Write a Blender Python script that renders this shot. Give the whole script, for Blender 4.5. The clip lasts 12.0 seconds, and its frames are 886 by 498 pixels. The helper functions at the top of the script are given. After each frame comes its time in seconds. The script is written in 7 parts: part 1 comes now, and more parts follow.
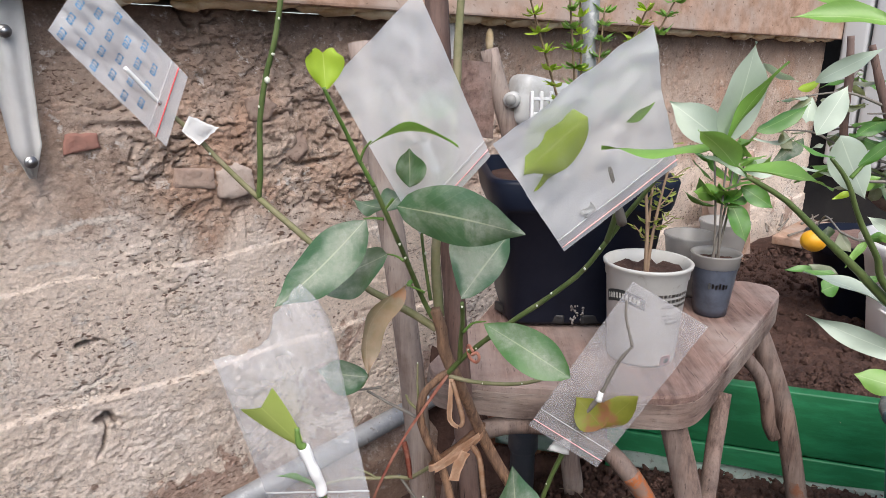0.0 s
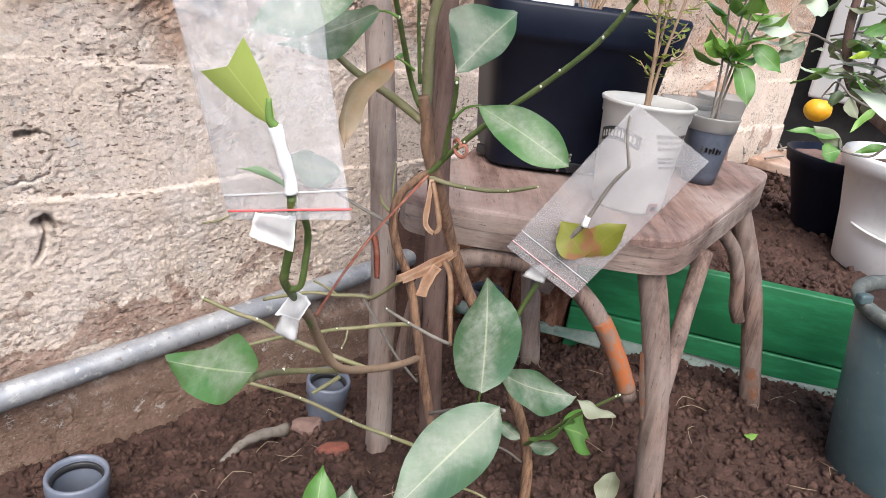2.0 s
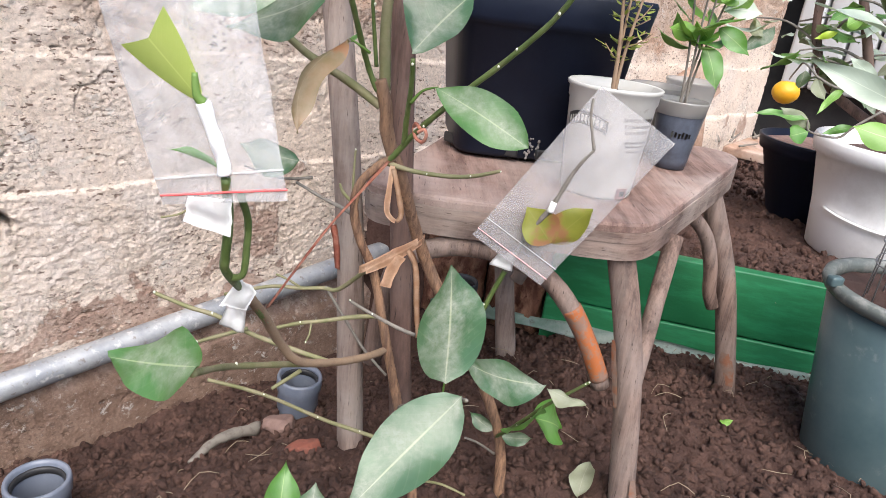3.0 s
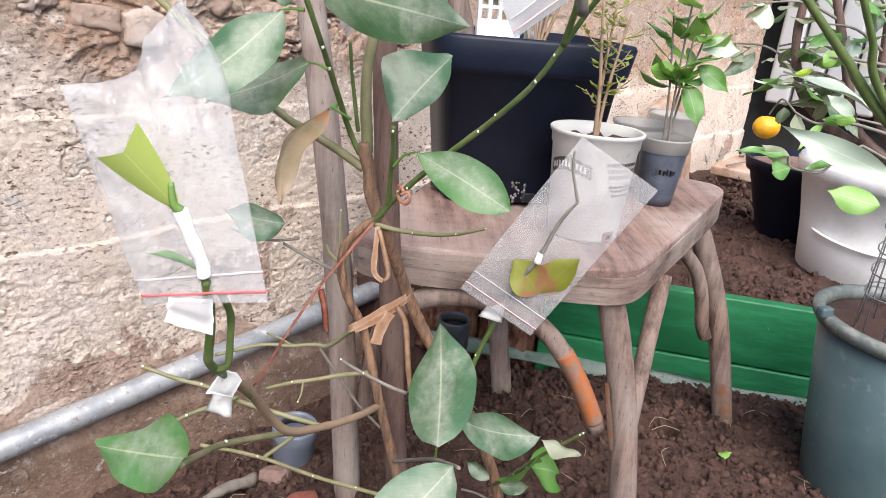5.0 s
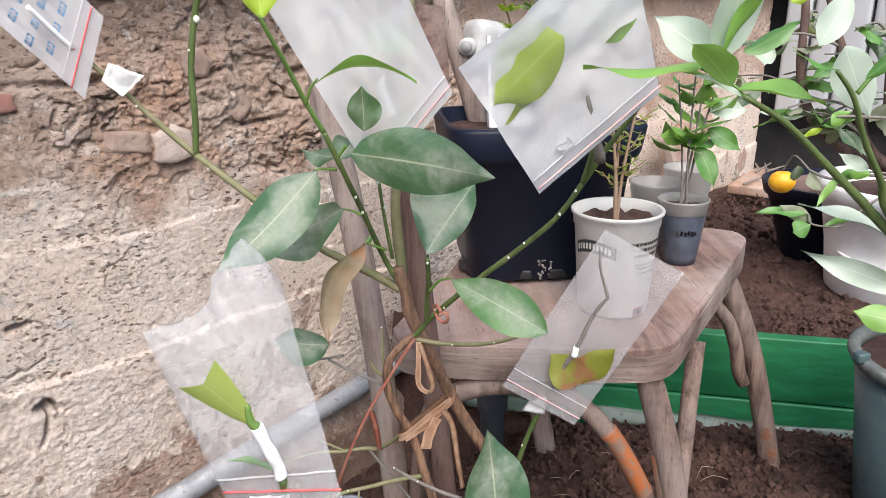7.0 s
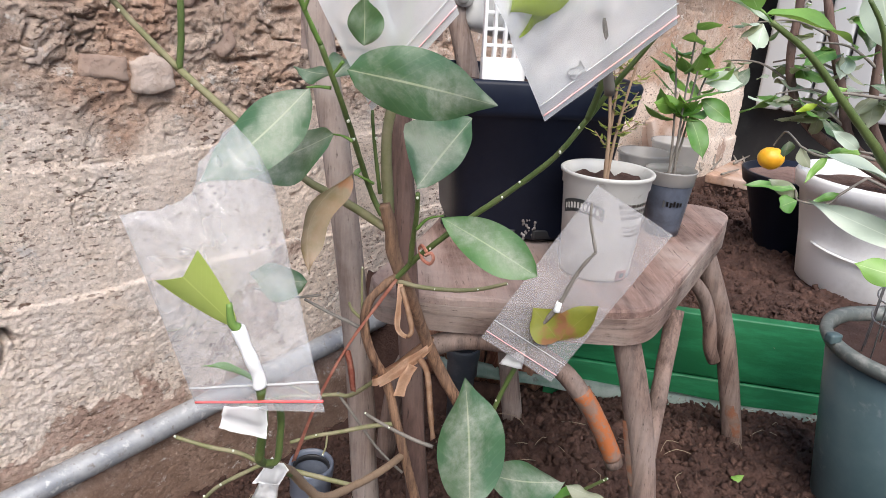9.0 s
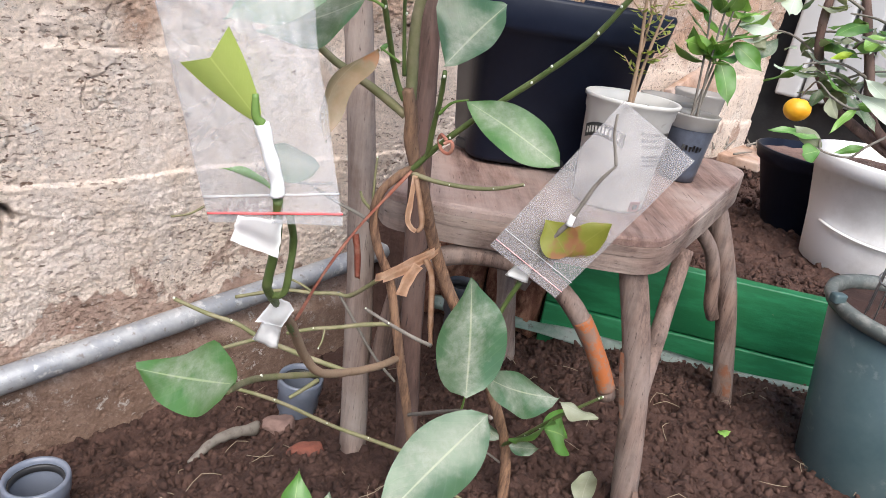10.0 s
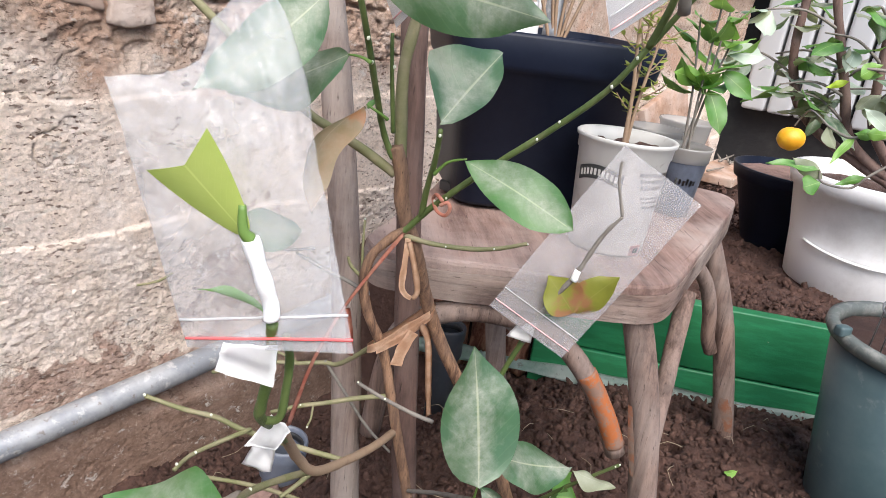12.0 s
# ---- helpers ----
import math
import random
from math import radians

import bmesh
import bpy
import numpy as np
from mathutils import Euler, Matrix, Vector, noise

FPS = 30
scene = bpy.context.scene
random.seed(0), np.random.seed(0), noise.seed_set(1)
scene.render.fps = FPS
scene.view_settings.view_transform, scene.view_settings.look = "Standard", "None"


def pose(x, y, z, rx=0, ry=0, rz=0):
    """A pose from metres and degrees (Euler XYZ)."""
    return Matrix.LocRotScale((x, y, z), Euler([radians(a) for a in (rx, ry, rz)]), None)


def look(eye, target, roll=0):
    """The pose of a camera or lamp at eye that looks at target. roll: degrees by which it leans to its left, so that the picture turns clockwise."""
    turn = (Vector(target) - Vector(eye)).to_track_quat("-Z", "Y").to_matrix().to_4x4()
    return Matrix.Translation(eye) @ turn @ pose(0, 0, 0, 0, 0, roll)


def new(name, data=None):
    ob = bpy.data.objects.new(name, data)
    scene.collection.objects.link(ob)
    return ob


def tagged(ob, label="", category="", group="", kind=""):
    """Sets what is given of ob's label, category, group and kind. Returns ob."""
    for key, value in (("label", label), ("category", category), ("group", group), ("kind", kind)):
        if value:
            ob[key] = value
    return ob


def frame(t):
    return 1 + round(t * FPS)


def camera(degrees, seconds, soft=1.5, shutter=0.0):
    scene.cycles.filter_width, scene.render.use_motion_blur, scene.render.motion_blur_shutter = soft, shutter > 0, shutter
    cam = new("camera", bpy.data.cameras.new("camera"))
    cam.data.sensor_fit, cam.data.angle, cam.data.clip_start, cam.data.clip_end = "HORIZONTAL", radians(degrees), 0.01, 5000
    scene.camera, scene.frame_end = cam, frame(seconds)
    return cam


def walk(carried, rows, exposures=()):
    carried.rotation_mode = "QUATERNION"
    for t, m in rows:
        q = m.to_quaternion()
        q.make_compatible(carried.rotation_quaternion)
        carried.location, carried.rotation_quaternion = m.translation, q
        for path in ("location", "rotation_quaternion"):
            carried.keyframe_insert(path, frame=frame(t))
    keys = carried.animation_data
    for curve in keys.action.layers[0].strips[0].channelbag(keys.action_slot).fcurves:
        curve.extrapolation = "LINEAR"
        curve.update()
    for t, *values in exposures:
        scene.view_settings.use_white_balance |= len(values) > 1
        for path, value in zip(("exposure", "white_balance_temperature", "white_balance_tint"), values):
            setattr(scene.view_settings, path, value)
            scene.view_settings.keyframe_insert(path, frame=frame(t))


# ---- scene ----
cam = camera(65.9, 12.0, soft=0.4)
PATH = [
    (0, (0.005, 0.003, 0.619), (-0.006, 1.929, 0.078), 0.4),
    (0.5, (-0.002, 0.008, 0.584), (0.027, 1.913, -0.022), 2.8),
    (1, (-0.004, 0.007, 0.549), (0.035, 1.874, -0.166), 4.3),
    (1.5, (-0.007, 0.014, 0.524), (0.078, 1.87, -0.216), 6.0),
    (2, (-0.006, 0.019, 0.503), (0.108, 1.873, -0.239), 7.8),
    (2.5, (0.003, 0.027, 0.496), (0.15, 1.878, -0.247), 7.0),
    (3, (0.011, 0.029, 0.494), (0.176, 1.877, -0.252), 7.2),
    (3.2, (0.014, 0.034, 0.496), (0.207, 1.878, -0.255), 7.0),
    (4.8, (0.016, 0.039, 0.521), (0.194, 1.908, -0.17), 5.0),
    (5, (0.015, 0.038, 0.523), (0.189, 1.906, -0.17), 5.1),
    (5.5, (0.006, 0.041, 0.543), (0.168, 1.921, -0.12), 4.0),
    (6, (0.003, 0.039, 0.569), (0.141, 1.921, -0.093), 1.1),
    (6.5, (-0.001, 0.037, 0.577), (0.115, 1.923, -0.078), 0.6),
    (7, (0.001, 0.042, 0.597), (0.115, 1.935, -0.038), -1.1),
    (7.2, (0.001, 0.042, 0.602), (0.112, 1.94, -0.018), -1.4),
    (8.8, (-0.009, 0.045, 0.574), (0.171, 1.92, -0.1), 3.0),
    (9, (-0.011, 0.049, 0.563), (0.189, 1.917, -0.125), 3.7),
    (9.5, (-0.02, 0.039, 0.538), (0.143, 1.893, -0.195), 5.6),
    (10, (-0.018, 0.038, 0.502), (0.196, 1.877, -0.256), 9.5),
    (10.5, (-0.028, 0.038, 0.493), (0.186, 1.878, -0.263), 10.7),
    (11, (-0.025, 0.062, 0.515), (0.248, 1.916, -0.183), 8.2),
    (11.5, (-0.027, 0.08, 0.518), (0.26, 1.93, -0.183), 7.8),
    (12, (-0.036, 0.094, 0.515), (0.261, 1.944, -0.184), 7.8),
]
EXPOSURE = [(0, 0.62), (0.6, 0.68), (1.5, 0.92), (3.0, 1.15), (5.0, 1.2), (6.0, 1.08), (7.2, 0.91), (9.0, 0.86), (9.6, 0.98), (10.3, 1.04), (11.0, 1.13), (12.0, 1.08)]
walk(cam, [(t, look(eye, target, roll)) for t, eye, target, roll in PATH], EXPOSURE)

# ---- light: a bright overcast sky over the greenhouse ----
SUN_EL, SUN_AZ = 50.0, 174.0
world = bpy.data.worlds.new("sky")
scene.world = world
world.use_nodes = True
wn = world.node_tree.nodes
sky = wn.new("ShaderNodeTexSky")
sky.sky_type = "NISHITA"
sky.sun_disc = False
sky.sun_elevation = radians(SUN_EL)
sky.sun_rotation = radians(SUN_AZ)
sky.air_density, sky.dust_density, sky.ozone_density = 1.0, 2.0, 1.0
world.node_tree.links.new(sky.outputs[0], wn["Background"].inputs[0])
wn["Background"].inputs[1].default_value = 0.125
sun = new("sun", bpy.data.lights.new("sun", "SUN"))
sun.data.energy, sun.data.angle, sun.data.color = 2.5, radians(55), (1.0, 0.95, 0.90)
az = radians(SUN_AZ)
sun.matrix_world = look((0, 0, 4), (0 - 4 * math.sin(az) / math.tan(radians(SUN_EL)), 0 - 4 * math.cos(az) / math.tan(radians(SUN_EL)), 0))


# ---- plan of the old wall: where it starts, its bearing and its face ----
WALL_AT = Vector((-0.419, 0.765, 0.0))
WALL_ANGLE = radians(44)
ALONG = Vector((math.cos(WALL_ANGLE), math.sin(WALL_ANGLE), 0))
OUT = Vector((math.sin(WALL_ANGLE), -math.cos(WALL_ANGLE), 0))


# ---- materials ----
def tree_of(name):
    m = bpy.data.materials.new(name)
    m.use_nodes = True
    return m, m.node_tree.nodes, m.node_tree.links, m.node_tree.nodes["Principled BSDF"]


def noise_node(n, l, scale, detail=6.0, rough=0.6, vec=None, distortion=0.0):
    t = n.new("ShaderNodeTexNoise")
    t.inputs["Scale"].default_value = scale
    t.inputs["Detail"].default_value = detail
    t.inputs["Roughness"].default_value = rough
    t.inputs["Distortion"].default_value = distortion
    if vec is not None:
        l.new(vec, t.inputs["Vector"])
    return t


def ramp_node(n, l, fac, low, high):
    r = n.new("ShaderNodeMapRange")
    r.inputs["From Min"].default_value, r.inputs["From Max"].default_value = low, high
    l.new(fac, r.inputs["Value"])
    return r.outputs[0]


def mix_node(n, l, fac, a, b):
    """Colour mix; a and b are sockets or RGB tuples."""
    x = n.new("ShaderNodeMix")
    x.data_type = "RGBA"
    if isinstance(fac, (int, float)):
        x.inputs[0].default_value = fac
    else:
        l.new(fac, x.inputs[0])
    for k, c in ((6, a), (7, b)):
        if isinstance(c, tuple):
            x.inputs[k].default_value = (*c, 1)
        else:
            l.new(c, x.inputs[k])
    return x.outputs[2]


def bump_node(n, l, bsdf, height, strength, distance, prior=None):
    b = n.new("ShaderNodeBump")
    b.inputs["Strength"].default_value = strength
    b.inputs["Distance"].default_value = distance
    l.new(height, b.inputs["Height"])
    if prior is not None:
        l.new(prior, b.inputs["Normal"])
    l.new(b.outputs[0], bsdf.inputs["Normal"])
    return b.outputs[0]


def coords(n, l, stretch=(1, 1, 1), turn=(0, 0, 0)):
    c = n.new("ShaderNodeTexCoord")
    m = n.new("ShaderNodeMapping")
    m.inputs["Scale"].default_value = stretch
    m.inputs["Rotation"].default_value = turn
    l.new(c.outputs["Object"], m.inputs["Vector"])
    return m.outputs[0]


def plain(name, base, rough=0.5, metal=0.0, spots=(), bump=(0, 0, 0), stretch=(1, 1, 1), vary=0.0):
    """A surface with layers of spots: (scale, colour, low, high)."""
    m, n, l, b = tree_of(name)
    v = coords(n, l, stretch)
    col = base
    for scale, c, lo, hi in spots:
        t = noise_node(n, l, scale, 8, 0.65, v)
        col = mix_node(n, l, ramp_node(n, l, t.outputs[0], lo, hi), col, c)
    if vary:
        info = n.new("ShaderNodeObjectInfo")
        hsv = n.new("ShaderNodeHueSaturation")
        r = n.new("ShaderNodeMapRange")
        r.inputs["To Min"].default_value, r.inputs["To Max"].default_value = 1 - vary, 1 + vary
        l.new(info.outputs["Random"], r.inputs["Value"])
        l.new(r.outputs[0], hsv.inputs["Value"])
        if isinstance(col, tuple):
            hsv.inputs["Color"].default_value = (*col, 1)
        else:
            l.new(col, hsv.inputs["Color"])
        col = hsv.outputs[0]
    if isinstance(col, tuple):
        b.inputs["Base Color"].default_value = (*col, 1)
    else:
        l.new(col, b.inputs["Base Color"])
    b.inputs["Roughness"].default_value = rough
    b.inputs["Metallic"].default_value = metal
    if bump[0]:
        t = noise_node(n, l, bump[0], 8, 0.7, v)
        bump_node(n, l, b, t.outputs[0], bump[1], bump[2])
    return m


def adobe_material():
    """Old clay wall: crumbling tan earth blocks above, thin lime plaster that scales off below."""
    m, n, l, b = tree_of("adobe")
    v = coords(n, l)
    flat = coords(n, l, (1, 1, 1.12))
    sep = n.new("ShaderNodeSeparateXYZ")
    l.new(v, sep.inputs[0])
    big = noise_node(n, l, 6, 8, 0.65, v)
    mid = noise_node(n, l, 26, 8, 0.7, v)
    fine = noise_node(n, l, 420, 6, 0.75, flat)
    # broken blocks of earth
    jolt = n.new("ShaderNodeVectorMath")
    jolt.operation = "MULTIPLY_ADD"
    l.new(mid.outputs["Color"], jolt.inputs[0])
    jolt.inputs[1].default_value = (0.03, 0.03, 0.03)
    l.new(v, jolt.inputs[2])

    def blocks(scale, feature):
        t = n.new("ShaderNodeTexVoronoi")
        t.feature = feature
        t.inputs["Scale"].default_value = scale
        l.new(jolt.outputs[0], t.inputs["Vector"])
        return t

    edge = blocks(24, "DISTANCE_TO_EDGE")
    crumb = blocks(75, "F1")
    crumb_tone = n.new("ShaderNodeSeparateColor")
    l.new(crumb.outputs["Color"], crumb_tone.inputs[0])
    lump = noise_node(n, l, 13, 9, 0.7, v, 0.7)
    earth = mix_node(n, l, ramp_node(n, l, lump.outputs[0], 0.36, 0.66), (0.44, 0.315, 0.245), (0.63, 0.505, 0.42))
    earth = mix_node(n, l, ramp_node(n, l, big.outputs[0], 0.50, 0.62), earth, (0.52, 0.345, 0.255))
    earth = mix_node(n, l, ramp_node(n, l, mid.outputs[0], 0.54, 0.70), earth, (0.66, 0.55, 0.47))
    joint = ramp_node(n, l, edge.outputs["Distance"], 0.045, 0.0)
    patchy = ramp_node(n, l, mid.outputs[0], 0.55, 0.68)
    both = n.new("ShaderNodeMath")
    both.operation = "MULTIPLY"
    l.new(joint, both.inputs[0])
    l.new(patchy, both.inputs[1])
    earth = mix_node(n, l, both.outputs[0], earth, (0.15, 0.095, 0.072))
    # brown overhang shade and stain below the wall top, painted into the earth
    shade_stain = n.new("ShaderNodeMath")
    shade_stain.operation = "MULTIPLY_ADD"
    l.new(lump.outputs[0], shade_stain.inputs[0])
    shade_stain.inputs[1].default_value = 0.22
    l.new(sep.outputs[2], shade_stain.inputs[2])
    earth = mix_node(n, l, ramp_node(n, l, shade_stain.outputs[0], 0.66, 0.79), earth, (0.215, 0.150, 0.118))
    # plaster
    tint = noise_node(n, l, 2.6, 5, 0.6, v)
    lime = mix_node(n, l, ramp_node(n, l, tint.outputs[0], 0.42, 0.60), (0.80, 0.665, 0.56), (0.79, 0.70, 0.64))
    lime = mix_node(n, l, ramp_node(n, l, mid.outputs[0], 0.36, 0.62), (0.76, 0.635, 0.54), lime)
    chalk = noise_node(n, l, 9, 10, 0.72, v, 0.6)
    lime = mix_node(n, l, ramp_node(n, l, chalk.outputs[0], 0.57, 0.66), lime, (0.81, 0.735, 0.665))
    clay = mix_node(n, l, ramp_node(n, l, mid.outputs[0], 0.3, 0.7), (0.20, 0.125, 0.092), (0.36, 0.25, 0.195))
    add = n.new("ShaderNodeMath")
    add.operation = "MULTIPLY_ADD"
    l.new(big.outputs[0], add.inputs[0])
    add.inputs[1].default_value = 0.34
    l.new(sep.outputs[2], add.inputs[2])
    up = ramp_node(n, l, add.outputs[0], 0.53, 0.59)
    # the bare reddish patches low down, where the coat has fallen
    bare = noise_node(n, l, 8.5, 8, 0.62, v, 0.3)
    down = n.new("ShaderNodeMath")
    down.operation = "MULTIPLY_ADD"
    l.new(sep.outputs[2], down.inputs[0])
    down.inputs[1].default_value = -0.9
    l.new(bare.outputs[0], down.inputs[2])
    fallen = ramp_node(n, l, down.outputs[0], 0.455, 0.48)
    low = ramp_node(n, l, add.outputs[0], 0.17, 0.12)
    lime = mix_node(n, l, fallen, lime, mix_node(n, l, ramp_node(n, l, mid.outputs[0], 0.35, 0.65), (0.42, 0.285, 0.23), (0.55, 0.42, 0.35)))
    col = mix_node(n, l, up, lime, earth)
    col = mix_node(n, l, low, col, clay)
    # ragged smears of white lime drawn along the wall
    from_start = n.new("ShaderNodeVectorMath")
    from_start.operation = "SUBTRACT"
    l.new(v, from_start.inputs[0])
    from_start.inputs[1].default_value = WALL_AT
    run = n.new("ShaderNodeVectorMath")
    run.operation = "DOT_PRODUCT"
    l.new(from_start.outputs[0], run.inputs[0])
    run.inputs[1].default_value = ALONG

    def smear(a, b, wide):
        def sums(op, x, y, z=None):
            t = n.new("ShaderNodeMath")
            t.operation = op
            for k, q in enumerate((x, y, z)):
                if isinstance(q, (int, float)):
                    t.inputs[k].default_value = q
                elif q is not None:
                    l.new(q, t.inputs[k])
            return t.outputs[0]

        slope = (b[1] - a[1]) / (b[0] - a[0])
        line = sums("MULTIPLY_ADD", run.outputs["Value"], -slope, sep.outputs[2])
        wob = sums("MULTIPLY_ADD", mid.outputs[0], 0.030, line)
        gap = sums("ABSOLUTE", sums("SUBTRACT", wob, a[1] - slope * a[0] + 0.015), 0)
        ends = sums("ABSOLUTE", sums("SUBTRACT", run.outputs["Value"], (a[0] + b[0]) / 2), 0)
        half = (b[0] - a[0]) / 2
        torn = sums("MULTIPLY_ADD", chalk.outputs[0], 1.3 * wide, gap)
        return sums("MULTIPLY", ramp_node(n, l, torn, 1.75 * wide, 1.25 * wide), ramp_node(n, l, ends, half, half * 0.45))

    for start, end, wide in (((-0.075, 0.424), (0.075, 0.433), 0.0055), ((-0.070, 0.389), (0.010, 0.388), 0.0045), ((-0.075, 0.230), (0.050, 0.233), 0.0055), ((0.02, 0.234), (0.13, 0.246), 0.003), ((-0.30, 0.238), (-0.09, 0.231), 0.004)):
        col = mix_node(n, l, smear(start, end, 0.8 * wide), col, (0.76, 0.675, 0.60))
    # thin cracks between scales
    scale = noise_node(n, l, 95, 8, 0.66, flat, 0.15)
    off = n.new("ShaderNodeMath")
    off.operation = "SUBTRACT"
    l.new(scale.outputs[0], off.inputs[0])
    off.inputs[1].default_value = 0.5
    size = n.new("ShaderNodeMath")
    size.operation = "ABSOLUTE"
    l.new(off.outputs[0], size.inputs[0])
    where = ramp_node(n, l, chalk.outputs[0], 0.46, 0.60)
    line = n.new("ShaderNodeMath")
    line.operation = "MULTIPLY"
    l.new(ramp_node(n, l, size.outputs[0], 0.016, 0.002), line.inputs[0])
    l.new(where, line.inputs[1])
    col = mix_node(n, l, line.outputs[0], col, (0.19, 0.125, 0.095))
    speck = noise_node(n, l, 150, 10, 0.82, flat)
    col = mix_node(n, l, ramp_node(n, l, speck.outputs[0], 0.57, 0.67), col, (0.55, 0.44, 0.37))
    chip = noise_node(n, l, 58, 9, 0.75, flat)
    pale = n.new("ShaderNodeMath")
    pale.operation = "MULTIPLY"
    l.new(ramp_node(n, l, chip.outputs[0], 0.56, 0.60), pale.inputs[0])
    l.new(where, pale.inputs[1])
    col = mix_node(n, l, pale.outputs[0], col, (0.70, 0.645, 0.60))
    col = mix_node(n, l, ramp_node(n, l, fine.outputs[0], 0.62, 0.72), col, (0.27, 0.19, 0.15))
    # small flat pits, wider than high, in patches
    pit = noise_node(n, l, 105, 4, 0.6, coords(n, l, (1, 1, 2.3)), 0.2)
    pitted = n.new("ShaderNodeMath")
    pitted.operation = "MULTIPLY"
    l.new(ramp_node(n, l, pit.outputs[0], 0.585, 0.625), pitted.inputs[0])
    l.new(ramp_node(n, l, noise_node(n, l, 7.5, 6, 0.65, v).outputs[0], 0.38, 0.56), pitted.inputs[1])
    col = mix_node(n, l, pitted.outputs[0], col, (0.20, 0.135, 0.105))
    grit = noise_node(n, l, 240, 7, 0.8, flat)
    tone_of = n.new("ShaderNodeMapRange")
    tone_of.inputs["From Min"].default_value, tone_of.inputs["From Max"].default_value = 0.34, 0.66
    tone_of.inputs["To Min"].default_value, tone_of.inputs["To Max"].default_value = 0.84, 1.26
    l.new(grit.outputs[0], tone_of.inputs["Value"])
    shade = n.new("ShaderNodeHueSaturation")
    l.new(col, shade.inputs["Color"])
    l.new(tone_of.outputs[0], shade.inputs["Value"])
    col = shade.outputs[0]
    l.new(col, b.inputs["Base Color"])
    b.inputs["Roughness"].default_value = 0.95
    b.inputs["Specular IOR Level"].default_value = 0.15

    def times(x, y):
        t = n.new("ShaderNodeMath")
        t.operation = "MULTIPLY"
        l.new(x, t.inputs[0])
        l.new(y, t.inputs[1])
        return t.outputs[0]

    p = bump_node(n, l, b, times(crumb_tone.outputs[0], times(up, patchy)), 0.5, 0.004)
    p = bump_node(n, l, b, fallen, 0.7, 0.0025, p)
    p = bump_node(n, l, b, pale.outputs[0], 0.6, 0.0018, p)
    p = bump_node(n, l, b, times(ramp_node(n, l, scale.outputs[0], 0.485, 0.515), where), 0.5, 0.0018, p)
    p = bump_node(n, l, b, speck.outputs[0], 1.0, 0.0030, p)
    p = bump_node(n, l, b, ramp_node(n, l, pitted.outputs[0], 1.0, 0.0), 0.9, 0.003, p)
    bump_node(n, l, b, fine.outputs[0], 0.9, 0.0026, p)
    return m


def wood_material(name, dark, light, grey, stretch, scale=18.0, turn=(0, 0, 0)):
    m, n, l, b = tree_of(name)
    v = coords(n, l, stretch, turn)
    g = noise_node(n, l, scale, 8, 0.7, v, 0.15)
    s = noise_node(n, l, scale * 5, 4, 0.6, v)
    w = noise_node(n, l, 9, 6, 0.6, coords(n, l))
    col = mix_node(n, l, ramp_node(n, l, g.outputs[0], 0.40, 0.60), dark, light)
    col = mix_node(n, l, ramp_node(n, l, w.outputs[0], 0.42, 0.66), col, grey)
    col = mix_node(n, l, ramp_node(n, l, s.outputs[0], 0.62, 0.72), col, tuple(0.45 * c for c in dark))
    l.new(col, b.inputs["Base Color"])
    b.inputs["Roughness"].default_value = 0.8
    p = bump_node(n, l, b, g.outputs[0], 0.5, 0.004)
    bump_node(n, l, b, s.outputs[0], 0.4, 0.0015, p)
    return m


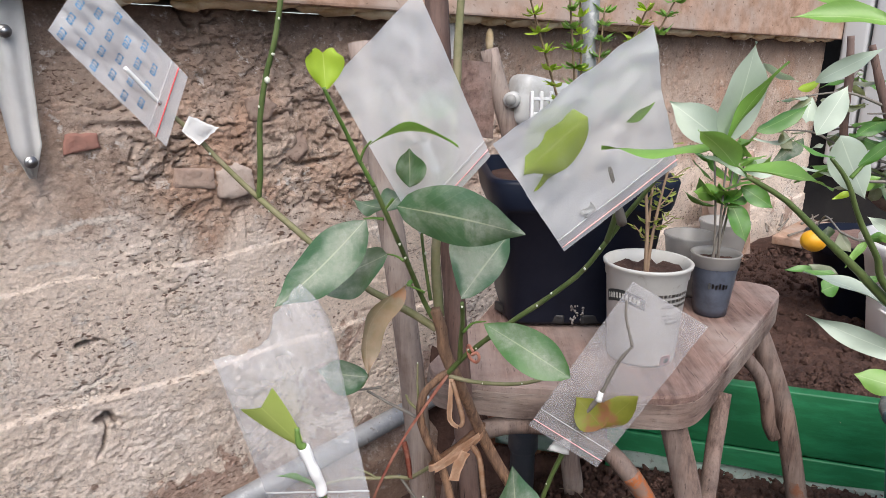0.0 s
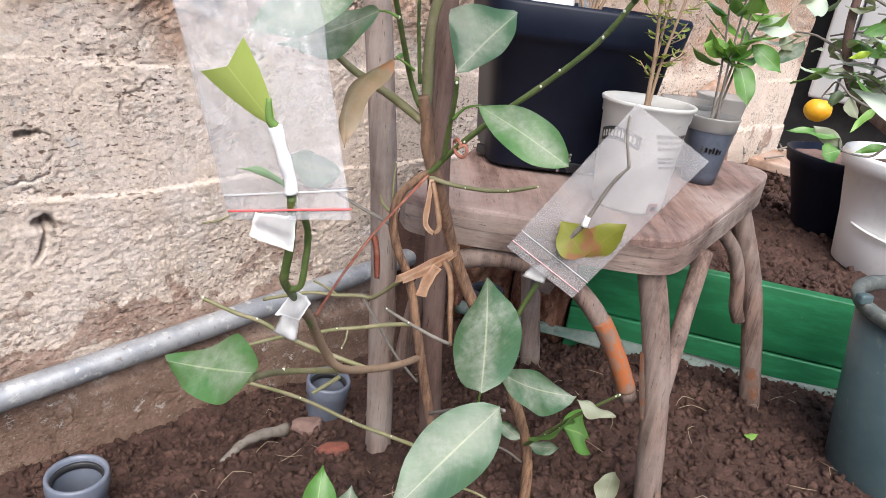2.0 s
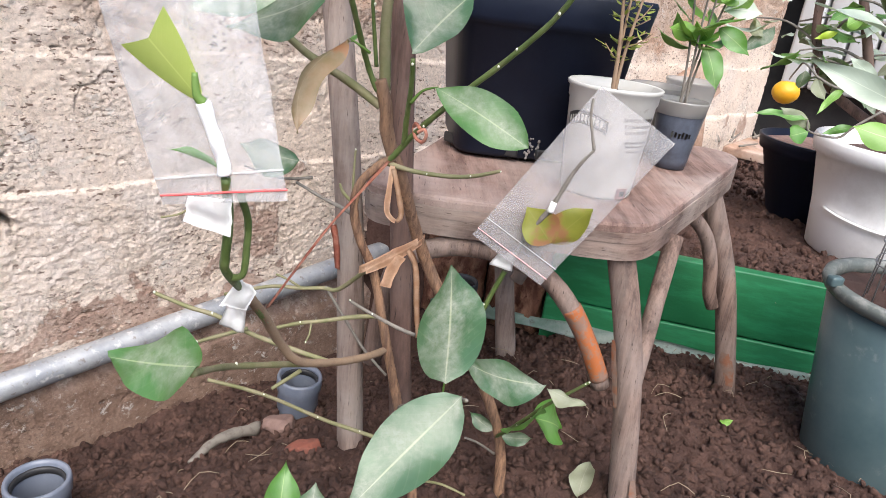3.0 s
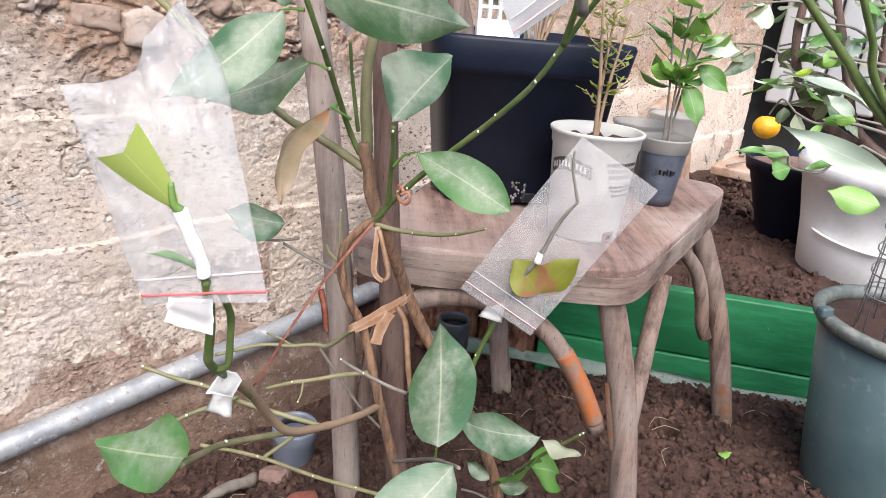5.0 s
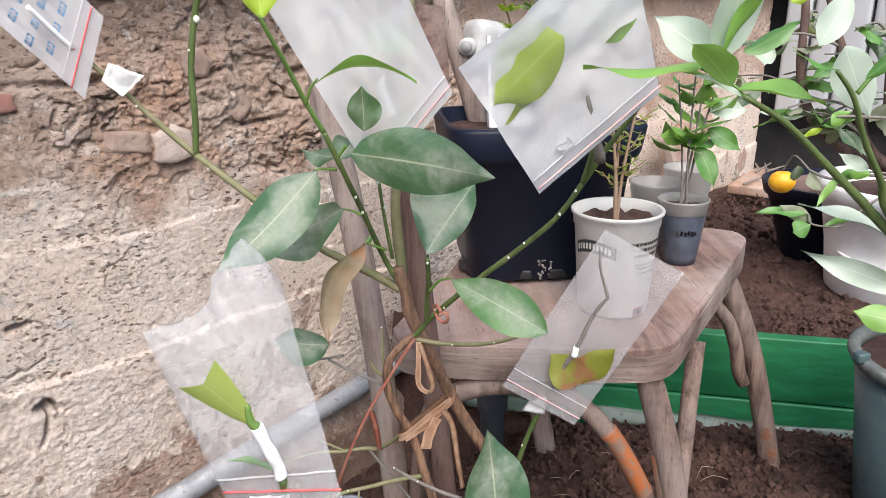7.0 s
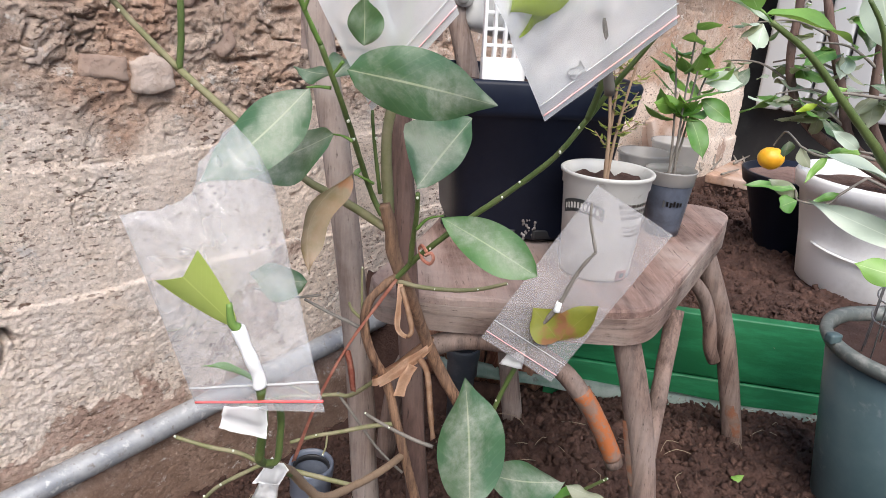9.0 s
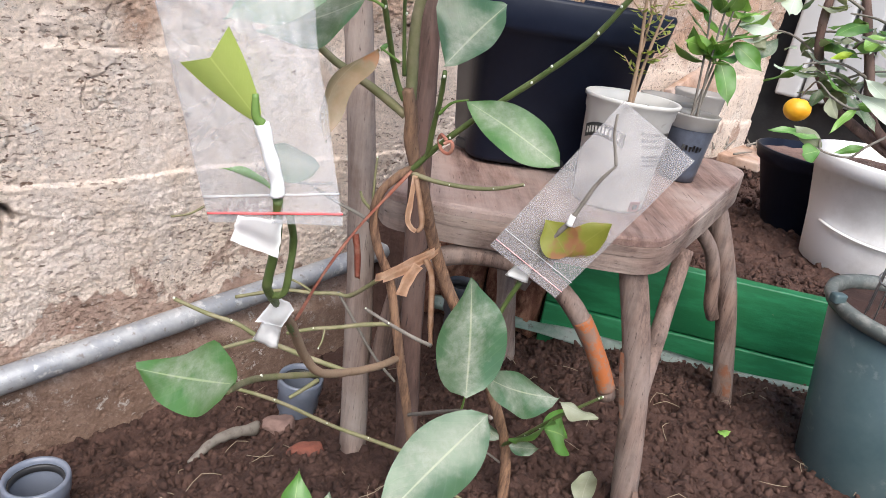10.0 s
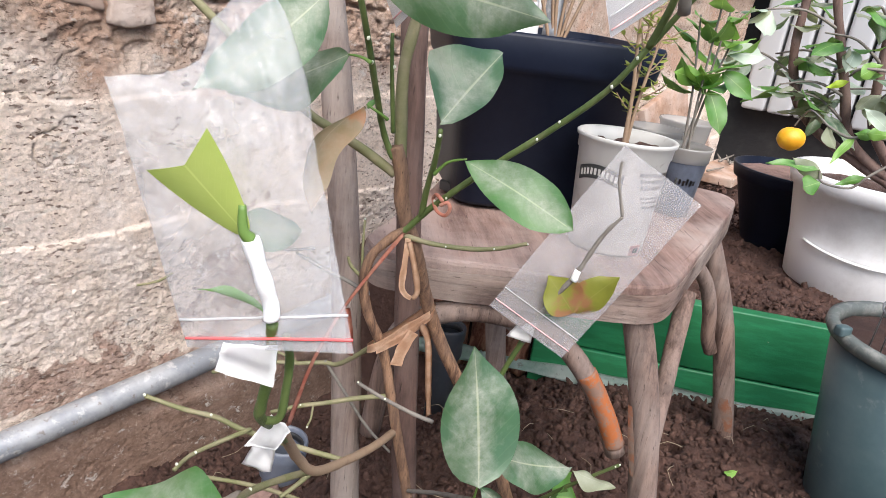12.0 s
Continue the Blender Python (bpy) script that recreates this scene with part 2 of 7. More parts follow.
def leaf_material(name, top, deep, vein, dust=0.0, rough=0.42, brown=0.0):
    """Leaf blade: a pale midrib and side veins by the blade's own u, v; dust and brown spots."""
    m, n, l, b = tree_of(name)
    uv = n.new("ShaderNodeUVMap")
    uv.uv_map = "blade"
    sep = n.new("ShaderNodeSeparateXYZ")
    l.new(uv.outputs[0], sep.inputs[0])
    across = n.new("ShaderNodeMath")
    across.operation = "ABSOLUTE"
    sub = n.new("ShaderNodeMath")
    sub.operation = "SUBTRACT"
    l.new(sep.outputs[1], sub.inputs[0])
    sub.inputs[1].default_value = 0.5
    l.new(sub.outputs[0], across.inputs[0])
    v = coords(n, l)
    t = noise_node(n, l, 60, 6, 0.6, v)
    col = mix_node(n, l, ramp_node(n, l, t.outputs[0], 0.3, 0.7), deep, top)
    # side veins: stripes that slant away from the midrib
    slant = n.new("ShaderNodeMath")
    slant.operation = "MULTIPLY_ADD"
    l.new(across.outputs[0], slant.inputs[0])
    slant.inputs[1].default_value = -0.55
    l.new(sep.outputs[0], slant.inputs[2])
    wave = n.new("ShaderNodeMath")
    wave.operation = "MULTIPLY"
    l.new(slant.outputs[0], wave.inputs[0])
    wave.inputs[1].default_value = 62.0
    sine = n.new("ShaderNodeMath")
    sine.operation = "SINE"
    l.new(wave.outputs[0], sine.inputs[0])
    lines = ramp_node(n, l, sine.outputs[0], 0.86, 1.0)
    faint = n.new("ShaderNodeMath")
    faint.operation = "MULTIPLY"
    l.new(lines, faint.inputs[0])
    faint.inputs[1].default_value = 0.05
    col = mix_node(n, l, faint.outputs[0], col, vein)
    rib = n.new("ShaderNodeMath")
    rib.operation = "MULTIPLY"
    l.new(ramp_node(n, l, across.outputs[0], 0.020, 0.008), rib.inputs[0])
    rib.inputs[1].default_value = 0.7
    col = mix_node(n, l, rib.outputs[0], col, vein)
    if dust:
        # dust lies in drifts, thickest along the middle of the blade
        d = noise_node(n, l, 34, 6, 0.62, v, 0.4)
        d2 = noise_node(n, l, 170, 6, 0.75, v)
        drift = n.new("ShaderNodeMath")
        drift.operation = "MULTIPLY_ADD"
        l.new(across.outputs[0], drift.inputs[0])
        drift.inputs[1].default_value = -0.42
        l.new(d.outputs[0], drift.inputs[2])
        both = n.new("ShaderNodeMath")
        both.operation = "MULTIPLY"
        l.new(ramp_node(n, l, drift.outputs[0], 0.28, 0.56), both.inputs[0])
        l.new(ramp_node(n, l, d2.outputs[0], 0.22, 0.66), both.inputs[1])
        amount = n.new("ShaderNodeMath")
        amount.operation = "MULTIPLY"
        l.new(both.outputs[0], amount.inputs[0])
        amount.inputs[1].default_value = dust
        col = mix_node(n, l, amount.outputs[0], col, (0.56, 0.55, 0.48))
        gloss = n.new("ShaderNodeMapRange")
        gloss.inputs["To Min"].default_value, gloss.inputs["To Max"].default_value = rough, 0.75
        l.new(both.outputs[0], gloss.inputs["Value"])
        l.new(gloss.outputs[0], b.inputs["Roughness"])
    if brown:
        d = noise_node(n, l, 30, 5, 0.6, v)
        col = mix_node(n, l, ramp_node(n, l, d.outputs[0], 0.72 - brown, 0.80 - brown), col, (0.30, 0.13, 0.06))
    l.new(col, b.inputs["Base Color"])
    if not dust:
        b.inputs["Roughness"].default_value = rough
    bump_node(n, l, b, t.outputs[0], 0.25, 0.0012, bump_node(n, l, b, lines, 0.09, 0.0006))
    b.inputs["Specular IOR Level"].default_value = 0.75
    # light shines through the blade
    trans = n.new("ShaderNodeBsdfTranslucent")
    l.new(mix_node(n, l, 0.35, col, (0.55, 0.75, 0.12)), trans.inputs[0])
    mix = n.new("ShaderNodeMixShader")
    mix.inputs[0].default_value = 0.28
    l.new(b.outputs[0], mix.inputs[1])
    l.new(trans.outputs[0], mix.inputs[2])
    l.new(mix.outputs[0], n["Material Output"].inputs[0])
    return m


def film_material(name, clear, tint=(0.9, 0.9, 0.92), rough=0.28, glow=0.45, crease=0.5):
    """Thin polythene: part of the light goes straight through, part is scattered, part mirrored."""
    m, n, l, b = tree_of(name)
    v = coords(n, l)
    t = noise_node(n, l, 28, 5, 0.55, v, 0.8)
    b.inputs["Base Color"].default_value = (*tint, 1)
    b.inputs["Roughness"].default_value = rough
    b.inputs["Specular IOR Level"].default_value = 0.9
    bump_node(n, l, b, t.outputs[0], crease, 0.0022)
    tl = n.new("ShaderNodeBsdfTranslucent")
    tl.inputs[0].default_value = (*tint, 1)
    milk = n.new("ShaderNodeMixShader")
    milk.inputs[0].default_value = glow
    l.new(b.outputs[0], milk.inputs[1])
    l.new(tl.outputs[0], milk.inputs[2])
    tr = n.new("ShaderNodeBsdfTransparent")
    tr.inputs[0].default_value = (0.97, 0.97, 0.97, 1)
    mix = n.new("ShaderNodeMixShader")
    haze = n.new("ShaderNodeMapRange")
    haze.inputs["From Min"].default_value, haze.inputs["From Max"].default_value = 0.3, 0.75
    haze.inputs["To Min"].default_value, haze.inputs["To Max"].default_value = 1 - clear - 0.03, 1 - clear + 0.05
    l.new(t.outputs[0], haze.inputs["Value"])
    l.new(haze.outputs[0], mix.inputs[0])
    l.new(tr.outputs[0], mix.inputs[1])
    l.new(milk.outputs[0], mix.inputs[2])
    l.new(mix.outputs[0], n["Material Output"].inputs[0])
    return m


M_ADOBE = adobe_material()
M_CLAYPALE = plain("pale_clay_block", (0.53, 0.44, 0.385), 0.95, 0, [(40, (0.42, 0.33, 0.28), 0.45, 0.65), (160, (0.27, 0.19, 0.155), 0.62, 0.7)], (110, 0.8, 0.005))
M_CLAYBROWN = plain("brown_clay_block", (0.40, 0.295, 0.24), 0.95, 0, [(40, (0.30, 0.205, 0.165), 0.45, 0.65), (160, (0.20, 0.135, 0.11), 0.60, 0.7)], (90, 0.9, 0.006))
M_CLAYRED = plain("red_clay_block", (0.36, 0.18, 0.14), 0.95, 0, [(40, (0.28, 0.15, 0.12), 0.45, 0.65)], (110, 0.8, 0.005))
M_FOAM = plain("builders_foam", (0.60, 0.48, 0.31), 0.85, 0, [(30, (0.42, 0.28, 0.14), 0.45, 0.7), (9, (0.72, 0.62, 0.45), 0.5, 0.65)], (60, 0.6, 0.006))
M_SOIL = plain("soil", (0.050, 0.023, 0.017), 0.95, 0, [(30, (0.125, 0.066, 0.050), 0.42, 0.66), (9, (0.082, 0.041, 0.031), 0.4, 0.65), (220, (0.24, 0.17, 0.15), 0.70, 0.82)], (150, 1.0, 0.008))
M_CLOD = plain("soil_clods", (0.054, 0.025, 0.018), 0.95, 0, [(30, (0.130, 0.070, 0.053), 0.42, 0.66), (300, (0.25, 0.18, 0.155), 0.70, 0.82)], (300, 1.0, 0.004))
M_STRAW = plain("straw", (0.30, 0.235, 0.165), 0.8)
M_PIPE = plain("galvanised_pipe", (0.27, 0.285, 0.31), 0.48, 0.35, [(18, (0.40, 0.41, 0.425), 0.42, 0.60), (60, (0.56, 0.56, 0.56), 0.56, 0.66), (110, (0.24, 0.215, 0.20), 0.58, 0.68)], (90, 0.3, 0.002))
M_GREYPVC = plain("grey_pvc", (0.135, 0.155, 0.20), 0.38, 0, [(30, (0.20, 0.215, 0.25), 0.5, 0.75)], (60, 0.1, 0.001))
M_DARKPVC = plain("dark_pvc", (0.05, 0.055, 0.065), 0.45, 0, [(30, (0.10, 0.10, 0.11), 0.5, 0.75)])
M_RUBBER = plain("black_seal", (0.02, 0.02, 0.022), 0.5)
M_RAIL = wood_material("worn_seat_rail_wood", (0.085, 0.052, 0.042), (0.24, 0.165, 0.135), (0.33, 0.27, 0.235), (0.18, 0.18, 1.4), 60)
M_CHAIR = wood_material("weathered_chair_wood", (0.075, 0.046, 0.036), (0.225, 0.150, 0.120), (0.26, 0.205, 0.180), (1, 1, 0.045), 110)
M_SEAT = wood_material("weathered_seat_wood", (0.12, 0.070, 0.057), (0.285, 0.185, 0.155), (0.35, 0.275, 0.245), (1, 0.10, 1), 55, (0, 0, radians(-78)))
M_STAKE = wood_material("reddish_stake_wood", (0.065, 0.036, 0.029), (0.150, 0.088, 0.070), (0.175, 0.120, 0.102), (1, 1, 0.10), 60)
M_POSTGREY = wood_material("grey_post_wood", (0.14, 0.095, 0.078), (0.30, 0.225, 0.19), (0.33, 0.28, 0.25), (1, 1, 0.06), 85)
M_BARKBLOCK = wood_material("rotten_bark", (0.15, 0.055, 0.036), (0.50, 0.27, 0.175), (0.30, 0.135, 0.09), (1, 1, 0.45), 60)
M_ORANGE = plain("orange_paint", (0.33, 0.095, 0.025), 0.75, 0, [(38, (0.19, 0.115, 0.085), 0.46, 0.56), (150, (0.21, 0.13, 0.095), 0.52, 0.62)], (80, 0.3, 0.002))
M_ORANGEWORN = plain("rubbed_orange_paint", (0.21, 0.085, 0.045), 0.75, 0, [(60, (0.17, 0.115, 0.09), 0.44, 0.56), (150, (0.20, 0.13, 0.10), 0.50, 0.60)], (80, 0.3, 0.002))
M_BLACKPOT = plain("black_pot_plastic", (0.006, 0.009, 0.020), 0.42, 0, [(25, (0.010, 0.014, 0.027), 0.4, 0.7), (260, (0.20, 0.20, 0.22), 0.76, 0.80)], (30, 0.15, 0.002))
M_BLACKPOT.node_tree.nodes["Principled BSDF"].inputs["Specular IOR Level"].default_value = 0.22
M_GREENPOT = plain("dark_green_pot_plastic", (0.046, 0.080, 0.088), 0.40, 0, [(9, (0.075, 0.112, 0.118), 0.4, 0.65), (22, (0.17, 0.185, 0.185), 0.60, 0.72), (200, (0.35, 0.36, 0.35), 0.74, 0.79)], (40, 0.15, 0.002))
M_GREENRIM = plain("worn_pot_rim", (0.12, 0.135, 0.125), 0.55, 0, [(60, (0.26, 0.26, 0.24), 0.5, 0.7)], (90, 0.3, 0.002))
M_DIRT = plain("dried_mud", (0.28, 0.26, 0.25), 0.95, 0, [(60, (0.15, 0.13, 0.125), 0.4, 0.6)], (120, 0.7, 0.004))
M_WHITEPLASTIC = plain("white_plastic", (0.50, 0.49, 0.465), 0.4, 0, [(14, (0.42, 0.405, 0.375), 0.5, 0.75), (90, (0.32, 0.29, 0.25), 0.60, 0.76)], (30, 0.1, 0.001))
M_BUCKET = plain("white_bucket_plastic", (0.86, 0.86, 0.86), 0.45, 0, [(7, (0.66, 0.65, 0.64), 0.5, 0.7), (120, (0.45, 0.42, 0.40), 0.70, 0.78)], (20, 0.12, 0.002))
M_GREYCUP = plain("clouded_cup", (0.050, 0.056, 0.075), 0.35, 0, [(20, (0.11, 0.13, 0.175), 0.45, 0.7), (90, (0.07, 0.075, 0.09), 0.55, 0.7)], (60, 0.2, 0.001))
M_CUPRIM = plain("clear_cup_rim", (0.52, 0.52, 0.51), 0.4, 0, [(40, (0.40, 0.39, 0.37), 0.5, 0.7)])
M_CUPCLEAR = film_material("translucent_cup", 0.42, (0.50, 0.485, 0.46), 0.25, 0.3)
M_LEAFSEED = leaf_material("olive_seedling_leaf", (0.27, 0.31, 0.055), (0.20, 0.235, 0.04), (0.36, 0.38, 0.12), 0.0, 0.45)
M_INK = plain("black_print", (0.035, 0.035, 0.035), 0.5)
M_INKGREY = plain("grey_print", (0.30, 0.30, 0.29), 0.5)
M_INKBLUE = plain("blue_print", (0.10, 0.26, 0.46), 0.5)
M_RED = plain("red_stripe", (0.97, 0.14, 0.14), 0.4)
M_PINK = plain("faded_red_stripe", (0.86, 0.50, 0.50), 0.4)
M_GREENBOARD = plain("green_painted_board", (0.014, 0.15, 0.056), 0.5, 0, [(12, (0.024, 0.225, 0.092), 0.45, 0.65), (180, (0.09, 0.26, 0.14), 0.72, 0.8)], (60, 0.25, 0.002), (1, 1, 4))
M_SHEET = plain("white_film_strip", (0.40, 0.48, 0.44), 0.3, 0, [(20, (0.22, 0.34, 0.28), 0.42, 0.62), (60, (0.16, 0.13, 0.11), 0.60, 0.70)], (25, 0.4, 0.01))
M_TAPE = plain("white_tape", (0.88, 0.88, 0.86), 0.6, 0, [(50, (0.80, 0.80, 0.78), 0.5, 0.7)], (90, 0.3, 0.001))
M_PAPER = plain("white_paper_tape", (0.88, 0.88, 0.87), 0.7, 0, [(50, (0.80, 0.79, 0.77), 0.5, 0.7)], (70, 0.3, 0.001))
M_TIE = plain("tan_rubber_strip", (0.52, 0.31, 0.19), 0.7, 0, [(60, (0.66, 0.45, 0.31), 0.45, 0.65)], (120, 0.4, 0.002))
M_REDTIE = plain("faded_red_strip", (0.42, 0.13, 0.085), 0.7, 0, [(60, (0.56, 0.28, 0.20), 0.45, 0.65)], (120, 0.4, 0.002))
M_BARKBROWN = wood_material("brown_citrus_bark", (0.085, 0.042, 0.026), (0.33, 0.185, 0.105), (0.22, 0.135, 0.09), (1, 1, 0.12), 260)
M_BARKGREEN = plain("green_citrus_bark", (0.075, 0.115, 0.030), 0.5, 0, [(70, (0.13, 0.175, 0.055), 0.4, 0.65), (25, (0.17, 0.15, 0.08), 0.58, 0.74)], (160, 0.4, 0.002), (1, 1, 0.4))
M_SHOOT = plain("young_green_shoot", (0.10, 0.19, 0.035), 0.5, 0, [(50, (0.15, 0.25, 0.06), 0.4, 0.65)])
M_OLIVE = plain("olive_twig_bark", (0.17, 0.17, 0.075), 0.65, 0, [(60, (0.25, 0.22, 0.13), 0.4, 0.65)], (160, 0.4, 0.002))
M_DRYTWIG = plain("dry_twig_bark", (0.27, 0.185, 0.12), 0.8, 0, [(90, (0.22, 0.14, 0.09), 0.5, 0.7)], (150, 0.4, 0.002))
M_GREYTWIG = plain("grey_twig_bark", (0.20, 0.18, 0.155), 0.8, 0, [(90, (0.12, 0.10, 0.085), 0.5, 0.7)])
M_BEAD = plain("white_wax_seal", (0.66, 0.68, 0.55), 0.45)
M_FRUIT = plain("orange_fruit_skin", (0.88, 0.40, 0.02), 0.38, 0, [(40, (0.92, 0.50, 0.03), 0.4, 0.6)], (500, 0.25, 0.001))
M_WIRE = plain("grey_wire", (0.33, 0.33, 0.33), 0.45, 0.6)
M_METALWHITE = plain("white_metal", (0.84, 0.84, 0.83), 0.35, 0.0, [(12, (0.72, 0.72, 0.71), 0.5, 0.7)])
M_SCREW = plain("steel_screw", (0.36, 0.36, 0.36), 0.35, 0.9)
M_RADIATOR = plain("white_radiator_enamel", (0.45, 0.46, 0.47), 0.4)
M_BLACKWALL = plain("black_painted_wall", (0.022, 0.021, 0.022), 0.8, 0, [(10, (0.045, 0.042, 0.04), 0.45, 0.7)], (30, 0.3, 0.01))
M_PALEWALL = plain("pale_wall", (0.62, 0.61, 0.60), 0.9, 0, [(6, (0.52, 0.50, 0.48), 0.45, 0.7)])
M_PLANK = wood_material("old_brown_plank", (0.30, 0.18, 0.12), (0.48, 0.32, 0.24), (0.45, 0.36, 0.31), (1, 0.2, 1), 25)
M_STONE = plain("pinkish_stone", (0.24, 0.155, 0.13), 0.9, 0, [(40, (0.16, 0.10, 0.085), 0.45, 0.65)], (80, 0.6, 0.006))
M_BRICK = plain("red_brick_piece", (0.23, 0.075, 0.05), 0.9, 0, [(70, (0.14, 0.055, 0.04), 0.45, 0.65)], (120, 0.6, 0.004))
M_FILM = film_material("polythene_bag_film", 0.77, (0.92, 0.92, 0.93), 0.10, 0.3, 0.9)
M_FILMDENSE = film_material("frosted_bag_film", 0.20, (1.0, 1.0, 1.0), 0.22, 0.30)
M_FILMCLEAR = film_material("thin_clear_bag_film", 0.70, (0.74, 0.74, 0.76), 0.2, 0.35)
M_FILMFRONT = film_material("smooth_bag_film", 0.90, (0.98, 0.98, 0.98), 0.12, 0.3)
M_FILMMILK = film_material("milky_bag_film", 0.36, (0.97, 0.97, 0.98), 0.2, 0.3)
M_FILMGREY = film_material("thin_grey_bag_film", 0.72, (0.60, 0.58, 0.59), 0.2, 0.35)
M_FILMSEAL = film_material("bag_seal_bead", 0.45, (0.95, 0.95, 0.95), 0.25, 0.4)
M_LEAF = leaf_material("dusty_citrus_leaf", (0.068, 0.155, 0.078), (0.043, 0.11, 0.050), (0.42, 0.47, 0.28), 0.62, 0.28)
M_LEAFCLEAN = leaf_material("green_citrus_leaf", (0.105, 0.285, 0.045), (0.065, 0.195, 0.032), (0.32, 0.48, 0.14), 0.15, 0.33)
M_LEAFHALF = leaf_material("lightly_dusty_leaf", (0.080, 0.205, 0.055), (0.052, 0.145, 0.038), (0.34, 0.45, 0.20), 0.55, 0.36)
M_LEAFYOUNG = leaf_material("yellow_green_leaf", (0.42, 0.58, 0.04), (0.34, 0.50, 0.03), (0.54, 0.66, 0.14), 0.0, 0.45)
M_LEAFLIGHT = leaf_material("light_green_leaf", (0.22, 0.42, 0.08), (0.17, 0.34, 0.06), (0.42, 0.58, 0.22), 0.0, 0.4)
M_LEAFBROWN = leaf_material("browning_leaf", (0.29, 0.185, 0.115), (0.17, 0.13, 0.065), (0.32, 0.24, 0.15), 0.3, 0.5, 0.16)
# underside pale, with sky sheen and backlight also put into its base colour
M_LEAFPALE = leaf_material("pale_underside_with_sheen", (0.52, 0.61, 0.50), (0.45, 0.53, 0.43), (0.70, 0.76, 0.64), 0.0, 0.45)
M_LEAFSCION = leaf_material("scion_leaf", (0.42, 0.50, 0.13), (0.36, 0.45, 0.10), (0.56, 0.64, 0.20), 0.0, 0.5)
M_LEAFREDDISH = leaf_material("reddish_scion_leaf", (0.27, 0.27, 0.035), (0.19, 0.20, 0.025), (0.28, 0.27, 0.07), 0.0, 0.5, 0.22)
M_LEAFOLIVE = leaf_material("olive_scion_leaf", (0.36, 0.46, 0.03), (0.24, 0.34, 0.02), (0.42, 0.48, 0.10), 0.0, 0.5)
M_LEAFDRY = leaf_material("dry_grey_green_leaf", (0.30, 0.33, 0.22), (0.24, 0.26, 0.17), (0.42, 0.42, 0.30), 0.3, 0.6)


# ---- building helpers ----
def mesh_of(name, bm, material, smooth=True):
    me = bpy.data.meshes.new(name)
    bmesh.ops.recalc_face_normals(bm, faces=bm.faces[:])
    bm.to_mesh(me)
    bm.free()
    if smooth:
        me.polygons.foreach_set("use_smooth", [True] * len(me.polygons))
    me.materials.append(material)
    return me


def thing(name, at, label, category, group="", kind=""):
    ob = new(name)
    ob.location = at
    ob.empty_display_size = 0.02
    return tagged(ob, label, category, group, kind)


def part(name, bm, material, parent, label="", smooth=True):
    ob = new(name, mesh_of(name, bm, material, smooth))
    ob.parent = parent
    at = Vector(parent.location)
    up = parent.parent
    while up is not None:
        at += Vector(up.location)
        up = up.parent
    ob.matrix_parent_inverse = Matrix.Translation(-at)
    return tagged(ob, label)


def solo(name, bm, material, label, category, group="", kind="", smooth=True):
    return tagged(new(name, mesh_of(name, bm, material, smooth)), label, category, group, kind)


def spline(points, steps):
    """A smooth line through the points (Catmull-Rom); each point is x, y, z and optionally a radius."""
    p = [Vector(q) if len(q) == 3 else Vector(q) for q in [np.array(q, float) for q in points]]
    p = [np.array(q, float) for q in points]
    out = []
    for k in range(len(p) - 1):
        a, b, c, d = p[max(k - 1, 0)], p[k], p[k + 1], p[min(k + 2, len(p) - 1)]
        for s in range(steps):
            u = s / steps
            out.append(0.5 * (2 * b + (c - a) * u + (2 * a - 5 * b + 4 * c - d) * u * u + (3 * b - a - 3 * c + d) * u**3))
    out.append(p[-1])
    return out


def tube(points, r0, r1, bm=None, sides=9, steps=6, lumps=0.0, seed=0.0, smooth_line=True):
    """A closed tapering tube along a line."""
    bm = bm or bmesh.new()
    line = [Vector(q[:3]) for q in (spline(points, steps) if smooth_line and len(points) > 1 else points)]
    rings = []
    side = None
    for k, q in enumerate(line):
        way = (line[min(k + 1, len(line) - 1)] - line[max(k - 1, 0)]).normalized()
        if side is None:
            side = way.orthogonal().normalized()
        side = (side - way * side.dot(way)).normalized()
        other = way.cross(side)
        u = k / max(len(line) - 1, 1)
        r = r0 + (r1 - r0) * u
        ring = []
        for j in range(sides):
            a = 2 * math.pi * j / sides
            w = side * math.cos(a) + other * math.sin(a)
            rr = r * (1 + lumps * noise.noise((q + w * r) * (0.35 / max(r0, 1e-4)) + Vector((seed, seed, seed))))
            ring.append(bm.verts.new(q + w * rr))
        rings.append(ring)
    for a, b in zip(rings, rings[1:]):
        for j in range(sides):
            bm.faces.new((a[j], a[(j + 1) % sides], b[(j + 1) % sides], b[j]))
    bm.faces.new(rings[0][::-1])
    bm.faces.new(rings[-1])
    return bm


def lathe(profile, centre, bm=None, sides=48, lean=None):
    """A turned shape from (radius, height) rows about a vertical axis; a closed profile gives thickness."""
    bm = bm or bmesh.new()
    c = Vector(centre)
    rot = Euler(lean).to_matrix() if lean else Matrix.Identity(3)
    rings = []
    for r, hgt in profile:
        rings.append([bm.verts.new(c + rot @ Vector((max(r, 1e-4) * math.cos(2 * math.pi * j / sides), max(r, 1e-4) * math.sin(2 * math.pi * j / sides), hgt))) for j in range(sides)])
    for a, b in zip(rings, rings[1:]):
        for j in range(sides):
            bm.faces.new((a[j], a[(j + 1) % sides], b[(j + 1) % sides], b[j]))
    if profile[0] == profile[-1]:
        bmesh.ops.remove_doubles(bm, verts=rings[0] + rings[-1], dist=1e-6)
    else:
        bm.faces.new(rings[0][::-1])
        bm.faces.new(rings[-1])
    return bm


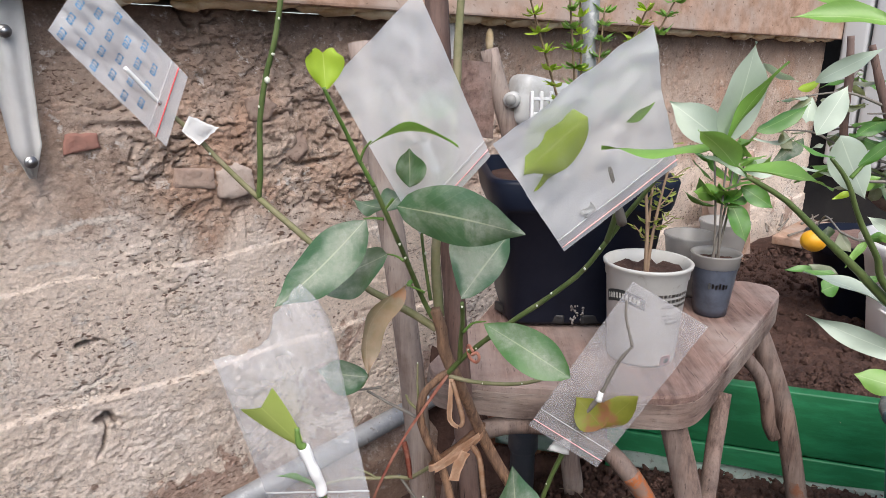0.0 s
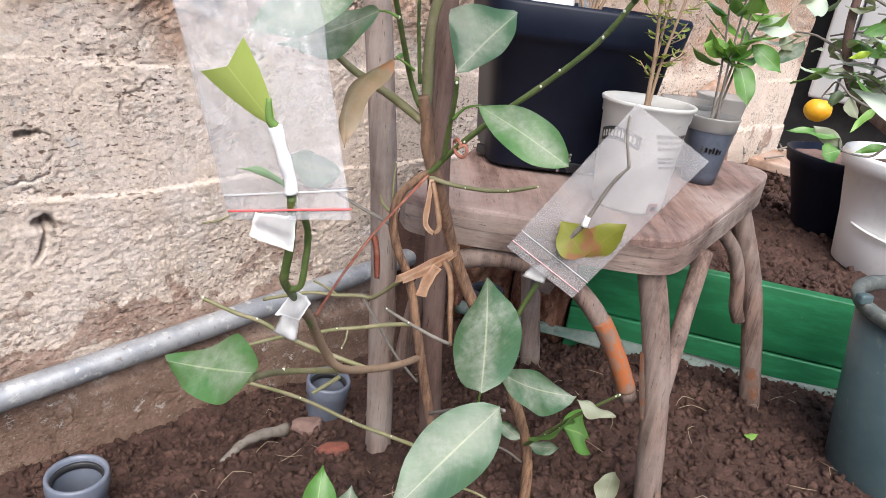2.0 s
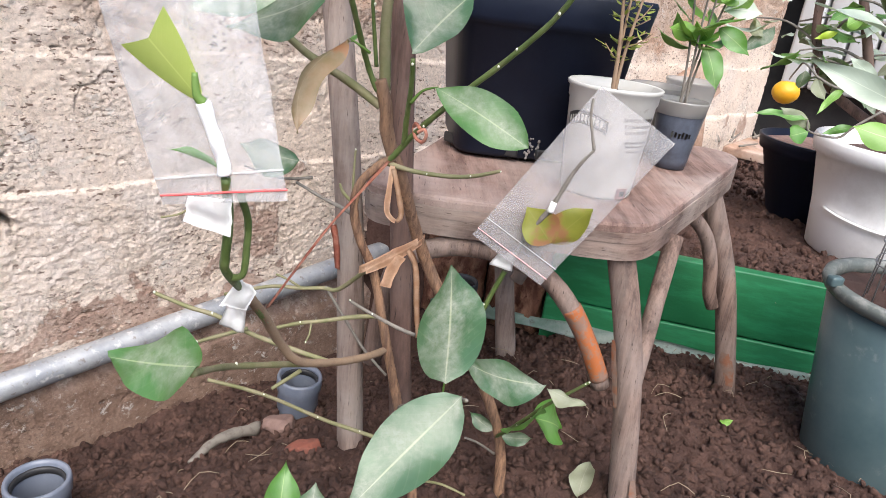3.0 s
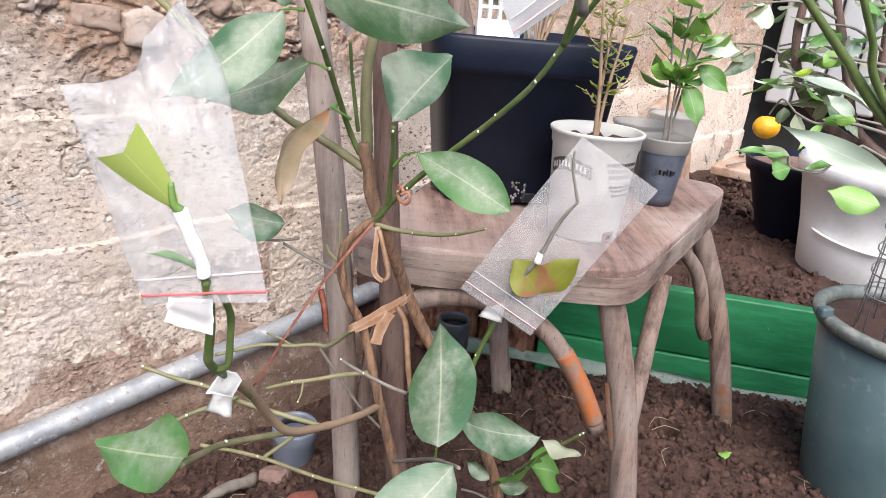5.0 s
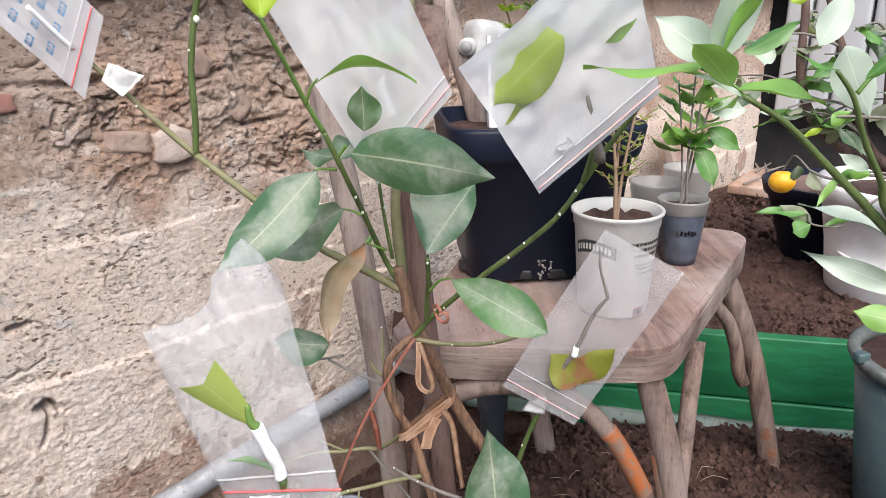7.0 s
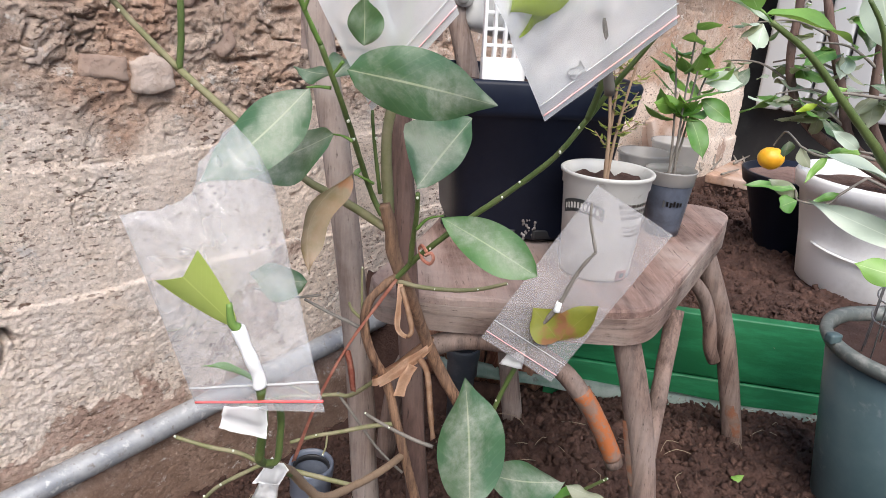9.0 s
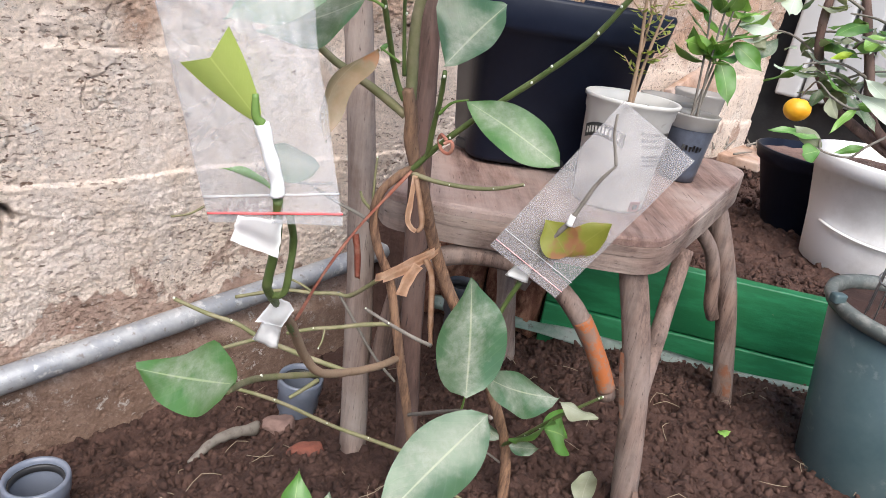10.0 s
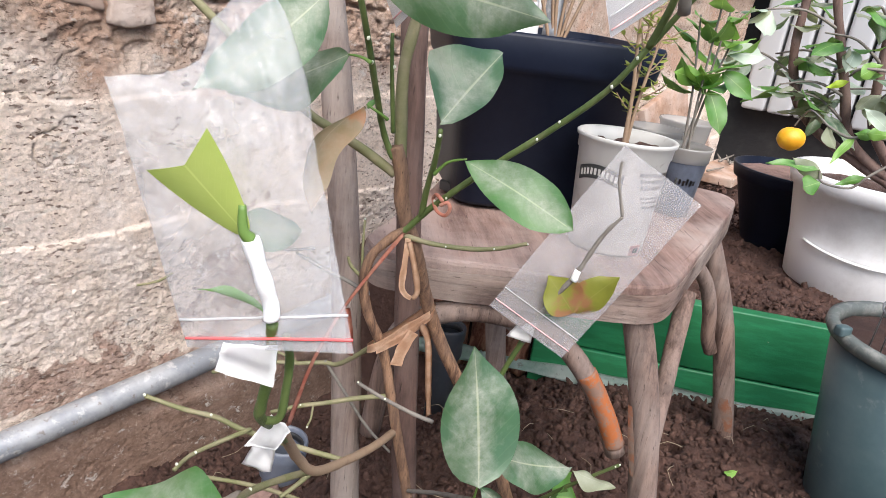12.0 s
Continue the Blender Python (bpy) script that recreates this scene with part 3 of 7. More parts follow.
def block(size, m, bm=None, bevel=0.003, segs=2):
    """A bevelled box of that size at the pose m."""
    one = bmesh.new()
    bmesh.ops.create_cube(one, size=1)
    bmesh.ops.scale(one, vec=size, verts=one.verts)
    if bevel:
        bmesh.ops.bevel(one, geom=one.edges[:], offset=bevel, segments=segs, affect="EDGES", profile=0.6)
    bmesh.ops.transform(one, matrix=m, verts=one.verts)
    if bm is None:
        return one
    me = bpy.data.meshes.new("scratch")
    one.to_mesh(me)
    one.free()
    bm.from_mesh(me)
    bpy.data.meshes.remove(me)
    return bm


def frame_between(a, b, up=(0, 0, 1)):
    """A pose at the middle of a and b with z along a to b."""
    a, b = Vector(a), Vector(b)
    z = (b - a).normalized()
    x = Vector(up).cross(z)
    if x.length < 1e-4:
        x = Vector((1, 0, 0))
    x.normalize()
    y = z.cross(x)
    m = Matrix((x, y, z)).transposed().to_4x4()
    m.translation = (a + b) / 2
    return m


def bead(at, r, bm=None):
    bm = bm or bmesh.new()
    bmesh.ops.create_icosphere(bm, subdivisions=1, radius=r, matrix=Matrix.Translation(at) @ Matrix.Diagonal((1, 0.85, 1.25, 1)))
    return bm


def leaf_mesh(base, tip, edge, width=0.5, fold=0.25, curl=0.1, wave=0.03, seed=0.0, blunt=1.0, nu=16, nv=8, cut=0.0, bend=0.0, corner=0.0, notch=0.0, far=0.85):
    """A leaf blade from base to tip. edge: a point towards which one half reaches (its plane); width: of the length;
    fold: how deep the two halves fold up about the midrib; curl: how far the length arches."""
    base, tip, edge = Vector(base), Vector(tip), Vector(edge)
    along = tip - base
    length = along.length
    u_dir = along.normalized()
    side = edge - base
    side = (side - u_dir * side.dot(u_dir)).normalized()
    up = u_dir.cross(side)
    bm = bmesh.new()
    uv = bm.loops.layers.uv.new("blade")
    grid = []
    for i in range(nu + 1):
        u = i / nu
        w = width * length * 0.5 * max(math.sin(math.pi * u**far), 0.0) ** (0.92 / blunt) * (1.0 - 0.12 * u) * (1.0 - (0.42 if blunt < 1.4 else 0.15) * smooth(u, 0.70, 0.97))
        if cut:
            w = width * length * 0.5 * (0.05 + 0.95 * u**0.62)
        if notch:
            w = width * length * 0.5 * math.sin(math.pi * (0.04 + 0.72 * u))
        row = []
        for j in range(nv + 1):
            v = 2 * j / nv - 1
            wide = w
            if corner and v > 0:
                wide = corner * length * 0.5 * max(1 - abs(u - 0.42) / (0.62 if u > 0.42 else 0.42), 0.0) ** 0.8
            tooth = 1 + 0.02 * math.sin(u * 95 + seed) * abs(v) ** 4
            lift = fold * w * v * v + curl * length * math.sin(math.pi * u) + wave * length * abs(v) * math.sin(u * 11 + seed * 3 + (2 if v > 0 else 0))
            p = base + u_dir * (length * u * (1 - cut * (1 - abs(v)) - (notch * (1 - abs(v)) ** 2 + (0.25 * abs(v) ** 5 if notch else 0.0)) * u**5)) + side * (wide * v * tooth * (1 - 0.18 * fold * abs(v)) + bend * length * math.sin(math.pi * u)) + up * lift
            row.append((bm.verts.new(p), u, (v + 1) / 2))
        grid.append(row)
    for a, b in zip(grid, grid[1:]):
        for j in range(nv):
            quad = (a[j], b[j], b[j + 1], a[j + 1])
            f = bm.faces.new([q[0] for q in quad])
            for loop, q in zip(f.loops, quad):
                loop[uv].uv = (q[1], q[2])
    bmesh.ops.solidify(bm, geom=bm.faces[:], thickness=0.0004)
    bmesh.ops.remove_doubles(bm, verts=bm.verts[:], dist=1e-5)
    return bm


def leaf(parent, base, tip, edge, material=None, width=0.5, fold=0.25, curl=0.1, wave=0.03, seed=None, blunt=1.0, label="", nu=16, nv=8, cut=0.0, bend=0.0, corner=0.0, notch=0.0, far=0.85):
    seed = random.uniform(0, 9) if seed is None else seed
    return part("leaf", leaf_mesh(base, tip, edge, width, fold, curl, wave, seed, blunt, nu, nv, cut, bend, corner, notch, far), material or M_LEAF, parent, label)


def offset(p, x=0, y=0, z=0):
    return (p[0] + x, p[1] + y, p[2] + z)


def smooth(x, a, b):
    u = min(max((x - a) / (b - a), 0.0), 1.0)
    return u * u * (3 - 2 * u)


# ---- the old wall: runs from the near left to the far right ----
def wall_point(s, z, out=0.0):
    return WALL_AT + ALONG * s + OUT * out + Vector((0, 0, z))


def ground_height(x, y):
    d = (Vector((x, y, 0)) - WALL_AT).dot(OUT)
    s = (Vector((x, y, 0)) - WALL_AT).dot(ALONG)
    z = -0.125 * (1 - smooth(d, 0.06, 0.40)) * (1 - smooth(s, 0.75, 1.2)) - 0.02 * smooth(y, 0.8, 1.0)
    return z


def ease(x, a, b):
    """A smooth step for arrays; a may lie above b."""
    u = np.clip((x - a) / (b - a), 0.0, 1.0)
    return u * u * (3 - 2 * u)


GRAIN = np.random.RandomState(7).permutation(256)


def grain(x, y, seed=0):
    """Gradient noise over arrays, about -0.7 to 0.7."""
    xi, yi = np.floor(x).astype(int), np.floor(y).astype(int)
    xf, yf = x - xi, y - yi

    def corner(dx, dy):
        a = GRAIN[(GRAIN[(xi + dx + 17 * seed) & 255] + yi + dy) & 255] * (2 * np.pi / 256)
        return np.cos(a) * (xf - dx) + np.sin(a) * (yf - dy)

    u, v = xf**3 * (xf * (6 * xf - 15) + 10), yf**3 * (yf * (6 * yf - 15) + 10)
    low = corner(0, 0) * (1 - u) + corner(1, 0) * u
    high = corner(0, 1) * (1 - u) + corner(1, 1) * u
    return low * (1 - v) + high * v


def layered(x, y, octaves, gain=0.5, seed=0):
    out, amp = 0.0, 1.0
    for k in range(octaves):
        out = out + amp * grain(x, y, seed + k)
        x, y, amp = x * 2.03 + 3.1, y * 2.03 + 1.7, amp * gain
    return out


def steps_of(h, count, lip=0.8):
    """Terraces with sharp lips."""
    q = h * count
    base = np.floor(q)
    return (base + ease(q - base, lip, 1.0)) / count


def wall_relief(s, z):
    """How far the wall's face stands out, by place along it and height (numbers or arrays)."""
    s, z = np.asarray(s, float), np.asarray(z, float)
    top = ease(z + 0.06 * grain(s * 5, z * 5, 1) + 0.025 * grain(s * 21, z * 21, 2), 0.385, 0.425)
    d = 0.006 * grain(s * 4, z * 4, 3)
    # crumbled earth: slabs that have broken away in layers, torn by crevices, less broken towards the near end
    rough = 0.8 * top * (0.10 + 0.90 * ease(s + 0.25 * z + 0.16 * grain(s * 6, z * 6, 4), 0.10, 0.30)) * (1 - 0.75 * ease(s, 0.5, 0.85))
    xs = s + 0.020 * layered(s * 11, z * 11, 4, 0.6, 5)
    zs = z + 0.020 * layered(s * 11 + 7, z * 11, 4, 0.6, 9)
    slab = layered(xs * 8, zs * 12, 4, 0.5, 13)
    d += rough * (0.019 * steps_of(slab, 4) + 0.005 * steps_of(layered(xs * 27, zs * 36, 4, 0.55, 19), 4))
    for fx, fz, wide, deep, seed in ((6, 11, 0.045, 0.022, 23), (15, 21, 0.06, 0.012, 29), (9, 5, 0.03, 0.014, 37)):
        line = np.abs(layered(xs * fx, zs * fz, 3, 0.5, seed))
        d -= rough * deep * ease(line, wide, 0.0) * ease(grain(s * 9, z * 9, seed + 5), 0.10, 0.32)
    d += (0.4 * top + 0.6 * rough) * 0.0042 * layered(s * 62, z * 62, 4, 0.7, 41)
    for zc, wide in ((0.535, 0.007), (0.468, 0.006)):
        seam = np.abs(z - zc - 0.020 * grain(s * 9, z * 9, 45) - 0.02 * s)
        d -= rough * 0.018 * ease(grain(s * 7, zc * 30 + 0 * z, 46), 0.0, 0.2) * ease(seam, wide, wide * 0.3)
    # plaster that scales off in thin sheets with sharp lips
    low = 1 - top
    d += low * 0.0010 * steps_of(layered(s * 9, z * 15, 5, 0.6, 51), 6) * ease(z, -0.02, 0.03)
    scaly = ease(grain(s * 5, z * 5, 55) + 0.7 * ease(z, 0.23, 0.15), 0.05, 0.4) * ease(z, -0.01, 0.05)
    flake = layered(xs * 30, zs * 44, 4, 0.6, 57)
    d += low * scaly * (0.0020 * steps_of(flake, 4, 0.85) + 0.0014 * layered(s * 95, z * 95, 3, 0.75, 61))
    d += low * (0.0004 * layered(s * 48, z * 60, 3, 0.6, 63) + 0.0011 * layered(s * 140, z * 160, 3, 0.75, 65))
    chip = grain(s * 26, z * 34, 71) + 0.35 * grain(s * 90, z * 90, 72)
    d -= low * 0.0035 * ease(chip, 0.52, 0.60)
    fine_crack = np.abs(layered(xs * 8 + 3, zs * 12, 3, 0.55, 75))
    d -= low * 0.004 * ease(fine_crack, 0.020, 0.004) * ease(grain(s * 6, z * 6, 77), 0.05, 0.25)
    # shuttering ledges of the lower coat
    for zl, depth in ((0.365, 0.003), (0.215, 0.006)):
        d += low * depth * ease(z + 0.02 * s + 0.012 * grain(s * 6, z * 6, 81) + 0.004 * grain(s * 40, z * 40, 82), zl + 0.002, zl - 0.003)
    # the thicker smooth clay foot below the pipe
    d += 0.02 * ease(z + 0.01 * grain(s * 7, z * 7, 85), -0.015, -0.05)
    # a deep ragged hole with a crack running down from it
    rag = 0.008 * grain(s * 95, z * 95, 87)
    d -= 0.045 * ease(np.hypot(s * 0.8, (z - 0.184) * 1.3 + 0.35 * s) + rag, 0.012, 0.008)
    crack = np.abs(s + 0.35 * (0.18 - z) + 0.006 * grain(s * 40, z * 40, 88))
    d -= 0.022 * ease(crack, 0.0040, 0.001) * ease(z, 0.130, 0.150) * ease(z, 0.190, 0.182)
    d -= 0.02 * ease(np.hypot((s + 0.012) * 0.5, (z - 0.285) * 1.3) + rag, 0.007, 0.004)
    return d


def wall_sheet(s0, s1, z0, z1, ns, nz):
    """A stretch of the wall as a mesh with its ends, top, foot and back."""
    ss, zz = np.meshgrid(np.linspace(s0, s1, ns + 1), np.linspace(z0, z1, nz + 1), indexing="ij")
    d = wall_relief(ss, zz)
    pts = np.stack([WALL_AT.x + ALONG.x * ss + OUT.x * d, WALL_AT.y + ALONG.y * ss + OUT.y * d, zz], -1).reshape(-1, 3)
    idx = np.arange((ns + 1) * (nz + 1)).reshape(ns + 1, nz + 1)
    quads = np.stack([idx[:-1, :-1], idx[1:, :-1], idx[1:, 1:], idx[:-1, 1:]], -1).reshape(-1, 4).tolist()
    n = len(pts)
    back = [wall_point(s, z, -0.3) for s, z in ((s0, z0), (s1, z0), (s1, z1), (s0, z1))]
    edges = [[n + 3, n + 2, n + 1, n], [n + 3] + idx[:, -1].tolist() + [n + 2], [n + 1] + idx[::-1, 0].tolist() + [n], [n] + idx[0, :].tolist() + [n + 3], [n + 2] + idx[-1, ::-1].tolist() + [n + 1]]
    me = bpy.data.meshes.new("wall")
    me.from_pydata(pts.tolist() + [tuple(p) for p in back], [], quads + edges)
    me.polygons.foreach_set("use_smooth", [True] * len(quads) + [False] * 5)
    me.materials.append(M_ADOBE)
    return me


WALL_TOP = 0.675
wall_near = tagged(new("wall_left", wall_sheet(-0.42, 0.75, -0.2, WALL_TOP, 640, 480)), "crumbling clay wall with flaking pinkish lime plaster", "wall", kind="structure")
tagged(new("wall_left_far", wall_sheet(0.75, 2.33, -0.2, WALL_TOP, 300, 170)), "far stretch of the crumbling clay wall", "wall", kind="structure")


# ---- single blocks of clay that stand proud in the broken upper wall ----
def clay_block(corners, proud, material, seed):
    """A flat-faced lump with chipped edges, bedded in the wall."""
    mid = np.mean(np.array(corners), axis=0)
    seat = float(np.median(wall_relief(*np.array(corners).T)))
    line = []
    for a, b in zip(corners, corners[1:] + corners[:1]):
        for k in range(6):
            u = k / 6
            p = Vector((a[0] + (b[0] - a[0]) * u, a[1] + (b[1] - a[1]) * u, seed))
            line.append((p.x + 0.0022 * noise.noise(p * 150), p.y + 0.0022 * noise.noise(p * 150 + Vector((9, 0, 0)))))
    bm = bmesh.new()
    rings = []
    for grow, out in ((1.02, -0.02), (1.0, proud - 0.002), (0.93, proud), (0.6, proud + 0.0006), (0.25, proud)):
        ring = []
        for s, z in line:
            s1, z1 = mid[0] + (s - mid[0]) * grow, mid[1] + (z - mid[1]) * grow
            ring.append(bm.verts.new(wall_point(s1, z1, seat + out + 0.0011 * noise.fractal(Vector((s1 * 90, z1 * 90, seed)), 0.8, 2.0, 4) + 0.08 * (z1 - mid[1]) * math.cos(seed * 2))))
        rings.append(ring)
    count = len(line)
    for a, b in zip(rings, rings[1:]):
        for j in range(count):
            bm.faces.new((a[j], a[(j + 1) % count], b[(j + 1) % count], b[j]))
    bm.faces.new(rings[-1])
    part("clay_block", bm, material, wall_near)


clay_block([(0.171, 0.474), (0.196, 0.484), (0.219, 0.472), (0.222, 0.443), (0.195, 0.435), (0.170, 0.440)], 0.008, M_CLAYPALE, 1.0)
clay_block([(0.117, 0.483), (0.166, 0.479), (0.166, 0.452), (0.114, 0.460)], 0.005, M_CLAYBROWN, 2.0)
clay_block([(-0.002, 0.534), (0.032, 0.533), (0.034, 0.516), (-0.006, 0.510)], 0.003, M_CLAYRED, 7.0)
clay_block([(0.062, 0.491), (0.084, 0.489), (0.079, 0.472), (0.064, 0.474)], 0.003, M_CLAYPALE, 8.0)
clay_block([(0.215, 0.566), (0.240, 0.570), (0.262, 0.556), (0.252, 0.534), (0.222, 0.536)], 0.005, M_CLAYBROWN, 3.0)
clay_block([(0.276, 0.513), (0.307, 0.517), (0.316, 0.491), (0.295, 0.474), (0.275, 0.484)], 0.005, M_CLAYBROWN, 11.0)

# ---- ground: dug soil, and a raised bed behind the green board ----
BOARD_A, BOARD_B = Vector((0.10, 1.083, 0)), Vector((1.25, 0.738, 0))
BOARD_WAY = (BOARD_B - BOARD_A).normalized()
BOARD_BACK = Vector((-BOARD_WAY.y, BOARD_WAY.x, 0))
BOARD_TOP = 0.135


def soil_height(x, y):
    q = Vector((x, y, 0))
    z = ground_height(x, y)
    d = (q - BOARD_A).dot(BOARD_BACK)
    z += (BOARD_TOP - 0.02 - 0.022 * smooth(d, 0.05, 0.25) - z) * smooth(d, 0.004, 0.012)
    z += 0.010 * noise.noise(q * 7) + 0.009 * noise.fractal(q * 24, 1.0, 2.0, 4) + 0.006 * noise.fractal(q * 70, 0.8, 2.0, 4)
    z -= 0.035 * smooth(math.hypot(x - 0.40, (y - 0.80) * 1.2), 0.035, 0.012)
    return z


def soil_sheet(x0, x1, y0, y1, nx, ny, drop=0.0):
    bm = bmesh.new()
    rows = []
    for i in range(nx + 1):
        x = x0 + (x1 - x0) * i / nx
        rows.append([bm.verts.new((x, y0 + (y1 - y0) * k / ny, soil_height(x, y0 + (y1 - y0) * k / ny) - drop - (0.2 if drop and -0.7 < x < 1.1 and 0.35 < y0 + (y1 - y0) * k / ny < 1.45 else 0))) for k in range(ny + 1)])
    for a, b in zip(rows, rows[1:]):
        for k in range(ny):
            bm.faces.new((a[k], b[k], b[k + 1], a[k + 1]))
    return bm


solo("ground", soil_sheet(-0.75, 1.15, 0.3, 1.5, 420, 270), M_SOIL, "dug reddish-brown crumbly soil", "ground", kind="structure")
solo("ground_far", soil_sheet(-4.0, 6.0, -4.0, 6.0, 160, 160, 0.03), M_SOIL, "bare soil of the greenhouse beds", "ground", kind="structure")


def clods(count, x0, x1, y0, y1, r0, r1, seed):
    rnd = random.Random(seed)
    proto = bmesh.new()
    bmesh.ops.create_icosphere(proto, subdivisions=1, radius=1)
    base = [v.co.copy() for v in proto.verts]
    faces = [[v.index for v in f.verts] for f in proto.faces]
    proto.free()
    verts, polys = [], []
    for _ in range(count):
        x, y = rnd.uniform(x0, x1), rnd.uniform(y0, y1)
        r = r0 + (r1 - r0) * rnd.random() ** 9
        o = Vector((rnd.uniform(0, 50), 0, 0))
        turn = Euler((rnd.uniform(0, 6), rnd.uniform(0, 6), rnd.uniform(0, 6))).to_matrix()
        at = Vector((x, y, soil_height(x, y) + 0.25 * r))
        if (at - WALL_AT).dot(OUT) < 0.0:
            continue
        n0 = len(verts)
        for c in base:
            verts.append(at + turn @ (Vector((c.x, c.y, c.z * 0.6)) * r * (1 + 1.25 * noise.noise(c * 1.7 + o))))
        polys += [[n0 + i for i in f] for f in faces]
    me = bpy.data.meshes.new("soil_clods")
    me.from_pydata(verts, [], polys)
    me.materials.append(M_CLOD)
    me.polygons.foreach_set("use_smooth", [True] * len(me.polygons))
    return me


tagged(new("soil_clods", clods(60000, -0.45, 0.75, 0.35, 1.05, 0.0006, 0.0075, 3)), "loose crumbs and clods of reddish-brown soil", "soil", kind="stuff")
tagged(new("soil_clods", clods(9000, 0.3, 1.3, 0.95, 1.9, 0.0015, 0.010, 5)), "loose clods of dark soil on the raised bed", "soil", kind="stuff")

rnd = random.Random(11)
bm = bmesh.new()
for _ in range(75):
    x, y = rnd.uniform(-0.2, 0.65), rnd.uniform(0.5, 1.0)
    a, ln = rnd.uniform(0, 6.28), rnd.uniform(0.008, 0.045)
    z = soil_height(x, y) + 0.004
    tube([(x, y, z), (x + 0.5 * ln * math.cos(a), y + 0.5 * ln * math.sin(a), z + rnd.uniform(0.002, 0.008)), (x + ln * math.cos(a + 0.4), y + ln * math.sin(a + 0.4), z)], 0.0005, 0.0004, bm, 4, 2)
solo("straw_bits", bm, M_STRAW, "thin dry straws and rootlets lying on soil", "straw", kind="stuff")

# closing walls beyond the view
for name, a, b in (("wall_back", (-2.6, -2.2), (3.6, -2.2)), ("wall_right", (3.6, -2.2), (3.6, 3.4)), ("wall_side", (-2.6, -2.2), (-1.4, -0.2))):
    mid = ((a[0] + b[0]) / 2, (a[1] + b[1]) / 2, 0.35)
    ln = math.hypot(b[0] - a[0], b[1] - a[1])
    solo(name, block((ln, 0.1, 1.0), pose(*mid, 0, 0, math.degrees(math.atan2(b[1] - a[1], b[0] - a[0]))), None, 0), M_PALEWALL, "plain pale greenhouse wall", "wall", kind="structure", smooth=False)

# ---- wall top: plate, expanding foam, brackets ----
bm = bmesh.new()
rnd = random.Random(2)
for k in range(420):
    s = -0.42 + 2.75 * k / 420
    r = rnd.uniform(0.005, 0.011)
    p = wall_point(s, WALL_TOP + 0.014 + rnd.uniform(-0.012, 0.012), 0.018 + rnd.uniform(-0.006, 0.006))
    bmesh.ops.create_icosphere(bm, subdivisions=2, radius=r, matrix=Matrix.Translation(p) @ pose(0, 0, 0, 0, 0, 44) @ Matrix.Diagonal((3.6, 1.8, rnd.uniform(0.7, 1.1), 1)))
for v in bm.verts:
    v.co += Vector((0.4, 0.4, 1)) * 0.005 * noise.fractal(v.co * 45, 0.9, 2.0, 4)
p = wall_point(0.66, WALL_TOP - 0.028, 0.026)
bmesh.ops.create_icosphere(bm, subdivisions=2, radius=0.009, matrix=Matrix.Translation(p) @ Matrix.Diagonal((0.8, 0.8, 2.2, 1)))
solo("foam_seam", bm, M_FOAM, "yellowed lumpy expanding foam along the wall top", "foam", kind="structure")
bm = block((2.8, 0.16, 0.165), Matrix.Translation(wall_point(0.93, WALL_TOP + 0.090, -0.030)) @ pose(0, 0, 0, 0, 0, 44), None, 0.004)
solo("wall_plate", bm, M_PLANK, "old wooden wall plate above the foam", "beam", kind="structure", smooth=False)


def bracket(s_low, z_low, lean, length, width):
    """A pressed metal strip with a folded channel and two screws."""
    low = wall_point(s_low, z_low, 0.016)
    ob = thing("metal_bracket", low, "white galvanised metal strip screwed to the clay wall", "bracket")
    top = low + (ALONG * math.sin(lean) + Vector((0, 0, math.cos(lean)))) * length + OUT * 0.012
    m = frame_between(low, top, OUT)
    bm = bmesh.new()
    half = length / 2
    prof = [(-0.5, 0.0), (-0.46, 0.004), (-0.2, 0.004), (-0.12, 0.001), (0.12, 0.001), (0.2, 0.004), (0.46, 0.004), (0.5, 0.0)]
    rows = []
    for k in range(13):
        u = k / 12
        w = width * (0.62 + 0.38 * smooth(u, 0.0, 0.5)) * (math.sqrt(max(1 - (1 - u / 0.06) ** 2, 0.05)) if u < 0.06 else 1)
        rows.append([bm.verts.new(m @ Vector((x * w, -z, -half + u * length))) for x, z in prof])
    for a, b in zip(rows, rows[1:]):
        for j in range(len(prof) - 1):
            bm.faces.new((a[j], a[j + 1], b[j + 1], b[j]))
    bmesh.ops.solidify(bm, geom=bm.faces[:], thickness=0.0015)
    part("strip", bm, M_METALWHITE, ob)
    for u in (0.045, 0.36):
        c = low + (top - low) * u + OUT * 0.004
        bm = bmesh.new()
        for r0, d0, d1 in ((0.0068, 0.0, 0.0022), (0.0042, 0.002, 0.0048)):
            tube([c + OUT * d0, c + OUT * d1], r0, r0 * 0.9, bm, 14, 1, smooth_line=False)
        part("screw", bm, M_SCREW, ob, "steel washer-head screw")
    return ob


S0 = (-0.042, 0.498)
S9 = (-0.05, 0.673)
bracket(S0[0], S0[1] - 0.008, math.atan2(S9[0] - S0[0], S9[1] - S0[1]), 0.42, 0.045)
S1 = (0.582, 0.575)
bracket(S1[0], S1[1], radians(-5), 0.30, 0.03)

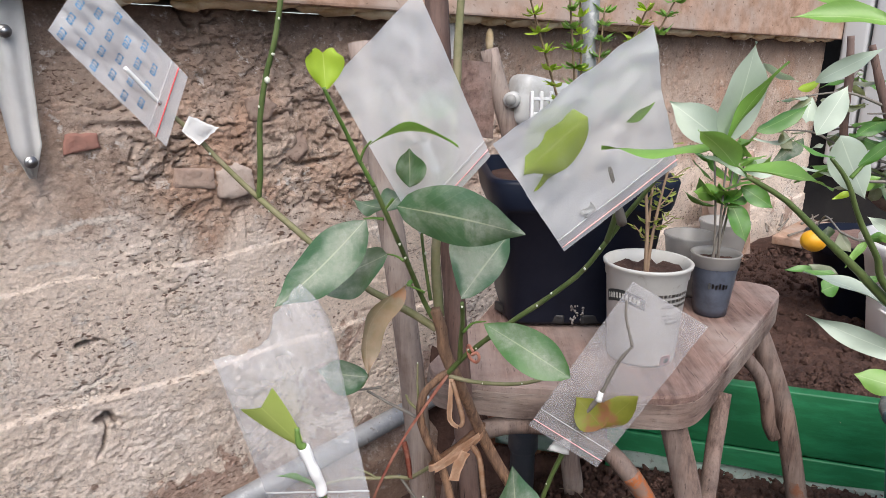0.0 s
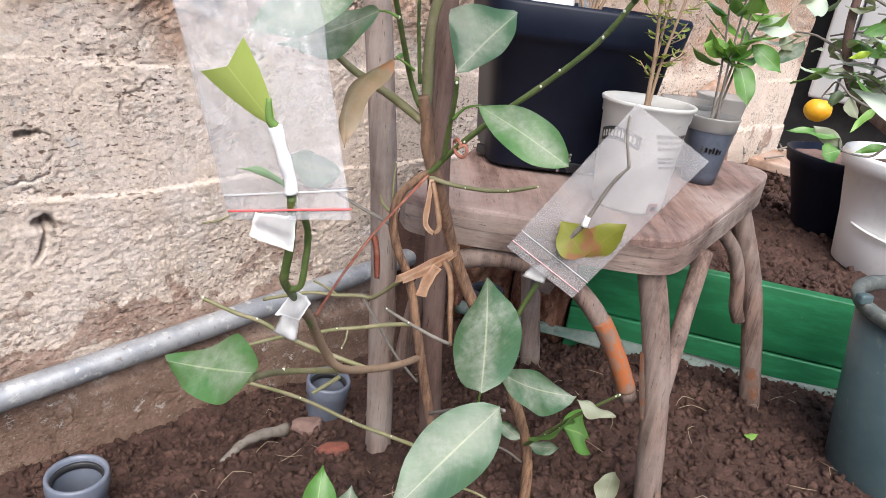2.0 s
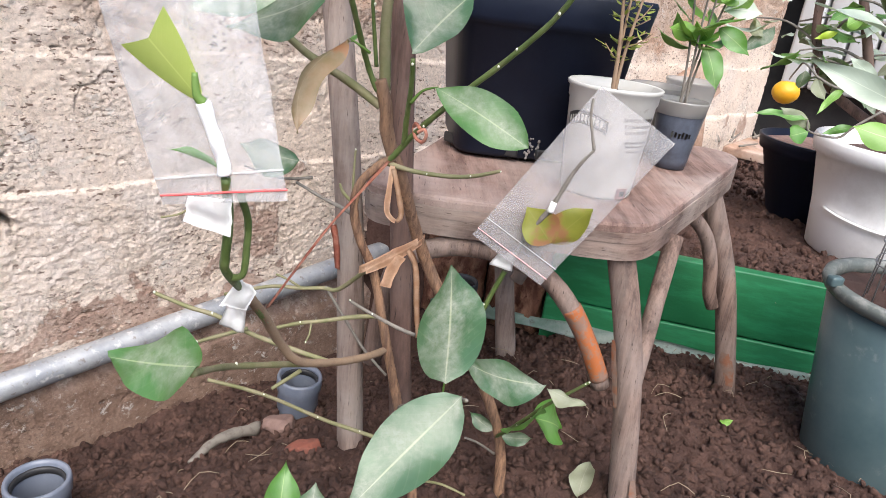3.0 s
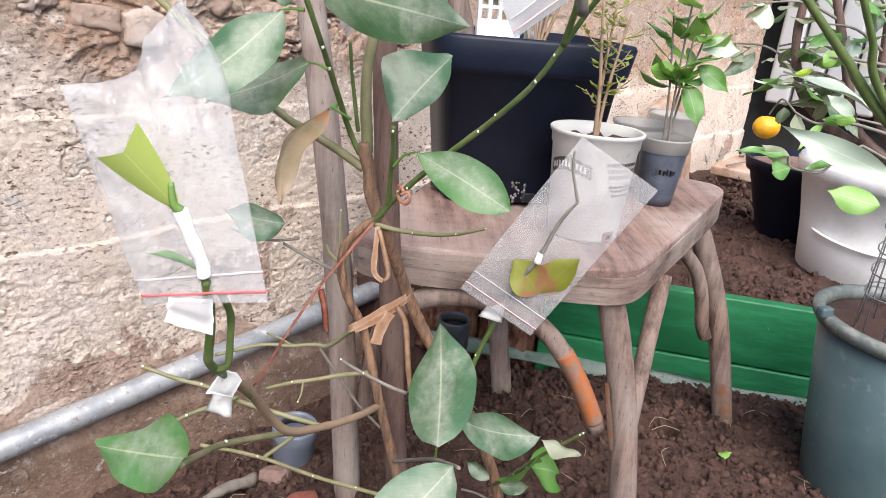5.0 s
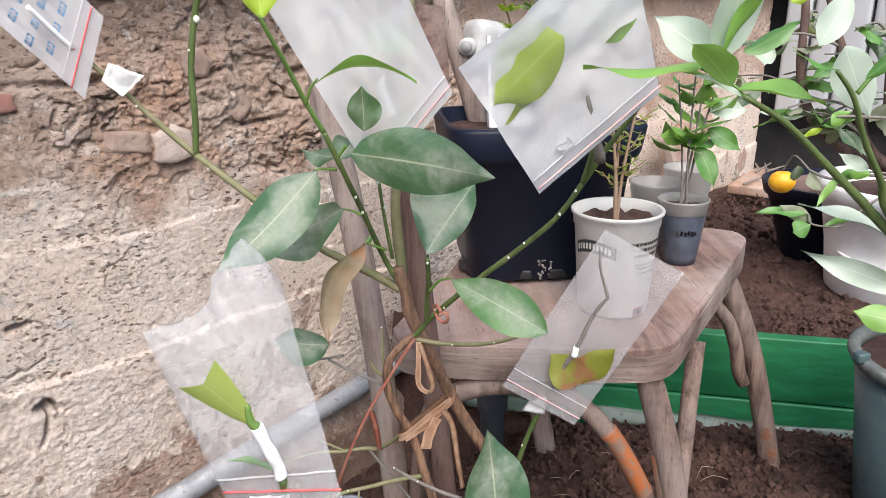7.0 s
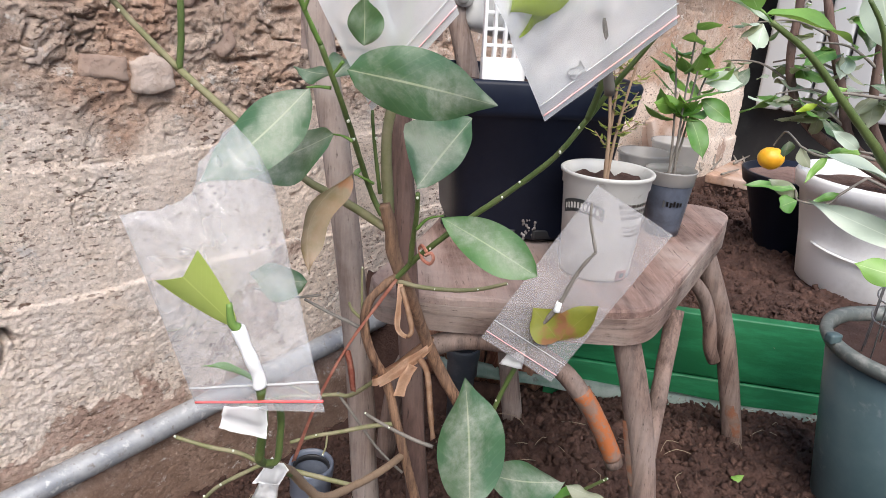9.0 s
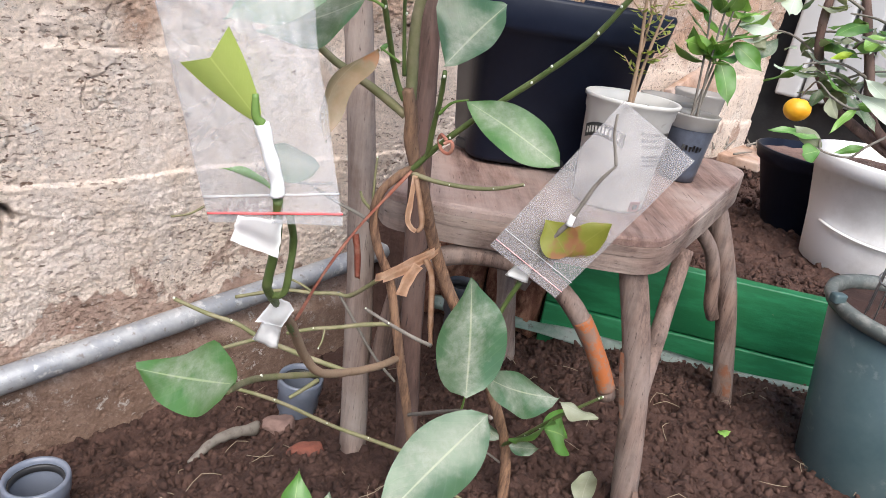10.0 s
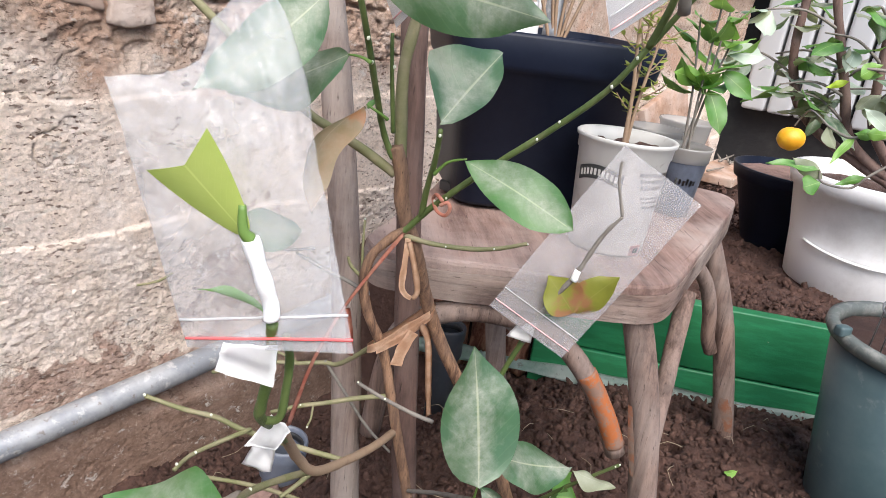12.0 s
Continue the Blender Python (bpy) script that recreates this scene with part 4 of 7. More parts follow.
# ---- the galvanised pipe at the foot of the wall ----
P0, P1 = (-0.052, -0.01), (0.484, 0.032)
SLOPE = (P1[1] - P0[1]) / (P1[0] - P0[0])
ob = thing("steel_pipe", wall_point(P0[0], P0[1], 0.03), "grey galvanised steel pipe along the wall foot", "pipe")
line = [wall_point(s, P0[1] + SLOPE * (s - P0[0]), 0.034) for s in (-0.6, 0.0, 0.5, 0.85, 1.15)]
part("pipe_run", tube(line, 0.0165, 0.0165, None, 20, 6, 0.05), M_PIPE, ob)


# ---- sewer pipe sockets that stand out of the soil ----
def sewer_pipe(c, r, height, material, label, lean=(0, 0, 0)):
    ob = thing("drain_pipe", (c[0], c[1], c[2]), label, "pipe", "drain pipes in the soil")
    ri = r * 0.86
    prof = [(ri * 0.9, -height - 0.08), (ri * 0.9, -0.055), (ri * 1.0, -0.050), (r * 0.93, -0.046), (r * 0.93, -0.022), (r * 1.0, -0.018), (r * 1.02, -0.012), (r * 1.02, -0.003), (r * 0.99, 0.0), (r * 0.9, 0.0), (r * 0.84, -0.004), (r * 0.82, -0.03), (r * 0.76, -0.05), (r * 0.76, -height - 0.08), (ri * 0.9, -height - 0.08)]
    part("socket", lathe(prof, c, None, 40, lean), material, ob)
    ring = [(r * 0.845, -0.006), (r * 0.77, -0.008), (r * 0.77, -0.014), (r * 0.845, -0.016), (r * 0.845, -0.006)]
    part("seal", lathe(ring, c, None, 40, lean), M_RUBBER, ob, "black rubber ring")
    return ob


sewer_pipe((-0.321, 0.602, -0.03), 0.031, 0.10, M_GREYPVC, "grey plastic drain socket standing out of the soil")
sewer_pipe((-0.083, 0.78, 0), 0.028, 0.10, M_GREYPVC, "grey plastic drain socket beside the wooden post", (0.04, 0.05, 0))
sewer_pipe((0.130, 0.975, 0.064), 0.0255, 0.12, M_DARKPVC, "dark plastic drain socket under the chair")

# a dry stick, stones and a chip of brick on the soil
def soil_pt(p, up=0.004):
    return (p[0], p[1], soil_height(p[0], p[1]) + up)


a, b, c = (soil_pt(q) for q in ((-0.191, 0.675, -0.05), (-0.169, 0.715, -0.05), (-0.131, 0.763, -0.05)))
solo("dry_stick", tube([a, offset(b, 0, 0, 0.012), offset(c, 0, 0, 0.006)], 0.0035, 0.0085, None, 9, 8, 0.5), M_GREYTWIG, "dry curved stick lying on the soil", "stick")
for q, r, mtl, lab in (((-0.101, 0.747, -0.05), 0.02, M_STONE, "flat pinkish stone on the soil"), ((-0.059, 0.662, -0.04), 0.018, M_BRICK, "chip of red brick on the soil")):
    bm = bmesh.new()
    bmesh.ops.create_icosphere(bm, subdivisions=3, radius=r, matrix=Matrix.Translation(soil_pt(q, 0.004)) @ Matrix.Diagonal((1.15, 0.8, 0.5, 1)))
    for v in bm.verts:
        v.co += Vector((1, 1, 0.5)) * 0.006 * noise.noise(v.co * 70)
    solo("stone", bm, mtl, lab, "stone", smooth=False)

# ---- green board round the raised bed, with a film strip at its foot ----
ob = thing("garden_board", (*((BOARD_A + BOARD_B) / 2).xy, 0), "green painted board edging the raised bed", "board")
ang = math.degrees(math.atan2(BOARD_WAY.y, BOARD_WAY.x))
ln = (BOARD_B - BOARD_A).length
short = 0.186
mid = (BOARD_A + BOARD_WAY * short + BOARD_B) / 2
part("plank", block((ln - short, 0.022, 0.105), pose(mid.x, mid.y, BOARD_TOP - 0.0525, 0, 0, ang), None, 0.003), M_GREENBOARD, ob)
part("plank", block((ln - short, 0.022, 0.10), pose(mid.x - 0.003 * BOARD_BACK.x, mid.y - 0.003 * BOARD_BACK.y, BOARD_TOP - 0.157, 0, 0, ang), None, 0.003), M_GREENBOARD, ob)
bm = bmesh.new()
rows = []
for k in range(121):
    s = ln * k / 120
    q = BOARD_A + BOARD_WAY * s
    row = []
    for j in range(6):
        u = j / 5
        d = 0.015 + 0.015 * u
        z = -0.024 + 0.018 * (1 - u) ** 2 + 0.007 * noise.noise(Vector((s * 9, u * 2, 0))) + 0.006 * math.sin(u * 3.1)
        row.append(bm.verts.new(q - BOARD_BACK * d + Vector((0, 0, z))))
    rows.append(row)
for a, b in zip(rows, rows[1:]):
    for j in range(5):
        bm.faces.new((a[j], b[j], b[j + 1], a[j + 1]))
bmesh.ops.solidify(bm, geom=bm.faces[:], thickness=0.001)
solo("film_strip", bm, M_SHEET, "crumpled whitish plastic strip at the foot of the green board", "plastic strip")

# ---- the small old chair ----
SEAT = 0.305
FEET = {"back_a": (-0.006, 0.661, -0.03), "front_a": (0.286, 0.587, 0), "front_b": (0.513, 0.828, -0.012), "back_b": (0.213, 0.931, -0.03)}
chair = thing("chair", (0.22, 0.74, 0), "small weathered unpainted wooden chair standing on the soil", "chair")
CORNERS = [(-0.014, 0.672), (-0.002, 0.648), (0.05, 0.633), (0.13, 0.621), (0.205, 0.609), (0.242, 0.612), (0.268, 0.632), (0.315, 0.692), (0.370, 0.763), (0.436, 0.850), (0.457, 0.886), (0.446, 0.916), (0.395, 0.932), (0.25, 0.945), (0.13, 0.935), (0.095, 0.915), (0.05, 0.80), (0.005, 0.71)]


def seat_z(x, y):
    """The chair has sunk a little at the front."""
    return 0.3005 + 0.05 * (y - 0.605)



def slab(corners, z0, z1, inset=0.0, bm=None, steps=4, worn=1.0):
    bm = bm or bmesh.new()
    pts = spline([(*c, 0) for c in corners + corners[:1]], steps)[:-1]
    mid = sum((Vector(p) for p in pts), Vector()) / len(pts)
    prof = ((z0, 0.0), (z1 - 0.005 * worn, 0.0), (z1 - 0.001 * worn, 0.002 * worn), (z1, 0.006 * worn))
    rings = []
    for z, ins in prof:
        ring = []
        for p in pts:
            d = (Vector(p) - mid)
            wob = 0.0015 * noise.noise(Vector((p[0], p[1], z)) * 60)
            ring.append(bm.verts.new(mid + d * (1 - (ins + inset) / d.length) + Vector((wob, wob, seat_z(*p[:2]) + z + 0.0015 * noise.noise(Vector((p[0], p[1], 3)) * 25)))))
        rings.append(ring)
    n = len(pts)
    for a, b in zip(rings, rings[1:]):
        for j in range(n):
            bm.faces.new((a[j], a[(j + 1) % n], b[(j + 1) % n], b[j]))
    bm.faces.new(rings[0][::-1])
    bm.faces.new(rings[-1])
    return bm


part("seat", slab(CORNERS, -0.009, 0.0, worn=0.6), M_SEAT, chair, "worn pinkish-grey seat board", smooth=False)
part("seat_frame", slab(CORNERS, -0.0195, -0.0094, -0.0004, worn=0.12), M_RAIL, chair, "bent seat rail with open joints", smooth=False)
part("seat_frame", slab(CORNERS, -0.037, -0.0200, 0.0002, worn=0.12), M_RAIL, chair, "bent seat rail with open joints", smooth=False)
tops = {"front_a": (0.236, 0.634, 0.268), "front_b": (0.420, 0.866, 0.278)}
for key in ("front_a", "front_b"):
    f = FEET[key]
    part("leg", tube([tops[key], offset(((tops[key][0] + f[0]) / 2, (tops[key][1] + f[1]) / 2, SEAT / 2), 0.002, 0, 0), offset(f, 0, 0, -0.03)], 0.0140, 0.0136, None, 16, 6, 0.04, 3), M_CHAIR, chair)
BACK_A, BACK_B = (-0.083, 0.712, 0.632), (0.059, 0.95, 0.629)
for f, top in ((FEET["back_a"], BACK_A), (FEET["back_b"], BACK_B)):
    mid = ((f[0] + top[0]) / 2 + 0.012, (f[1] + top[1]) / 2 - 0.010, 0.30)
    part("leg", tube([offset(f, 0, 0, -0.04), mid, top], 0.0150, 0.0125, None, 14, 8, 0.08, 5), M_POSTGREY, chair, "grey back post")
# backrest slat, arched below
bm = bmesh.new()
rows = []
for k in range(17):
    u = k / 16
    q = Vector(BACK_A).lerp(Vector(BACK_B), u)
    bow = Vector((-0.02, 0.012, 0)) * math.sin(math.pi * u)
    zt = BACK_A[2] - 0.02 + 0.006 * math.sin(math.pi * u)
    zb = zt - 0.10 + 0.055 * math.sin(math.pi * u) ** 2
    rows.append([bm.verts.new((q.x + bow.x + dx, q.y + bow.y + dy, z)) for dx, dy, z in ((0, 0, zb), (0.008, -0.007, zb), (0.008, -0.007, zt), (0, 0, zt))])
for a, b in zip(rows, rows[1:]):
    for j in range(4):
        bm.faces.new((a[j], a[(j + 1) % 4], b[(j + 1) % 4], b[j]))
bm.faces.new(rows[0])
bm.faces.new(rows[-1][::-1])
part("backrest", bm, M_SEAT, chair, "arched backrest slat", smooth=False)
# bentwood braces under the seat
end = (0.240, 0.612, 0.125)
part("brace", tube([offset(FEET["back_a"], 0.012, -0.01, 0.14), (0.02, 0.645, 0.215), (0.055, 0.64, 0.247), (0.11, 0.636, 0.252), (0.165, 0.628, 0.235), (0.208, 0.618, 0.188), end], 0.0105, 0.0095, None, 12, 6, 0.06), M_CHAIR, chair, "bentwood arch brace")
part("brace_paint", tube([(0.196, 0.6195, 0.206), (0.2105, 0.616, 0.185), (0.224, 0.613, 0.16), (0.2365, 0.611, 0.135)], 0.0101, 0.0097, None, 12, 6, 0.06), M_ORANGE, chair, "patch of old orange paint")
part("brace", tube([(0.274, 0.612, 0.125), (0.287, 0.64, 0.19), (0.306, 0.678, 0.27)], 0.0082, 0.0095, None, 12, 6, 0.06), M_CHAIR, chair)
part("brace", tube([(0.458, 0.843, 0.118), (0.447, 0.841, 0.140), (0.438, 0.838, 0.175), (0.424, 0.836, 0.211), (0.404, 0.832, 0.236), (0.372, 0.824, 0.262)], 0.0088, 0.0092, None, 12, 6, 0.06), M_CHAIR, chair)
part("brace", tube([(0.19, 0.865, 0.12), (0.24, 0.87, 0.22), (0.33, 0.865, 0.272)], 0.0095, 0.0095, None, 12, 6, 0.06), M_CHAIR, chair)
def paint_patch(a, b, ra, rb, a0, a1, z0, z1, seed):
    """A ragged film of paint that hugs a round leg from a to b between two heights and two bearings."""
    a, b = Vector(a), Vector(b)
    bm = bmesh.new()
    rows = []
    for k in range(13):
        row = []
        for j in range(11):
            u, v = k / 12, j / 10
            z = z0 + (z1 - z0) * u
            w = (z - a.z) / (b.z - a.z)
            q = a.lerp(b, w)
            rag = 1 - 0.45 * abs(2 * u - 1) ** 2 + 0.3 * noise.noise(Vector((u * 5, v * 2 + seed, seed)))
            ang = radians((a0 + a1) / 2 + (a1 - a0) * (v - 0.5) * max(rag, 0.1))
            r = (ra + (rb - ra) * w) * 1.035
            row.append(bm.verts.new(q + Vector((r * math.cos(ang), r * math.sin(ang), 0))))
        rows.append(row)
    for p, q in zip(rows, rows[1:]):
        for j in range(10):
            bm.faces.new((p[j], p[j + 1], q[j + 1], q[j]))
    return bm


fb, fa = FEET["front_b"], FEET["front_a"]
part("leg_paint", paint_patch(fb, tops["front_b"], 0.0137, 0.0141, 210, 285, 0.010, 0.058, 1), M_ORANGEWORN, chair, "worn orange paint near the foot")
part("leg_paint", paint_patch(fa, tops["front_a"], 0.0137, 0.0141, 205, 232, 0.11, 0.18, 2), M_ORANGEWORN, chair, "rubbed orange paint on the leg")
part("leg_paint", paint_patch(fa, tops["front_a"], 0.0137, 0.0141, 270, 310, 0.0, 0.035, 3), M_ORANGEWORN, chair, "worn orange paint near the foot")
# ragged rotten slabs that go on from the end of the green board
for run, wide, high, seed in ((0.030, 0.105, 0.19, 1.0), (0.135, 0.100, 0.17, 5.0)):
    q = BOARD_A + BOARD_WAY * run
    bm = bmesh.new()
    rows = []
    for k in range(41):
        row = []
        for j in range(25):
            u, v = k / 40, j / 24
            x = (u - 0.5) * wide
            z = -0.05 + (high + 0.05) * v * (1 + 0.10 * noise.noise(Vector((u * 6, seed, 0))))
            w = Vector((x * 45, seed, z * 30))
            pits = max(noise.fractal(w * 1.3, 0.9, 2.0, 4), -0.25)
            deep = 0.016 - 0.020 * max(abs(2 * u - 1), abs(2 * v - 1)) ** 6 + 0.013 * pits
            row.append(bm.verts.new(q + BOARD_WAY * (x + 0.004 * noise.noise(w * 0.7 + Vector((0, 9, 0)))) - BOARD_BACK * deep + Vector((0, 0, z))))
        rows.append(row)
    for a, b in zip(rows, rows[1:]):
        for j in range(24):
            bm.faces.new((a[j], b[j], b[j + 1], a[j + 1]))
    bmesh.ops.solidify(bm, geom=bm.faces[:], thickness=0.018)
    solo("wood_slab", bm, M_BARKBLOCK, "rotten reddish slab of wood at the end of the green board", "wood slab", "rotten slabs under the chair")

# ---- pots on the chair ----
def soil_disc(c, r, z, bm=None, bumps=0.003):
    bm = bm or bmesh.new()
    rings = []
    for k in range(7):
        rr = max(r * k / 6, 0.0005)
        rings.append([bm.verts.new((c[0] + rr * math.cos(a), c[1] + rr * math.sin(a), z + bumps * noise.fractal(Vector((c[0] + rr * math.cos(a), c[1] + rr * math.sin(a), z)) * 90, 1.0, 2.0, 3))) for a in [2 * math.pi * j / 36 for j in range(36)]])
    for a, b in zip(rings, rings[1:]):
        for j in range(36):
            bm.faces.new((a[j], a[(j + 1) % 36], b[(j + 1) % 36], b[j]))
    bm.faces.new(rings[0])
    return bm


BP = (0.157, 0.848, 0.3135)
black_pot = thing("plant_pot", BP, "large black plastic nursery pot standing on the chair", "pot")
H_BP, RT_BP, RB_BP = 0.176, 0.107, 0.0825


def squared(bm, c, turn, power=4.0):
    """Turns a round pot into one with four flattened, rounded sides."""
    for v in bm.verts:
        x, y = v.co.x - c[0], v.co.y - c[1]
        a = math.atan2(y, x) - turn
        k = 1 / (abs(math.cos(a)) ** power + abs(math.sin(a)) ** power) ** (1 / power)
        v.co.x, v.co.y = c[0] + x * k, c[1] + y * k
    return bm


part("pot_body", squared(lathe([(RB_BP * 0.5, 0), (RB_BP, 0), (RB_BP + 0.002, 0.004), (RT_BP - 0.008, H_BP - 0.038), (RT_BP - 0.002, H_BP - 0.036), (RT_BP, H_BP - 0.030), (RT_BP + 0.004, H_BP - 0.004), (RT_BP + 0.002, H_BP), (RT_BP - 0.005, H_BP), (RB_BP - 0.003, 0.006), (RB_BP * 0.5, 0.006), (RB_BP * 0.5, 0)], BP, None, 96), BP, radians(2), 7.0), M_BLACKPOT, black_pot)
part("soil", squared(soil_disc(BP, RT_BP - 0.014, BP[2] + H_BP - 0.018), BP, radians(2), 7.0), M_SOIL, black_pot, "dark potting soil")
for a in (-148, -108, -75):
    rr = RB_BP * {-148: 1.17, -108: 1.045, -75: 1.03}[a]
    q = (BP[0] + rr * math.cos(radians(a)), BP[1] + rr * math.sin(radians(a)), BP[2] + 0.007)
    part("drain_notch", block((0.030, 0.006, 0.011), pose(*q, 0, 0, a + 90), None, 0.002), M_RUBBER, black_pot, "dark drain notch")
bm = bmesh.new()
q0 = Vector((BP[0] + (RB_BP + 0.003) * math.cos(radians(-88)), BP[1] + (RB_BP + 0.003) * math.sin(radians(-88)), BP[2]))
rnd = random.Random(4)
for _ in range(26):
    bead(q0 + Vector((rnd.uniform(-0.008, 0.008), rnd.uniform(-0.002, 0.001), rnd.uniform(0.001, 0.024))), rnd.uniform(0.0008, 0.0022), bm)
part("soil_crumbs", bm, M_DIRT, black_pot, "pale crumbs stuck at the drain hole")


def small_leaves(parent, line, count, size, seed, material, wide=0.36, spread=1.0):
    """Leaves set along a shoot, each its own blade."""
    rnd = random.Random(seed)
    pts = spline(line, 8)
    for k in range(count):
        u = (k + rnd.random() * 0.6) / count
        i = min(int(u * (len(pts) - 1)), len(pts) - 2)
        at = Vector(pts[i][:3])
        way = (Vector(pts[i + 1][:3]) - at).normalized()
        a = rnd.uniform(0, 6.28)
        side = Vector((math.cos(a), math.sin(a), 0))
        d = (way * rnd.uniform(0.2, 0.8) + side * spread + Vector((0, 0, rnd.uniform(-0.3, 0.3)))).normalized()
        s = size * rnd.uniform(0.6, 1.2)
        tip = at + d * s
        leaf(parent, at, tip, at + d.cross(Vector((0, 0, 1))) + Vector((0, 0, rnd.uniform(-0.5, 0.5))), material, wide, rnd.uniform(0.1, 0.5), rnd.uniform(-0.12, 0.12), 0.02, nu=8, nv=4)


# the small-leaved shrub in the black pot
shrub = thing("pot_shrub", (BP[0] + 0.02, BP[1], BP[2] + H_BP - 0.03), "small-leaved shrub with thin reddish shoots in the black pot", "plant")
B0 = (BP[0] + 0.02, BP[1], BP[2] + H_BP - 0.03)
for k, tip in enumerate([(0.078, 0.78, 0.672), (0.126, 0.8, 0.679), (0.142, 0.82, 0.671), (0.254, 0.82, 0.672), (0.216, 0.8, 0.647), (0.178, 0.85, 0.661)]):
    t3 = (tip[0] + 0.01, tip[1], max(tip[2], 0.66) + 0.02)
    line = [B0, (B0[0] + 0.4 * (t3[0] - B0[0]), B0[1], 0.56), t3]
    part("shoot", tube(line, 0.0022, 0.0010, None, 6, 6), M_DRYTWIG, shrub)
    small_leaves(shrub, line[1:], 85, 0.0165, 20 + k, M_LEAFLIGHT if k % 2 else M_LEAFYOUNG, 0.42)

# foil-wrapped stem and trunk in the black pot
bm = tube([offset((0.175, 0.86, 0.582), 0, 0, -0.10), (0.174, 0.86, 0.622), offset((0.173, 0.86, 0.68), 0, 0, 0.06)], 0.012, 0.0105, None, 12, 8, 0.5, 3)
solo("wrapped_stem", bm, M_PIPE, "grey foil-wrapped stem standing in the black pot", "stem")

# white canister lying behind the pot by the wall
can = thing("canister", (0.122, 0.97, 0.561), "white plastic canister lying on the pot behind the stick", "canister")
c = Vector((0.13, 0.97, 0.557))
bm = block((0.085, 0.06, 0.07), Matrix.Translation(c) @ pose(0, 0, 0, 0, 12, 20), None, 0.018, 4)
part("body", bm, M_CUPRIM, can)
cc = Vector((0.088, 0.925, 0.565))
for r, d0, d1, mm, nm in ((0.011, 0.0, 0.014, M_CUPRIM, "neck"), (0.0075, -0.004, 0.0, M_INKGREY, "cap_ring")):
    part(nm, tube([cc + Vector((0.006, 0.02, 0)) * (d1 / 0.014), cc + Vector((-0.001, -0.004, 0)) * (1 if d0 < 0 else 0)], r, r * 0.95, None, 20, 2, smooth_line=False), mm, can)

# white lattice tray stood on edge in the black pot
tray = thing("plastic_tray", (0.134, 0.872, 0.4715), "white plastic lattice tray standing on edge in the black pot", "tray")
part("rim_strip", block((0.052, 0.016, 0.030), pose(0.134, 0.872, 0.4865, -6, 0, 4), None, 0.002), M_BUCKET, tray)
for k in range(5):
    part("upright", block((0.004, 0.010, 0.078), pose(0.110 + 0.012 * k, 0.876, 0.5395, -6, 0, 4), None, 0.001), M_BUCKET, tray)
for k in range(4):
    part("crossbar", block((0.052, 0.008, 0.004), pose(0.134, 0.8745 + 0.002 * k, 0.515 + 0.018 * k, -6, 0, 4), None, 0.001), M_BUCKET, tray)

# white printed cup with a dry little tree
CUP = (0.219, 0.700, 0.3055)
cup = thing("plastic_cup", CUP, "white printed dairy cup with soil and a dry seedling", "cup")
part("cup_body", lathe([(0.018, 0), (0.0350, 0), (0.0358, 0.003), (0.0422, 0.091), (0.0436, 0.093), (0.0442, 0.1025), (0.0462, 0.104), (0.0467, 0.107), (0.0455, 0.108), (0.0424, 0.107), (0.0410, 0.095), (0.0340, 0.004), (0.018, 0.004), (0.018, 0)], CUP, None, 56), M_WHITEPLASTIC, cup)
part("soil", soil_disc(CUP, 0.0405, CUP[2] + 0.096, None, 0.005), M_SOIL, cup, "dry crumbly soil")


def print_bar(parent, c, r_of, a0, a1, z0, z1, material, name="print_bar", arch=0.0):
    """A printed bar that lies on a round wall."""
    bm = bmesh.new()
    rows = []
    for k in range(9):
        u = k / 8
        a = radians(a0 + (a1 - a0) * u)
        lift = arch * math.sin(math.pi * u)
        rows.append([bm.verts.new((c[0] + (r_of(z) + 0.0006) * math.cos(a), c[1] + (r_of(z) + 0.0006) * math.sin(a), c[2] + z)) for z in (z0 + lift, z1 + lift)])
    for a, b in zip(rows, rows[1:]):
        bm.faces.new((a[0], b[0], b[1], a[1]))
    bmesh.ops.solidify(bm, geom=bm.faces[:], thickness=0.0003)
    return part(name, bm, material, parent)


cup_r = lambda z: 0.0358 + (0.0422 - 0.0358) * z / 0.091
print_bar(cup, CUP, cup_r, -172, -106, 0.064, 0.077, M_INK, "print_panel", 0.006)
for k in range(10):
    a = -167 + 5.6 * k
    arch = 0.006 * math.sin(math.pi * (a + 173.5) / 66)
    print_bar(cup, CUP, lambda z: cup_r(z) + 0.0005, a, a + 3.4, 0.0675 + arch, 0.0735 + arch, M_WHITEPLASTIC)
for row, (z0, h0) in enumerate(((0.079, 0.0034), (0.073, 0.0034), (0.067, 0.0034), (0.058, 0.002), (0.054, 0.002), (0.049, 0.002))):
    rnd = random.Random(30 + row)
    a = -88 + 3 * row
    while a < -38:
        w = rnd.uniform(3, 8)
        print_bar(cup, CUP, cup_r, a, a + w, z0, z0 + h0, M_INKGREY)
        a += w + 2
print_bar(cup, CUP, cup_r, -72, -50, 0.001, 0.012, M_PINK, "print_panel")
print_bar(cup, CUP, lambda z: cup_r(z) + 0.0004, -66, -56, 0.004, 0.009, M_INK)

